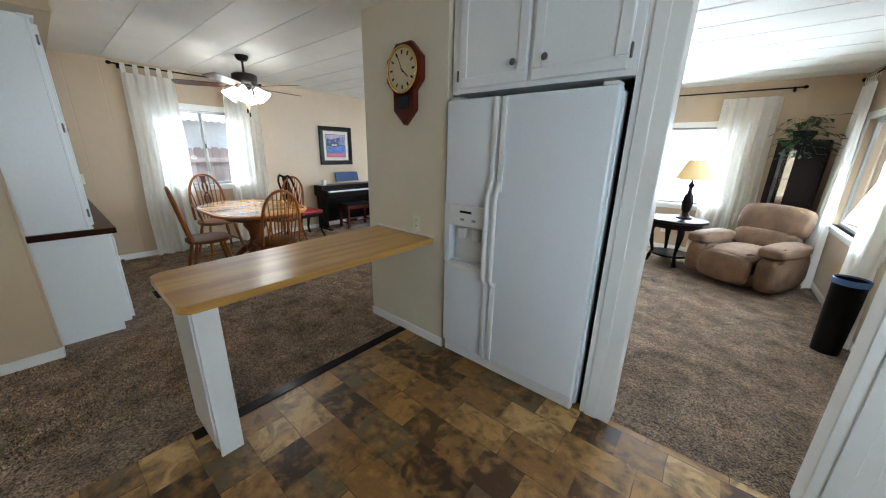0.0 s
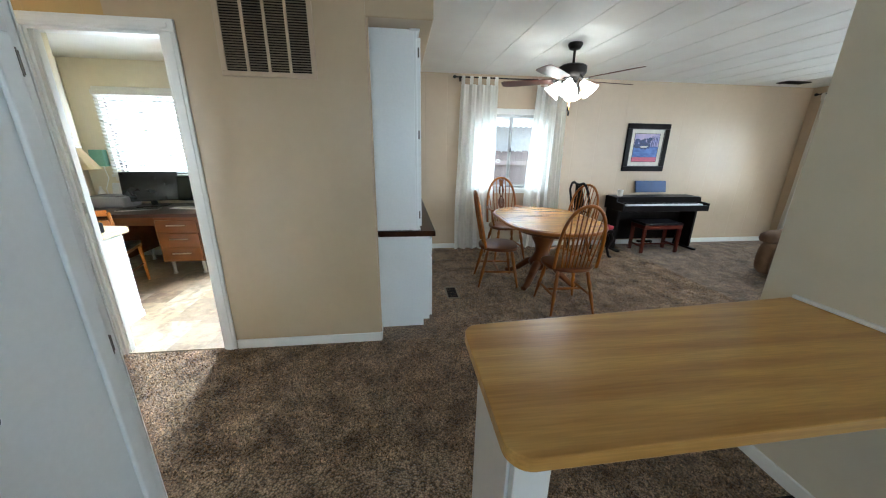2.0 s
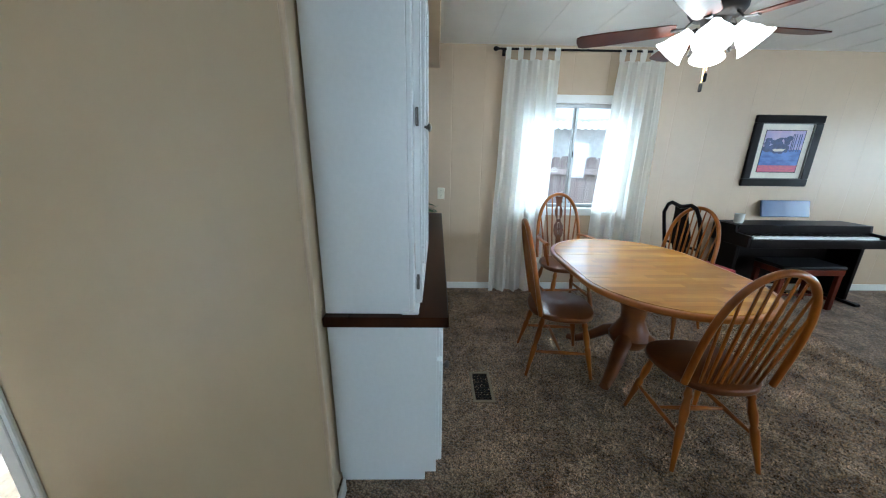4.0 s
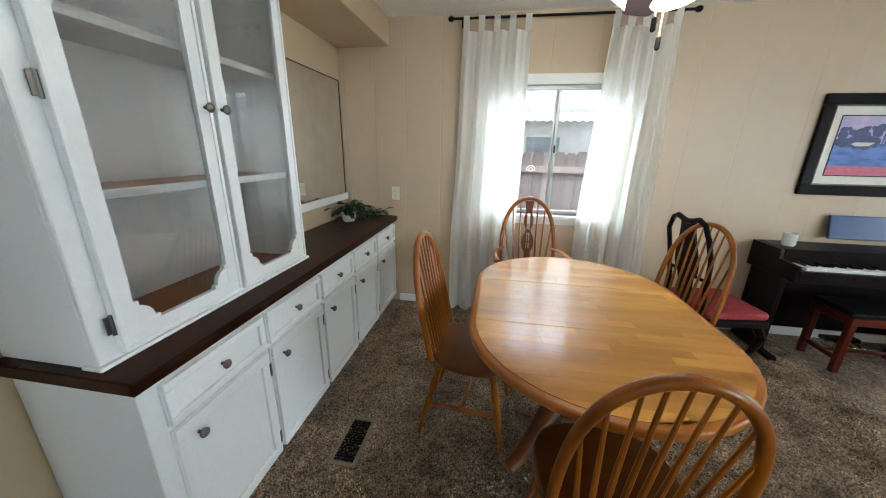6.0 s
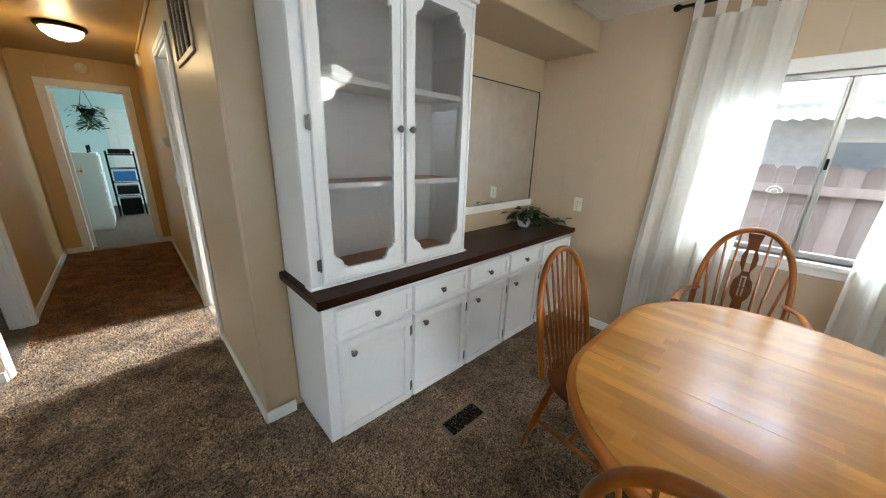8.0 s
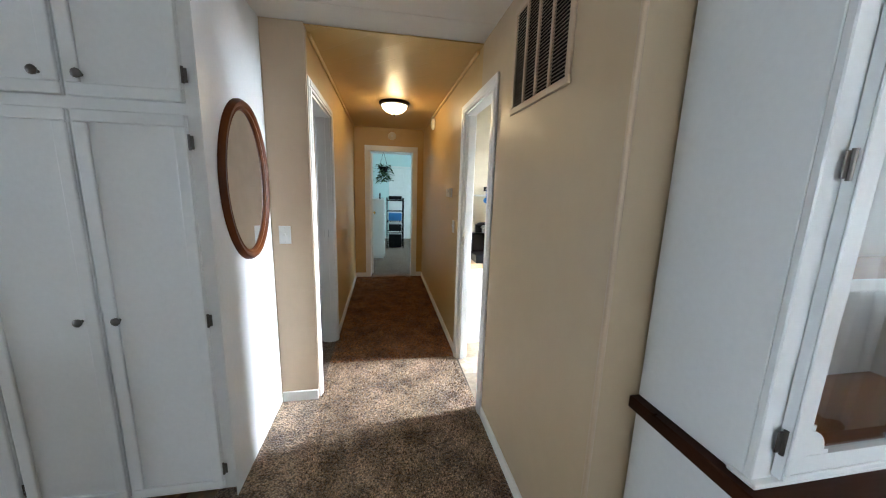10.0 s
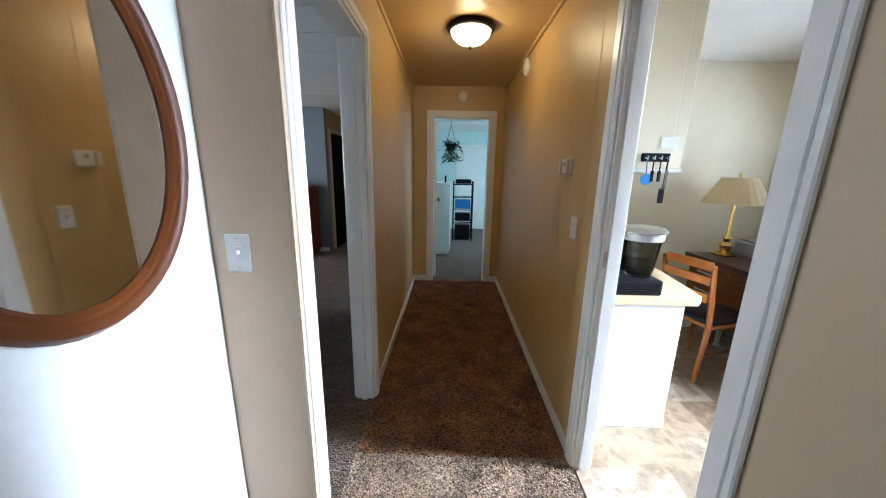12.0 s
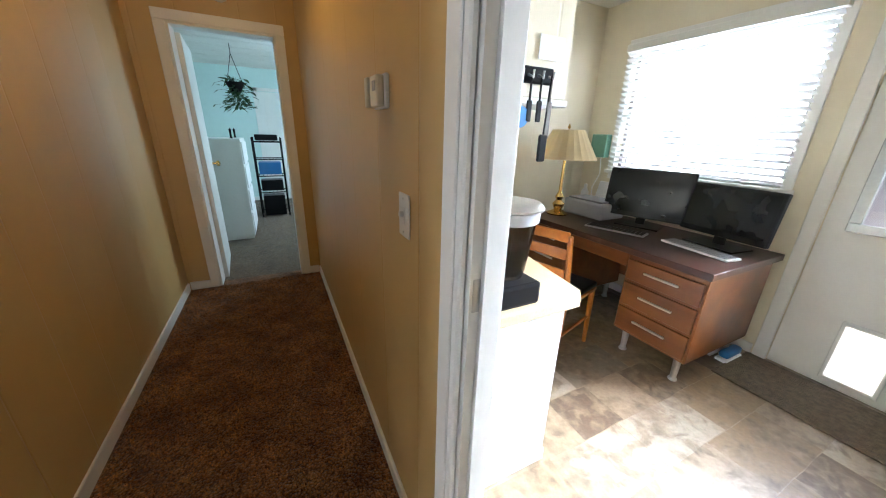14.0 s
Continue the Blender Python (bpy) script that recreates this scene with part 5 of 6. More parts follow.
        Geo().tube([p, (p + q) / 2, q], [0.008, 0.014, 0.008], 8).done("stretcher", OAK, t, smooth=True)
    Geo().tube([mids[0], (mids[0] + mids[1]) / 2, mids[1]], [0.008, 0.014, 0.008], 8).done("stretcher", OAK, t, smooth=True)
    return t


WL = "honey oak bow-back windsor chair with spindles at the dining table"
c1 = windsor(pose(-1.125, 1.26, 0, 0, 0, 84), WL)
copy_thing(c1, pose(-0.455, 1.745, 0, 0, 0, 178))
copy_thing(c1, pose(-1.66, 2.41, 0, 0, 0, -62))
windsor(pose(-1.99, 1.625, 0, 0, 0, 4) @ Matrix.Scale(1.05, 4), "oak windsor armchair with a pierced wheel splat before the window", True, True)

# ---- black side chair with a red seat ----
t = thing("side_chair", pose(-1.99, 2.90, 0, 0, 0, 98), "black lacquered side chair with a red padded seat", "chair")
Geo().box(-0.21, 0.21, -0.225, 0.225, 0.36, 0.41, 0.012, 2).done("seat_frame", EBONY, t)
Geo().box(-0.20, 0.21, -0.215, 0.215, 0.41, 0.465, 0.022, 3).done("seat_pad", RED, t, "red upholstered seat", True)
for s in (-1, 1):
    Geo().tube([(-0.20, s * 0.17, 0.40), (-0.22, s * 0.18, 0.60), (-0.25, s * 0.20, 0.80), (-0.29, s * 0.19, 0.94), (-0.30, s * 0.15, 1.02)], [0.018, 0.016, 0.016, 0.016, 0.015], 8).done("back_post", EBONY, t, smooth=True)
    Geo().tube([(0.17, s * 0.18, 0.37), (0.21, s * 0.20, 0.28), (0.17, s * 0.18, 0.12), (0.20, s * 0.20, 0.02), (0.22, s * 0.21, 0.001)], [0.032, 0.03, 0.018, 0.02, 0.026], 8).done("front_leg", EBONY, t, smooth=True)
    Geo().tube([(-0.19, s * 0.17, 0.38), (-0.22, s * 0.18, 0.15), (-0.27, s * 0.19, 0.001)], [0.02, 0.017, 0.016], 8).done("back_leg", EBONY, t, smooth=True)
Geo().tube([(-0.30, -0.15, 1.02), (-0.305, -0.10, 1.045), (-0.305, -0.05, 1.03), (-0.305, 0, 1.02), (-0.305, 0.05, 1.03), (-0.305, 0.10, 1.045), (-0.30, 0.15, 1.02)], 0.018, 8).done("crest_rail", EBONY, t, smooth=True)
Geo().tube([(-0.23, -0.185, 0.66), (-0.235, 0.185, 0.66)], 0.012, 8).done("cross_rail", EBONY, t)
g = Geo()
g.sheet(lambda u, v: Vector((-0.205 - 0.10 * v, (u - 0.5) * 2 * (0.045 + 0.055 * math.sin(math.pi * v) ** 2 * (1 if v > 0.4 else 0.5) + 0.02 * v), 0.42 + 0.60 * v)), 4, 18, 0.012)
g.done("splat", EBONY, t, "vase-shaped glossy black splat", True)

# ---- ceiling fan ----
t = thing("ceiling_fan", pose(-0.998, 1.85, TOP), "dark bronze ceiling fan with walnut blades and lit glass shades", "ceiling fan")
Geo().lathe([(0.065, 0), (0.068, -0.015), (0.05, -0.05), (0.02, -0.06), (0.012, -0.062), (0.012, -0.165), (0.03, -0.17), (0.03, -0.18)], 24).done("canopy", BRONZE, t, smooth=True)
Geo().lathe([(0.03, -0.175), (0.105, -0.185), (0.128, -0.20), (0.128, -0.255), (0.11, -0.28), (0.07, -0.295), (0.055, -0.325), (0.06, -0.34), (0.03, -0.355)], 28).done("motor_housing", BRONZE, t, smooth=True)
for k in range(5):
    m = pose(0, 0, -0.317, 0, 0, 25 + 72 * k)
    a = Geo().tube([(0.085, 0, 0.045), (0.13, 0, 0.0), (0.19, 0, -0.006)], [0.018, 0.014, 0.02], 8, m, 0.35).done("blade_arm", BRONZE, t)
    out = [(0.17, -0.045), (0.20, -0.058), (0.52, -0.072), (0.65, -0.068), (0.675, -0.05), (0.68, 0.0), (0.675, 0.05), (0.65, 0.068), (0.52, 0.072), (0.20, 0.058), (0.17, 0.045)]
    Geo().prism(out, -0.003, 0.003, 0.0012, 1, m @ pose(0, 0, 0, 11, 0, 0)).done("blade", BLADE, t, "walnut fan blade")
for k in range(4):
    m = pose(0, 0, -0.33, 0, 0, 55 + 90 * k) @ pose(0.105, 0, -0.01, 0, -42, 0)
    Geo().tube([(-0.09, 0, -0.07), (-0.05, 0, 0.0), (-0.01, 0, 0.03), (0, 0, 0.0)], 0.010, 8, m).done("lamp_arm", BRONZE, t, smooth=True)
    Geo().lathe([(0.026, 0.01), (0.034, -0.02), (0.056, -0.06), (0.064, -0.09), (0.082, -0.118), (0.086, -0.122), (0.066, -0.112), (0.01, -0.10)], 22, m).done("shade", BULB, t, "lit frosted bell glass shade", True)
for x, y, l in ((0.05, -0.03, 0.22), (-0.05, 0.03, 0.25)):
    Geo().tube([(x, y, -0.345), (x, y, -0.345 - l)], 0.0015, 5).done("pull_chain", BRASS, t)
    Geo().lathe([(0.004, 0.02), (0.009, 0.015), (0.009, -0.02), (0.004, -0.025)], 8, pose(x, y, -0.355 - l)).done("pull_knob", BLACKM, t)
lamp("fan_bulb", "POINT", Matrix.Translation((-0.998, 1.85, TOP - 0.50)), 14, (1.0, 0.93, 0.82), radius=0.09)

t = thing("ceiling_register", pose(-2.15, 5.75, TOP - 0.002), "dark ceiling air register", "vent grille")
Geo().box(-0.08, 0.08, -0.19, 0.19, -0.012, 0.0, 0.003).done("frame", BRONZE, t)
for k in range(7):
    Geo().box(-0.06 + 0.018 * k, -0.052 + 0.018 * k, -0.17, 0.17, -0.016, -0.012).done("slat", BLACKM, t)

# ---- picture and piano ----
t = thing("framed_picture", pose(W, 3.89, 1.515, 0, 0, -90), "black framed landscape picture with white mat, in blue and pink", "picture")
fr = Geo()
PW, PH = 0.345, 0.345
for a, b, c, e in ((-PW, PW, -PH, -PH + 0.075), (-PW, PW, PH - 0.075, PH), (-PW, -PW + 0.075, -PH + 0.075, PH - 0.075), (PW - 0.075, PW, -PH + 0.075, PH - 0.075)):
    fr.box(a, b, 0.0, 0.03, c, e, 0.008, 2)
fr.done("frame", EBONY, t)
inner = Geo()
for a, b, c, e in ((-0.272, 0.272, -0.272, -0.262), (-0.272, 0.272, 0.262, 0.272), (-0.272, -0.262, -0.262, 0.262), (0.262, 0.272, -0.262, 0.262)):
    inner.box(a, b, 0.004, 0.024, c, e, 0.002)
inner.done("frame_lip", PEWTER, t, "dull silver inner lip")
Geo().box(-0.262, 0.262, 0.004, 0.008, -0.262, 0.262).done("mat_board", MATBOARD, t, "pale mat board")
Geo().box(-0.207, 0.207, 0.008, 0.009, -0.207, 0.207).done("inner_mat", BLACKM, t)
Geo().box(-0.200, 0.200, 0.009, 0.010, 0.02, 0.200).done("sky_area", mat("painted_dusk_sky", (0.55, 0.40, 0.50), 0.5, (0.26, 0.26, 0.52), 5), t)
Geo().box(-0.200, 0.200, 0.009, 0.010, -0.20, -0.135).done("field_area", mat("painted_pink_field", (0.62, 0.13, 0.16), 0.5, (0.42, 0.09, 0.19), 25, stretch=(1, 1, 6)), t)
Geo().box(-0.200, 0.200, 0.009, 0.0102, -0.135, 0.02).done("lake_area", mat("painted_blue_water", (0.10, 0.19, 0.52), 0.5, (0.03, 0.07, 0.28), 9, stretch=(1, 1, 3)), t)
g = Geo()
random.seed(8)
for k in range(46):
    x, z, r = random.uniform(-0.06, 0.18), random.uniform(0.0, 0.13), random.uniform(0.012, 0.04)
    g.prism([(r * math.cos(q), r * 0.8 * math.sin(q)) for q in (2 * math.pi * n / 9 for n in range(9))], 0.0, 0.0012 + 0.00004 * k, 0, 1, pose(x, 0.0104, z, -90))
for x in (-0.17, -0.15, -0.12, -0.10, -0.085):
    g.box(x - 0.004, x + 0.004, 0.0104, 0.0114, 0.0, 0.17)
g.done("tree_area", mat("painted_dark_trees", (0.03, 0.05, 0.17), 0.5, (0.012, 0.02, 0.07), 30), t)
Geo().prism([(-0.07, -0.012), (0.05, -0.012), (0.07, 0.0), (0.04, 0.014), (-0.04, 0.012)][::-1], 0.0, 0.003, 0, 1, pose(0.03, 0.0106, 0.015, -90)).done("cloud_area", MATBOARD, t)

t = thing("digital_piano", pose(W + 0.03, 4.05, 0), "black upright digital piano with a lit white keyboard", "piano")
Geo().box(0.0, 0.03, -0.615, 0.615, 0.10, 0.62, 0.004).done("back_panel", EBONY, t)
for s in (-1, 1):
    Geo().box(0.0, 0.30, s * 0.64 - 0.02, s * 0.64 + 0.02, 0.03, 0.63, 0.006, 2).done("leg_panel", EBONY, t)
    Geo().box(0.0, 0.42, s * 0.64 - 0.03, s * 0.64 + 0.03, 0.001, 0.03, 0.006).done("foot", EBONY, t)
    Geo().prism([(0.0, 0.62), (0.44, 0.62), (0.44, 0.735), (0.28, 0.745), (0.27, 0.812), (0.0, 0.812)], -0.014, 0.014, 0.003, 1, pose(0, s * 0.685, 0, 90)).done("cheek", EBONY, t)
Geo().box(0.0, 0.28, -0.67, 0.67, 0.70, 0.815, 0.006, 2).box(0.28, 0.44, -0.67, 0.67, 0.62, 0.70, 0.006, 2).box(0.41, 0.44, -0.67, 0.67, 0.695, 0.704, 0.002).done("key_case", EBONY, t)
k0 = Geo().box(0.285, 0.405, -0.0114, 0.0114, 0.70, 0.722, 0.001).done("white_key", PAPER, t)
k1 = Geo().box(0.285, 0.36, -0.006, 0.006, 0.722, 0.734, 0.001).done("black_key", BLACKP, t)
for i in range(52):
    o = k0 if i == 0 else new("white_key", k0.data)
    o.parent, o.location = t, (0, -0.605 + 0.0237 * i, 0)
    if i % 7 not in (1, 4) and i < 51:
        o = k1 if i == 0 else new("black_key", k1.data)
        o.parent, o.location = t, (0, -0.605 + 0.0237 * (i + 0.5), 0)
Geo().box(0.10, 0.12, -0.25, 0.27, 0.815, 0.99, 0.006, 2, pose(-0.02, 0, 0.0, 0, -14, 0) @ pose(0.16, 0, 0.0)).done("music_stand", mat("blue_black_gloss", (0.02, 0.05, 0.15), 0.3, coat=0.1), t, "glossy blue-black music stand")
Geo().box(0.10, 0.16, -0.12, 0.12, 0.07, 0.10, 0.004).done("pedal_bar", EBONY, t)
for y in (-0.06, 0, 0.06):
    Geo().box(0.16, 0.25, y - 0.012, y + 0.012, 0.07, 0.08, 0.003).done("pedal", BRASS, t)
t = thing("piano_bench", pose(-2.09, 4.02, 0) @ Matrix.Diagonal((0.95, 1.06, 0.92, 1)), "dark wooden piano bench with a black padded seat", "bench")
Geo().box(-0.16, 0.16, -0.29, 0.29, 0.40, 0.46, 0.004).done("seat_frame", CHERRY, t)
Geo().box(-0.165, 0.165, -0.295, 0.295, 0.46, 0.50, 0.015, 3).done("seat_pad", BLACKP, t, "black padded seat")
for sx in (-1, 1):
    for sy in (-1, 1):
        Geo().box(sx * 0.135 - 0.02, sx * 0.135 + 0.02, sy * 0.265 - 0.02, sy * 0.265 + 0.02, 0.001, 0.40, 0.003).done("leg", CHERRY, t)
Geo().box(-0.12, 0.12, -0.28, -0.255, 0.10, 0.13, 0.003).box(-0.12, 0.12, 0.255, 0.28, 0.10, 0.13, 0.003).box(-0.012, 0.012, -0.255, 0.255, 0.105, 0.125, 0.003).done("stretcher", CHERRY, t)
t = thing("candle_jar", pose(-2.28, 3.47, 0.816), "white candle in a glass jar on the piano", "candle")
Geo().lathe([(0.036, 0), (0.040, 0.01), (0.042, 0.09), (0.038, 0.09), (0.036, 0.07), (0.003, 0.07)], 20).done("wax", POT, t, smooth=True)

# ---- living room ----
t = thing("recliner", pose(3.74, 5.42, 0, 0, 0, -118) @ Matrix.Diagonal((0.9, 0.9, 0.95, 1)), "tan suede recliner armchair with puffy cushions", "armchair", "recliners")


def cushion(x0, x1, y0, y1, z0, z1, puff, m=None):
    b = bmesh.new()
    bmesh.ops.create_cube(b, size=1)
    bmesh.ops.subdivide_edges(b, edges=b.edges[:], cuts=7, use_grid_fill=True)
    for v in b.verts:
        p = v.co * 2
        k = 1 - 0.10 * (abs(p.x) ** 4 * abs(p.y) ** 4 + abs(p.y) ** 4 * abs(p.z) ** 4 + abs(p.x) ** 4 * abs(p.z) ** 4)
        q = Vector(p) * k
        bul = 1 + puff * (1 - abs(p.x) ** 2) * (1 - abs(p.y) ** 2)
        q.z *= bul
        q += 0.03 * noise.noise_vector(Vector(p) * 1.7 + Vector((x0, y0, z0)))
        v.co = ((x0 + x1) / 2 + q.x * (x1 - x0) / 2, (y0 + y1) / 2 + q.y * (y1 - y0) / 2, (z0 + z1) / 2 + q.z * (z1 - z0) / 2)
    g = Geo()
    g._merge(b, m)
    return g


def fill_recliner(t):
    cushion(-0.42, 0.44, -0.36, 0.36, 0.04, 0.30, 0.05).done("base", TANSUEDE, t, smooth=True)
    cushion(-0.30, 0.50, -0.28, 0.28, 0.26, 0.47, 0.18).done("seat_cushion", TANSUEDE, t, smooth=True)
    cushion(0.42, 0.54, -0.28, 0.28, 0.10, 0.42, 0.1).done("foot_panel", TANSUEDE, t, smooth=True)
    tilt = pose(-0.30, 0, 0.38, 0, -16, 0)
    cushion(-0.14, 0.12, -0.37, 0.37, 0.24, 0.60, 0.12, tilt).done("back_cushion", TANSUEDE, t, smooth=True)
    cushion(-0.12, 0.14, -0.34, 0.34, 0.02, 0.28, 0.12, tilt).done("lumbar_cushion", TANSUEDE, t, smooth=True)
    for s in (-1, 1):
        cushion(-0.36, 0.46, s * 0.40 - 0.11, s * 0.40 + 0.11, 0.05, 0.50, 0.05).done("arm", TANSUEDE, t, smooth=True)
        cushion(-0.28, 0.48, s * 0.40 - 0.125, s * 0.40 + 0.125, 0.46, 0.60, 0.3).done("arm_pad", TANSUEDE, t, smooth=True)


fill_recliner(t)
copy_thing(t, pose(-0.62, 4.95, 0, 0, 0, -80))

t = thing("side_table", pose(2.96, 5.72, 0), "round dark cherry side table on cabriole legs", "side table")
Geo().lathe([(0.34, 0.60), (0.36, 0.61), (0.36, 0.63), (0.345, 0.64), (0.003, 0.64)], 40).done("tabletop", EBONY, t, smooth=True)
Geo().lathe([(0.30, 0.52), (0.30, 0.60)], 32).done("apron", EBONY, t, smooth=True)
for k in range(4):
    m = pose(0, 0, 0, 0, 0, 20 + 90 * k)
    Geo().tube([(0.25, 0, 0.55), (0.29, 0, 0.46), (0.25, 0, 0.28), (0.22, 0, 0.16), (0.26, 0, 0.05), (0.29, 0, 0.001)], [0.04, 0.042, 0.026, 0.02, 0.026, 0.034], 10, m).done("leg", EBONY, t, smooth=True)
Geo().lathe([(0.24, 0.12), (0.25, 0.13), (0.24, 0.145), (0.003, 0.145)], 28).done("low_shelf", EBONY, t)
t = thing("table_lamp", pose(3.03, 5.76, 0.641), "dark urn table lamp with a cream bell shade", "table lamp")
Geo().lathe([(0.09, 0), (0.095, 0.02), (0.06, 0.04), (0.035, 0.08), (0.055, 0.13), (0.066, 0.22), (0.055, 0.31), (0.026, 0.36), (0.022, 0.41), (0.045, 0.45), (0.014, 0.49), (0.008, 0.66)], 20).done("base", EBONY, t, smooth=True)
b = bmesh.new()
bmesh.ops.create_cone(b, cap_ends=False, segments=28, radius1=0.205, radius2=0.085, depth=0.25)
for v in b.verts:
    v.co.z += 0.655
bmesh.ops.solidify(b, geom=b.faces[:], thickness=0.003)
g = Geo()
g._merge(b)
g.done("shade", SHADE, t, "cream fabric shade", True)
t = thing("curio_cabinet", pose(4.02, 6.26, 0, 0, 0, 168) @ Matrix.Diagonal((0.75, 0.8, 1, 1)), "tall dark corner curio cabinet with a glass door", "cabinet")
Geo().box(-0.30, 0.30, -0.22, -0.20, 0.001, 1.62).box(-0.30, -0.28, -0.20, 0.18, 0.001, 1.62).box(0.28, 0.30, -0.20, 0.18, 0.001, 1.62).box(-0.30, 0.30, -0.22, 0.20, 1.62, 1.68, 0.008).box(-0.30, 0.30, -0.22, 0.20, 0.001, 0.12, 0.004).done("body", EBONY, t)
fr = Geo()
for a, b2, c, e in ((-0.28, 0.28, 0.12, 0.17), (-0.28, 0.28, 1.57, 1.62), (-0.28, 0.04, 0.17, 1.57), (0.22, 0.28, 0.17, 1.57)):
    fr.box(a, b2, 0.18, 0.20, c, e, 0.003)
fr.done("door_frame", EBONY, t)
Geo().box(0.04, 0.22, 0.186, 0.190, 0.17, 1.57).done("glass_pane", GLASS, t).visible_shadow = False
Geo().box(-0.27, 0.27, -0.198, -0.194, 0.13, 1.61).done("back_mirror", MIRROR, t)
for z in (0.5, 0.85, 1.2):
    Geo().box(-0.27, 0.27, -0.19, 0.16, z, z + 0.008).done("shelf", GLASS, t)
random.seed(3)
plant("leafy_plant", pose(3.98, 6.18, 1.685), "dark leafy trailing plant on top of the curio cabinet",
      lambda t: Geo().lathe([(0.08, 0), (0.11, 0.1), (0.10, 0.1), (0.003, 0.09)], 16).done("pot", BLACKM, t),
      [(random.gauss(0, 0.12), random.gauss(-0.05, 0.10), random.uniform(-0.22, 0.26)) for _ in range(130)], 0.095)
t = thing("waste_basket", pose(4.23, 3.9, 0) @ Matrix.Diagonal((0.8, 0.8, 1, 1)), "dark cylindrical basket with a blue lining", "basket")
Geo().lathe([(0.10, 0.001), (0.11, 0.30), (0.118, 0.60), (0.122, 0.605), (0.115, 0.60), (0.09, 0.02)], 28).done("body", BLACKM, t, smooth=True)
Geo().lathe([(0.124, 0.57), (0.126, 0.61), (0.118, 0.615), (0.112, 0.54), (0.03, 0.51)], 28).done("lining", BLUEC, t, "blue lining folded over the rim")
outlet("wall_outlet", pose(2.75, 6.53, 0.33, 0, 0, 180), "white wall outlet low on the living room wall", PLASTIC)

# ---- hall lamp ----
t = thing("hall_lamp", pose(0.52, -3.06, TOP - 0.012), "flush ceiling lamp with a warm lit glass bowl", "ceiling lamp")
Geo().lathe([(0.165, 0), (0.17, -0.012), (0.16, -0.03), (0.145, -0.035)], 32).done("rim", BRONZE, t, "dark bronze rim", True)
Geo().lathe([(0.143, -0.032), (0.13, -0.065), (0.09, -0.10), (0.04, -0.118), (0.003, -0.12)], 32).done("bowl", HALLGLOW, t, "lit frosted glass bowl", True).visible_shadow = False
Geo().lathe([(0.004, -0.118), (0.012, -0.125), (0.012, -0.138), (0.004, -0.147)], 10).done("finial", BRONZE, t)

# ---- office ----
t = thing("office_counter", pose(-0.076, -2.12, 0), "white base cabinet with a pale laminate top", "cabinet")
Geo().box(-0.54, 0.0, -1.0, 0.0, 0.006, 0.76, 0.003).done("body", WHITE, t)
Geo().box(-0.54, 0.0, 0.0, 0.012, 0.008, 0.07, 0.003).done("baseboard", TRIM, t)
Geo().prism([(0.0, 0.02), (-0.59, 0.02), (-0.64, -0.03), (-0.72, -0.5), (-0.72, -1.0), (0.0, -1.0)], 0.762, 0.80, 0.003).done("countertop", LAMIN_O, t)
SMOKY = glass("smoky_plastic", (0.35, 0.33, 0.30), 0.1)
t = thing("coffee_maker", pose(-0.36, -2.275, 0.801), "black coffee maker with a smoky jar and a silver collar", "coffee maker")
Geo().box(-0.13, 0.135, -0.145, 0.145, 0.0, 0.085, 0.012, 2).done("base", BLACKP, t)
Geo().box(-0.10, 0.13, -0.13, -0.03, 0.085, 0.27, 0.02, 3).done("column", BLACKP, t, smooth=True)
Geo().lathe([(0.062, 0.087), (0.070, 0.11), (0.092, 0.285), (0.088, 0.285), (0.066, 0.115), (0.003, 0.10)], 28, pose(-0.045, 0.04, 0)).done("jar", SMOKY, t, "smoky plastic jar", True)
Geo().lathe([(0.058, 0.10), (0.066, 0.12), (0.076, 0.20), (0.003, 0.20)], 24, pose(-0.045, 0.04, 0)).done("filling", BLACKP, t, "dark filling of the jar", True)
Geo().lathe([(0.094, 0.285), (0.10, 0.29), (0.102, 0.325), (0.096, 0.33)], 28, pose(-0.045, 0.04, 0)).done("collar", GREYP, t, "grey collar", True)
Geo().lathe([(0.112, 0.33), (0.114, 0.336), (0.10, 0.352), (0.07, 0.358), (0.003, 0.36)], 28, pose(-0.045, 0.04, 0)).done("lid", STEEL, t, "silver lid", True)
t = thing("steel_tumbler", pose(-0.62, -2.66, 0.801) @ Matrix.Diagonal((1, 1, 0.8, 1)), "tall steel tumbler behind the coffee maker", "tumbler")
Geo().lathe([(0.036, 0), (0.040, 0.01), (0.050, 0.335), (0.053, 0.34), (0.048, 0.338), (0.038, 0.03), (0.003, 0.025)], 24).done("body", STEEL, t, smooth=True)
t = thing("black_pot", pose(-0.52, -2.88, 0.801) @ Matrix.Diagonal((1, 1, 0.85, 1)), "round black pot on the office counter", "pot")
Geo().lathe([(0.08, 0), (0.09, 0.02), (0.10, 0.33), (0.105, 0.345), (0.06, 0.375), (0.003, 0.38)], 24).done("body", BLACKP, t, smooth=True)
t = thing("office_wall_cabinet", pose(-0.076, -2.10, 0), "cream wall cabinet above the office counter", "cabinet")
Geo().box(-0.375, 0.0, -1.0, 0.0, 1.455, TOP - 0.01, 0.003).done("body", CREAM, t)
Geo().box(-0.38, 0.0, -1.0, 0.006, 1.438, 1.4545, 0.002).done("bottom_board", TRIM, t, "white bottom board")
Geo().box(-0.379, -0.3755, -0.98, -0.5, 1.47, TOP - 0.03).done("door", CREAM, t)
Geo().box(-0.379, -0.3755, -0.49, -0.02, 1.47, TOP - 0.03).done("door", CREAM, t)
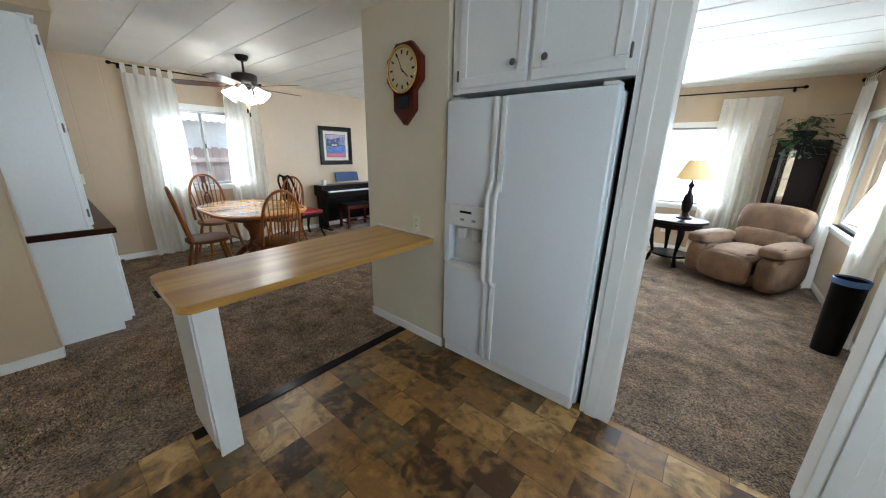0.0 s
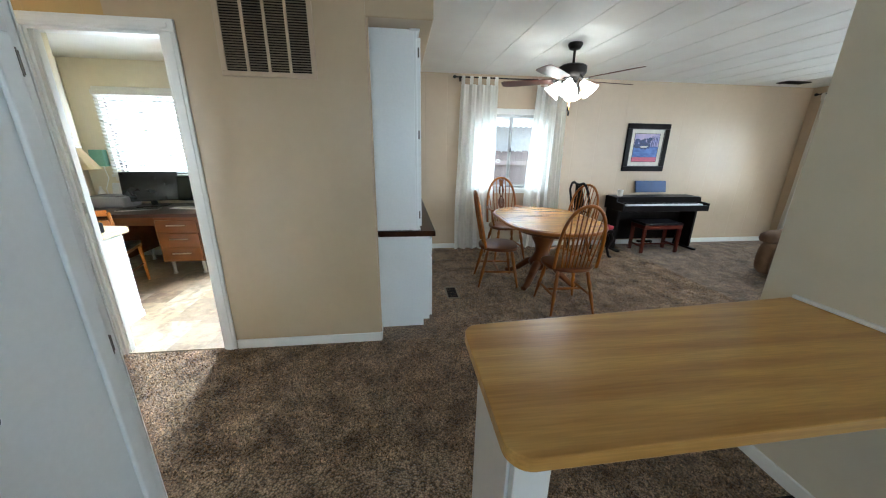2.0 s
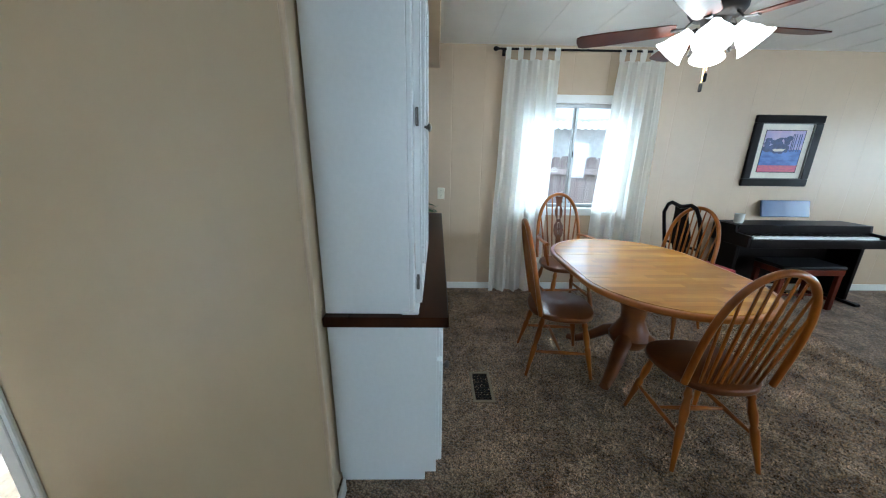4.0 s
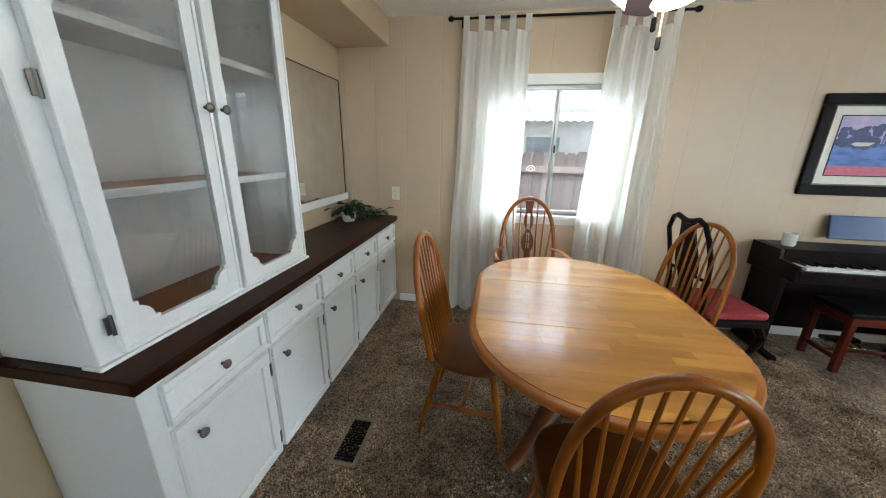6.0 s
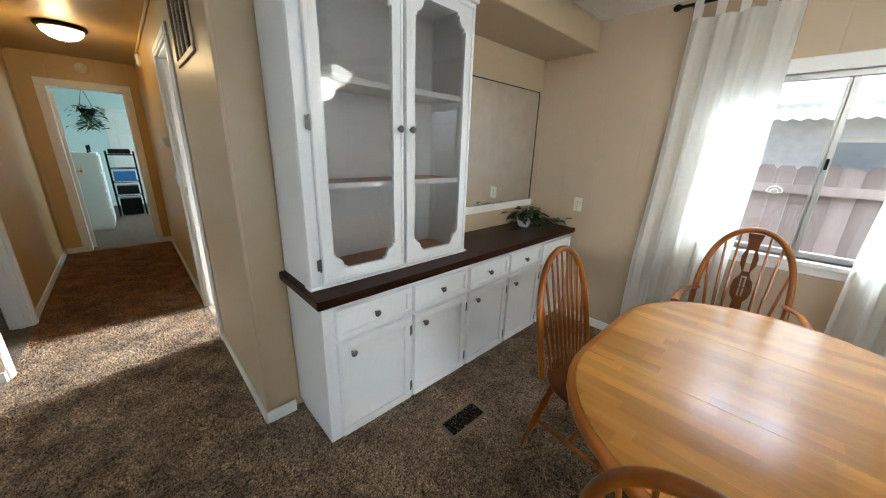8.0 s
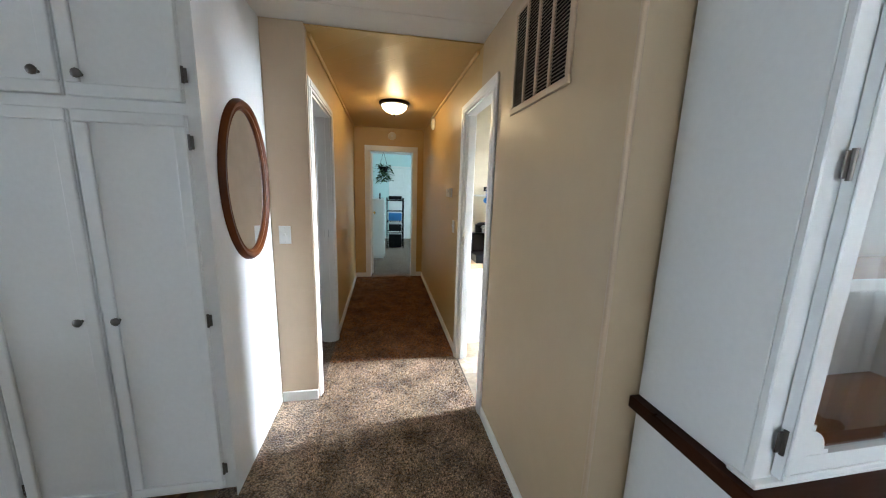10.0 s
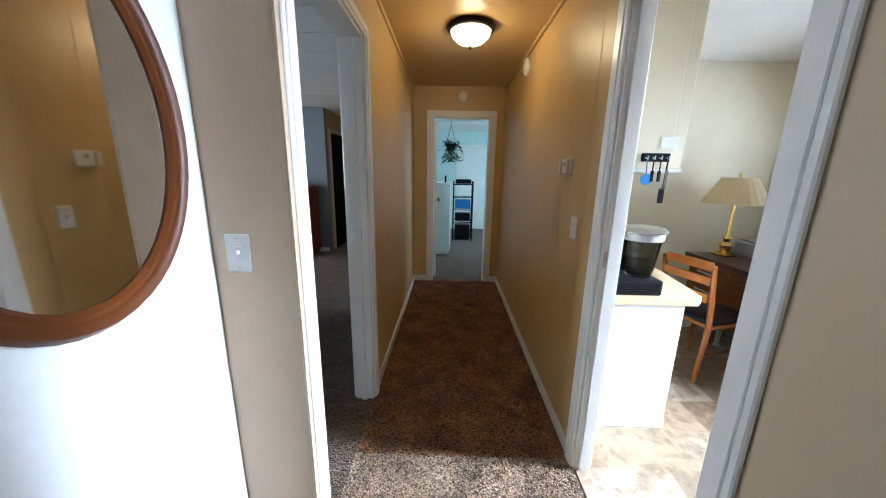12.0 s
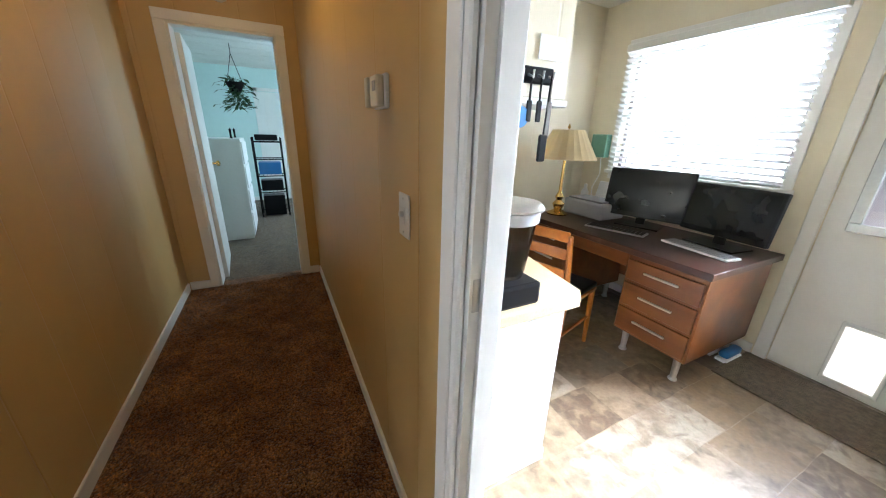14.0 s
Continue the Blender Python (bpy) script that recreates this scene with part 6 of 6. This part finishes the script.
tagged(Geo().box(-0.420, -0.338, -2.097, -2.0955, 1.545, 1.60).done("paper_note", PAPER), "small white paper note pinned to the cabinet", "note")
t = thing("key_rack", pose(-0.32, -2.10, 1.505), "black key rack with hanging keys", "key rack")
Geo().box(-0.065, 0.065, 0.0, 0.016, -0.018, 0.02, 0.003).done("rail", BLACKM, t)
for k, x in enumerate((-0.048, -0.014, 0.018, 0.05)):
    Geo().tube([(x, 0.016, 0), (x, 0.035, -0.008), (x, 0.036, 0.008)], 0.003, 6).done("hook", STEEL, t)
    if k != 3:
        g = Geo().tube([(x, 0.03, -0.005), (x, 0.03, -0.06 - 0.03 * (k == 0))], 0.003, 6).box(x - 0.008, x + 0.008, 0.027, 0.033, -0.11 - 0.04 * (k == 0), -0.06, 0.002)
        g.done("key", BLACKM if k else PEWTER, t)
Geo().lathe([(0.026, 0), (0.026, 0.004), (0.003, 0.004)], 20, pose(0.044, 0.028, -0.10, -90)).tube([(0.05, 0.03, -0.0), (0.045, 0.03, -0.078)], 0.003, 5).done("blue_tag", BLUEPL, t, "round blue key tag")
Geo().box(-0.052, -0.024, 0.026, 0.036, -0.21, -0.14, 0.004).tube([(-0.046, 0.03, -0.0), (-0.04, 0.03, -0.14)], 0.003, 5).done("key_fob", BLACKP, t, "black car key fob")

t = thing("desk", pose(-1.92, -2.80, 0), "walnut double-pedestal office desk with a dark top", "desk")
Geo().box(-0.44, 0.34, -0.715, 0.715, 0.70, 0.74, 0.003).done("desktop", DESKT, t)
for y0, y1 in ((0.24, 0.69), (-0.69, -0.24)):
    p = Geo().box(-0.40, 0.29, y0, y1, 0.17, 0.70, 0.003).done("pedestal", DESKW, t)
    for z0, z1 in ((0.19, 0.34), (0.36, 0.51), (0.53, 0.66)):
        d = Geo().box(0.29, 0.305, y0 + 0.012, y1 - 0.012, z0, z1, 0.003).done("drawer", DESKW, p)
    for z in (0.265, 0.435, 0.595):
        Geo().box(0.305, 0.318, (y0 + y1) / 2 - 0.10, (y0 + y1) / 2 + 0.10, z, z + 0.014, 0.004, 2).done("handle", STEEL, p, "satin steel bar handle")
    for x in (-0.34, 0.23):
        for y in (y0 + 0.06, y1 - 0.06):
            Geo().tube([(x, y, 0.17), (x, y, 0.007)], [0.022, 0.016], 10).lathe([(0.024, 0.007), (0.026, 0.012), (0.02, 0.022)], 12, pose(x, y, 0)).done("foot", STEEL, t, "steel foot")
Geo().box(0.27, 0.29, -0.24, 0.24, 0.60, 0.70, 0.003).done("kneehole_apron", DESKW, t)
Geo().box(-0.40, -0.385, -0.24, 0.24, 0.25, 0.70).done("kneehole_panel", DESKW, t)


def monitor(name, m, w, h, label, screen):
    t = thing(name, m, label, "monitor")
    Geo().box(-w / 2, w / 2, -0.02, 0.02, 0.06, 0.06 + h, 0.008, 2, pose(0, 0, 0, 8)).done("housing", BLACKP, t)
    Geo().box(-w / 2 + 0.018, w / 2 - 0.018, 0.0205, 0.022, 0.06 + 0.035, 0.06 + h - 0.018, 0, 1, pose(0, 0, 0, 8)).done("screen", screen, t, "dark glossy screen")
    Geo().box(-0.03, 0.03, -0.03, -0.01, 0.01, 0.14).box(-0.15, 0.15, -0.10, 0.10, 0, 0.012, 0.004).done("stand", BLACKP, t)
    return t


monitor("computer_monitor", pose(-2.14, -2.86, 0.741, 0, 0, -72), 0.56, 0.355, "black all-in-one computer with a glossy screen", SCREEN)
monitor("computer_monitor", pose(-2.14, -2.345, 0.741, 0, 0, -98), 0.50, 0.31, "black flat computer monitor on the desk", SCREEN)


def keyboard(m, label, body, keys):
    t = thing("keyboard", m, label, "keyboard")
    Geo().box(-0.20, 0.20, -0.06, 0.06, 0, 0.012, 0.004).done("body", body, t)
    key = Geo().box(-0.0115, 0.0115, -0.0085, 0.0085, 0.012, 0.016, 0.001).done("key", keys, t)
    first = True
    for r in range(5):
        for c in range(14):
            k = key if first else new("key", key.data)
            first = False
            k.parent, k.location = t, (-0.176 + 0.027 * c, -0.044 + 0.022 * r, 0)


keyboard(pose(-1.85, -2.84, 0.741, 0, 0, -72), "flat silver keyboard with dark keys", STEEL, BLACKP)
keyboard(pose(-1.93, -2.34, 0.741, 0, 0, -98), "flat white keyboard on the desk", PAPER, GREYP)
t = thing("printer", pose(-2.10, -3.26, 0.741, 0, 0, -90), "small grey inkjet printer with a paper tray", "printer")
Geo().box(-0.20, 0.20, -0.14, 0.14, 0, 0.13, 0.02, 3).done("body", GREYP, t)
Geo().box(-0.17, 0.17, -0.10, 0.12, 0.13, 0.145, 0.006, 2).done("lid", mat("dark_grey_plastic", (0.16, 0.16, 0.17), 0.4), t)
Geo().box(-0.14, 0.14, -0.17, -0.15, 0.05, 0.26, 0.004, 1, pose(0, 0, 0.05, 14)).done("paper_tray", PAPER, t, "white paper in the tray")
t = thing("desk_lamp", pose(-1.84, -3.40, 0.741), "brass table lamp with a pleated cream shade", "table lamp")
Geo().lathe([(0.085, 0), (0.09, 0.01), (0.06, 0.025), (0.03, 0.04), (0.045, 0.07), (0.05, 0.09), (0.025, 0.12), (0.035, 0.15), (0.014, 0.19), (0.01, 0.46)], 24).done("base", BRASS, t, smooth=True)
b = bmesh.new()
bmesh.ops.create_cone(b, cap_ends=False, segments=48, radius1=0.24, radius2=0.12, depth=0.22)
for i, v in enumerate(b.verts):
    v.co.x *= 1 + 0.015 * (i % 4 < 2)
    v.co.y *= 1 + 0.015 * (i % 4 < 2)
    v.co.z += 0.57
bmesh.ops.solidify(b, geom=b.faces[:], thickness=0.003)
g = Geo()
g._merge(b)
g.done("shade", SHADE, t, "pleated cream shade")
Geo().tube([(0, 0, 0.46), (0, 0, 0.69)], 0.004, 6).lathe([(0.008, 0.69), (0.012, 0.70), (0.003, 0.725)], 10).done("harp", BRASS, t)
t = thing("wall_box", pose(W, -3.56, 1.20, 0, 0, -90), "green enamel wall box with cables", "junction box")
Geo().box(-0.08, 0.08, 0, 0.07, 0, 0.20, 0.006, 2).done("body", GREENM, t)
Geo().tube([(-0.02, 0.03, 0), (-0.04, 0.03, -0.15), (0.02, 0.03, -0.28), (0.0, 0.04, -0.44)], 0.005, 6).done("cable", PAPER, t)
t = thing("spray_bottle", pose(-2.28, -3.52, 0.741), "white plastic bottle on the desk", "bottle")
Geo().lathe([(0.03, 0), (0.034, 0.01), (0.034, 0.15), (0.014, 0.19), (0.014, 0.22), (0.003, 0.225)], 16).done("body", PLASTIC, t, smooth=True)

t = thing("desk_chair", pose(-1.28, -2.80, 0.006, 0, 0, 196), "light oak chair with a black padded seat", "chair")
Geo().box(-0.20, 0.20, -0.20, 0.20, 0.40, 0.425, 0.004).done("seat_frame", OAK_X, t)
Geo().box(-0.20, 0.20, -0.20, 0.20, 0.425, 0.465, 0.014, 3).done("seat_pad", BLACKP, t, "black padded seat", True)
for sy in (-1, 1):
    Geo().tube([(0.18, sy * 0.18, 0.40), (0.19, sy * 0.185, 0.0)], [0.02, 0.014], 8).done("leg", OAK, t)
    Geo().tube([(-0.23, sy * 0.18, 0.0), (-0.19, sy * 0.18, 0.42), (-0.25, sy * 0.18, 0.85)], [0.015, 0.02, 0.015], 8).done("back_leg", OAK, t)
    Geo().tube([(0.19, sy * 0.18, 0.2), (-0.20, sy * 0.18, 0.2)], 0.01, 8).done("stretcher", OAK, t)
for z in (0.62, 0.74, 0.84):
    Geo().box(-0.25, -0.235, -0.17, 0.17, z - 0.03, z + 0.03, 0.004).done("back_slat", OAK_X, t)

# blinds
t = thing("window_blind", pose(W + 0.03, -2.825, 1.10, 0, 0, -90), "white horizontal blinds lowered over the office window", "blinds")
Geo().box(-0.61, 0.61, -0.01, 0.05, 0.93, 0.985, 0.004).done("head_rail", TRIM, t)
for half, (xa, xb) in enumerate(((-0.60, -0.006), (0.006, 0.60))):
    s0 = Geo().box(xa, xb, -0.024, 0.024, -0.0012, 0.0012, 0, 1, pose(0, 0, 0, 24)).done("slat", BLIND, t)
    for k in range(22):
        s = s0 if k == 0 else new("slat", s0.data)
        s.parent, s.location = t, (0, 0.022, 0.03 + 0.042 * k)
# back door
t = thing("back_door", pose(W - 0.02, -1.61, 0), "white back door with a window and a pet flap", "door", "", "structure")
dg = Geo()
wall_along_x(dg, -0.41, 0.41, -0.045, 0.0, 2.05, [(-0.28, 0.28, 0.95, 1.95)])
d = dg.done("door_leaf", TRIM, t)
t.matrix_world = pose(W - 0.02, -1.61, 0.004, 0, 0, -90)
fr = Geo()
for a, b2, c, e in ((-0.32, 0.32, 0.91, 0.96), (-0.32, 0.32, 1.94, 1.99), (-0.32, -0.27, 0.96, 1.94), (0.27, 0.32, 0.96, 1.94)):
    fr.box(a, b2, 0.0, 0.014, c, e, 0.004)
fr.box(-0.27, 0.27, 0.0, 0.010, 1.43, 1.46, 0.003)
fr.done("window_frame", ALU, t, "grey window frame")
Geo().box(-0.28, 0.28, -0.03, -0.026, 0.95, 1.95).done("pane", GLASS, t).visible_shadow = False
Geo().box(-0.05, 0.18, 0.0, 0.012, 0.04, 0.42, 0.004).done("pet_flap_frame", PLASTIC, t)
# emission on the flap stands in for sunlight coming through it
Geo().box(-0.03, 0.16, 0.012, 0.015, 0.065, 0.395).done("pet_flap", glow("flap_sun_glow", (1.0, 0.93, 0.8), 1.2), t, "pale pet flap, given a glow for the sun behind it")
t = thing("door_frame_back", pose(W, -1.61, 0, 0, 0, -90), "white casing of the back door", "door frame", "", "structure")
for a, b2 in ((-0.48, -0.41), (0.41, 0.48)):
    Geo().box(a, b2, 0.0, 0.018, 0.008, 2.06, 0.004).done("casing", TRIM, t)
Geo().box(-0.48, 0.48, 0.0, 0.018, 2.06, 2.13, 0.004).done("head_casing", TRIM, t)
tagged(Geo().box(-2.44, -1.99, -2.11, -1.15, 0.007, 0.018, 0.004).done("door_mat", MAT_M), "brown woven door mat at the back door", "door mat")
t = thing("power_strip", pose(-2.30, -2.55, 0.007, 0, 0, 70), "black power strip with cables under the desk", "power strip")
Geo().box(-0.15, 0.15, -0.025, 0.025, 0, 0.035, 0.005).done("body", BLACKP, t)
Geo().tube([(0.15, 0, 0.02), (0.25, 0.08, 0.01), (0.10, 0.15, 0.012), (0.0, 0.10, 0.15)], 0.006, 6).done("cable", BLACKM, t)
t = thing("blue_shoes", pose(-2.25, -2.23, 0.007), "blue and white shoes beside the desk", "shoes")
for k in range(2):
    Geo().box(-0.10, 0.10, -0.03 + 0.09 * k, 0.04 + 0.09 * k, 0.0, 0.02, 0.008, 2).done("sole", PAPER, t)
    Geo().box(-0.10, 0.08, -0.025 + 0.09 * k, 0.035 + 0.09 * k, 0.02, 0.07, 0.018, 3).done("upper", BLUEPL, t, smooth=True)

# ---- bedroom ----
t = thing("bed", pose(3.2, -2.76, 0), "bed with a pale blue quilt hanging over its foot", "bed")
Geo().box(-0.88, 1.0, -0.64, 0.66, 0.001, 0.40, 0.01).done("bed_base", BLACKM, t)
def quilt(u, v):
    x = -1.04 + 2.05 * u
    y = -0.80 + 1.60 * v
    top = 0.77 + 0.02 * math.sin(9 * x) * math.sin(8 * y)
    ex = max(0.0, -0.88 - x) / 0.16
    ey = max(0.0, -0.62 - y) / 0.18, max(0.0, y - 0.64) / 0.18
    e = min(1.0, max(ex, *ey))
    drop = 0.56 * (e ** 1.3) + 0.02 * e * math.sin(14 * (x - y))
    top += 0.012 * abs(math.sin(11 * x)) - 0.01
    wave = 0.025 * e * math.sin(26 * (x + y))
    return Vector((x + (wave if ey[0] > 0 or ey[1] > 0 else 0), y + (wave if ex > 0 else 0), top - drop))
Geo().sheet(quilt, 70, 60).done("quilt", BLUEQ, t, "pale blue quilt", True)
t = thing("dresser", pose(3.35, -5.88, 0), "red-brown chest of drawers with brass pulls", "dresser")
Geo().box(-0.44, 0.44, -0.25, 0.22, 0.06, 1.13, 0.004).box(-0.42, 0.42, -0.22, 0.20, 0.001, 0.06).done("body", MAHOG, t)
Geo().box(-0.47, 0.47, -0.27, 0.25, 1.13, 1.165, 0.008, 2).done("dresser_top", MAHOG, t)
for k in range(5):
    z = 0.09 + 0.205 * k
    d = Geo().box(-0.41, 0.41, 0.22, 0.238, z, z + 0.19, 0.005, 2).done("drawer", MAHOG, t)
    for x in (-0.22, 0.22):
        Geo().tube([(x - 0.045, 0.238, z + 0.11), (x - 0.04, 0.26, z + 0.09), (x, 0.265, z + 0.075), (x + 0.04, 0.26, z + 0.09), (x + 0.045, 0.238, z + 0.11)], 0.005, 6).done("pull", PEWTER, d, "dark brass pull")
t = thing("alarm_clock", pose(3.43, -5.83, 1.166), "round silver clock on the dresser", "clock")
Geo().lathe([(0.055, 0), (0.06, 0.01), (0.06, 0.03), (0.05, 0.035), (0.003, 0.035)], 20, pose(0, 0, 0.062, -90)).done("case", STEEL, t)
t = thing("small_box", pose(3.20, -5.83, 1.166), "dark little box on the dresser", "box")
Geo().box(-0.07, 0.07, -0.05, 0.05, 0, 0.08, 0.006).done("body", BLACKM, t)
t = thing("nightstand", pose(4.60, -5.30, 0, 0, 0, 90) @ Matrix.Diagonal((0.76, 1.0, 0.92, 1)), "cream nightstand with dark knobs", "nightstand")
Geo().box(-0.45, 0.45, -0.25, 0.22, 0.05, 0.68, 0.006).box(-0.48, 0.48, -0.27, 0.25, 0.68, 0.71, 0.006).box(-0.43, 0.43, -0.22, 0.2, 0.001, 0.05).done("body", CREAMF, t)
for x in (-0.22, 0.22):
    d = Geo().box(x - 0.20, x + 0.20, 0.22, 0.235, 0.10, 0.64, 0.004).done("door", CREAMF, t)
    Geo().lathe([(0.01, 0), (0.022, 0.02), (0.003, 0.03)], 10, pose(x, 0.235, 0.45, -90)).done("knob", BLACKM, d)
t = thing("reading_lamp", pose(4.68, -5.22, 0.654), "black gooseneck reading lamp", "table lamp")
Geo().lathe([(0.09, 0), (0.09, 0.015), (0.02, 0.03)], 20).tube([(0, 0, 0.02), (0.03, 0, 0.25), (0.0, 0, 0.38), (-0.10, 0, 0.42)], 0.01, 8).done("stem", BLACKP, t)
Geo().box(-0.20, -0.06, -0.03, 0.03, 0.41, 0.44, 0.01, 2).done("lamp_head", BLACKP, t)
t = thing("door_frame_bath", pose(2.75, -6.78, 0), "cream casing of a dark doorway in the bedroom passage", "door frame", "", "structure")
for y0, y1 in ((-0.40, -0.34), (0.34, 0.40)):
    Geo().box(-0.016, 0.0, y0, y1, 0.001, 2.06, 0.003).done("casing", CREAMF, t)
Geo().box(-0.016, 0.0, -0.40, 0.40, 2.06, 2.12, 0.003).done("head_casing", CREAMF, t)
# solid black sheet stands in for the unlit room behind the doorway
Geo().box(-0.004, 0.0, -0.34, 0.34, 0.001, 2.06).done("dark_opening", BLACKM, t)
# ---- end room ----
t = thing("white_cabinet", pose(0.80, -6.45, 0), "white painted cabinet with drawers", "cabinet")
Geo().box(-0.17, 0.25, -0.45, 0.30, 0.04, 1.25, 0.004).box(-0.15, 0.25, -0.43, 0.28, 0.001, 0.04).done("body", WHITE, t)
for k in range(4):
    Geo().box(-0.185, -0.17, -0.42, 0.27, 0.08 + 0.29 * k, 0.34 + 0.29 * k, 0.004).done("drawer", WHITE, t)
for y in (-0.30, 0.22):
    o = thing("candlestick", pose(0.72, -6.45 + y, 1.251), "dark wooden candlestick on the cabinet", "candlestick", "candlesticks")
    Geo().lathe([(0.02, 0), (0.01, 0.02), (0.014, 0.10), (0.003, 0.12)], 10).done("stick", BLACKM, o)
t = thing("shelf_rack", pose(0.36, -7.55, 0), "black wire shelf rack with blue and dark boxes", "rack")
for sx in (-1, 1):
    for sy in (-1, 1):
        Geo().tube([(sx * 0.20, sy * 0.17, 0.001), (sx * 0.20, sy * 0.17, 1.25)], 0.012, 8).done("post", BLACKM, t)
for z in (0.12, 0.40, 0.66, 0.92, 1.18):
    g = Geo().tube([(-0.20, -0.17, z), (0.20, -0.17, z), (0.20, 0.17, z), (-0.20, 0.17, z), (-0.20, -0.17, z)], 0.008, 6)
    for k in range(7):
        g.tube([(-0.17 + 0.057 * k, -0.17, z), (-0.17 + 0.057 * k, 0.17, z)], 0.004, 5)
    g.done("shelf", BLACKM, t)
for k, (z, h, ma, lb) in enumerate(((0.0, 0.34, BLACKP, "black storage box on the rack"), (0.67, 0.20, BLUEPL, "blue storage box on the rack"), (0.41, 0.18, BLACKP, "black storage box on the rack"), (1.19, 0.10, BLACKP, "black flat box on the rack"))):
    tagged(Geo().box(0.20, 0.52, -7.68, -7.42, z + 0.012, z + h, 0.012, 2).done("storage_box", ma), lb, "box", "boxes on the rack")
random.seed(9)
t = plant("hanging_plant", pose(0.64, -7.1, 1.86), "green hanging plant in a basket", lambda t: (Geo().lathe([(0.06, -0.02), (0.11, 0.08), (0.12, 0.10), (0.003, 0.09)], 16).done("basket", BLACKM, t)),
          [(random.gauss(0, 0.075), random.gauss(0, 0.075), random.uniform(-0.24, 0.16)) for _ in range(150)], 0.10)
Geo().tube([(0.09, 0, 0.10), (0, 0, 0.45), (0, 0, TOP - 1.862)], 0.004, 5).tube([(-0.09, 0, 0.10), (0, 0, 0.45)], 0.004, 5).done("hanger", BLACKM, t)
t = thing("panel_door", pose(0.02, -8.98, 0), "white six-panel door in the end room", "door", "", "structure")
Geo().box(-0.40, 0.40, 0.0, 0.035, 0.01, 2.03, 0.003).done("door_leaf", TRIM, t)
for x in (-0.18, 0.18):
    for z0, z1 in ((0.15, 0.80), (0.92, 1.55), (1.66, 1.92)):
        Geo().box(x - 0.13, x + 0.13, 0.035, 0.045, z0, z1, 0.008).done("panel", TRIM, t)
Geo().box(-0.47, -0.40, 0.0, 0.02, 0.001, 2.1, 0.003).box(0.40, 0.47, 0.0, 0.02, 0.001, 2.1, 0.003).box(-0.47, 0.47, 0.0, 0.02, 2.04, 2.1, 0.003).done("casing", TRIM, t)
t = thing("end_door_leaf", pose(0.85, -4.86, 0, 0, 0, -86), "cream door standing open into the end room", "door", "", "structure")
Geo().box(0.0, 0.70, -0.035, 0.0, 0.01, 2.04, 0.002).done("door_leaf", TRIM, t)
Geo().lathe([(0.012, 0), (0.012, 0.03), (0.028, 0.04), (0.028, 0.06), (0.003, 0.07)], 14, pose(0.64, -0.035, 1.02, 90)).done("door_knob", BRASS, t, "brass door knob", True)


# ---- carpet pile ----
def pile(name, x0, x1, y0, y1, per_m2, dark, light, seed, label):
    """Short curled tufts that stand on the carpet, too many to count."""
    rng = np.random.default_rng(seed)
    n = int((x1 - x0) * (y1 - y0) * per_m2)
    px, py = rng.uniform(x0, x1, n), rng.uniform(y0, y1, n)
    a = rng.uniform(0, 2 * np.pi, n)
    lean = rng.uniform(0.001, 0.008, n)
    w, h = rng.uniform(0.0022, 0.0042, n), rng.uniform(0.004, 0.011, n)
    dx, dy = np.cos(a) * w, np.sin(a) * w
    lx, ly = -np.sin(a) * lean, np.cos(a) * lean
    v = np.empty((n, 4, 3))
    v[:, 0] = np.stack((px - dx, py - dy, np.zeros(n)), 1)
    v[:, 1] = np.stack((px + dx, py + dy, np.zeros(n)), 1)
    v[:, 2] = np.stack((px + dx * 0.6 + lx, py + dy * 0.6 + ly, h), 1)
    v[:, 3] = np.stack((px - dx * 0.6 + lx, py - dy * 0.6 + ly, h), 1)
    me = bpy.data.meshes.new(name)
    me.vertices.add(4 * n)
    me.vertices.foreach_set("co", v.reshape(-1))
    me.loops.add(4 * n)
    me.loops.foreach_set("vertex_index", np.arange(4 * n, dtype=np.int32))
    me.polygons.add(n)
    me.polygons.foreach_set("loop_start", np.arange(0, 4 * n, 4, dtype=np.int32))
    me.update(calc_edges=True)
    m = mat(name + "_fibre", light, 0.95, dark, 5.0, 14, spec=0.05, sharp=(0.33, 0.66), fine=0.0)
    t = m.node_tree
    next(q for q in t.nodes if q.type == "TEX_NOISE").inputs["Roughness"].default_value = 0.72
    geo = t.nodes.new("ShaderNodeNewGeometry")
    mr = t.nodes.new("ShaderNodeMapRange")
    mr.inputs[3].default_value, mr.inputs[4].default_value = 0.22, 2.0
    t.links.new(geo.outputs["Random Per Island"], mr.inputs[0])
    t.links.new(mr.outputs[0], next(q for q in t.nodes if q.type == "HUE_SAT").inputs["Value"])
    me.materials.append(m)
    ob = tagged(new(name, me), label, "carpet pile", "", "stuff")
    ob.location.z = -0.001
    return ob


pile("carpet_pile", -2.45, 1.44, 0.46, 3.6, 9500, PILE_D, PILE_L, 1, "brown shaggy carpet tufts of the dining room")
pile("entry_carpet_pile", 0.016, 1.09, -1.88, 0.46, 11000, PILE_D, PILE_L, 2, "brown shaggy carpet tufts before the hallway")
# hall tufts carry the same lamplight tint in their colour
pile("hall_carpet_pile", 0.016, 1.08, -4.67, -1.88, 10000, (0.085, 0.031, 0.010), (0.37, 0.165, 0.058), 3, "brown shaggy hallway tufts, coloured russet for the warm lamplight")
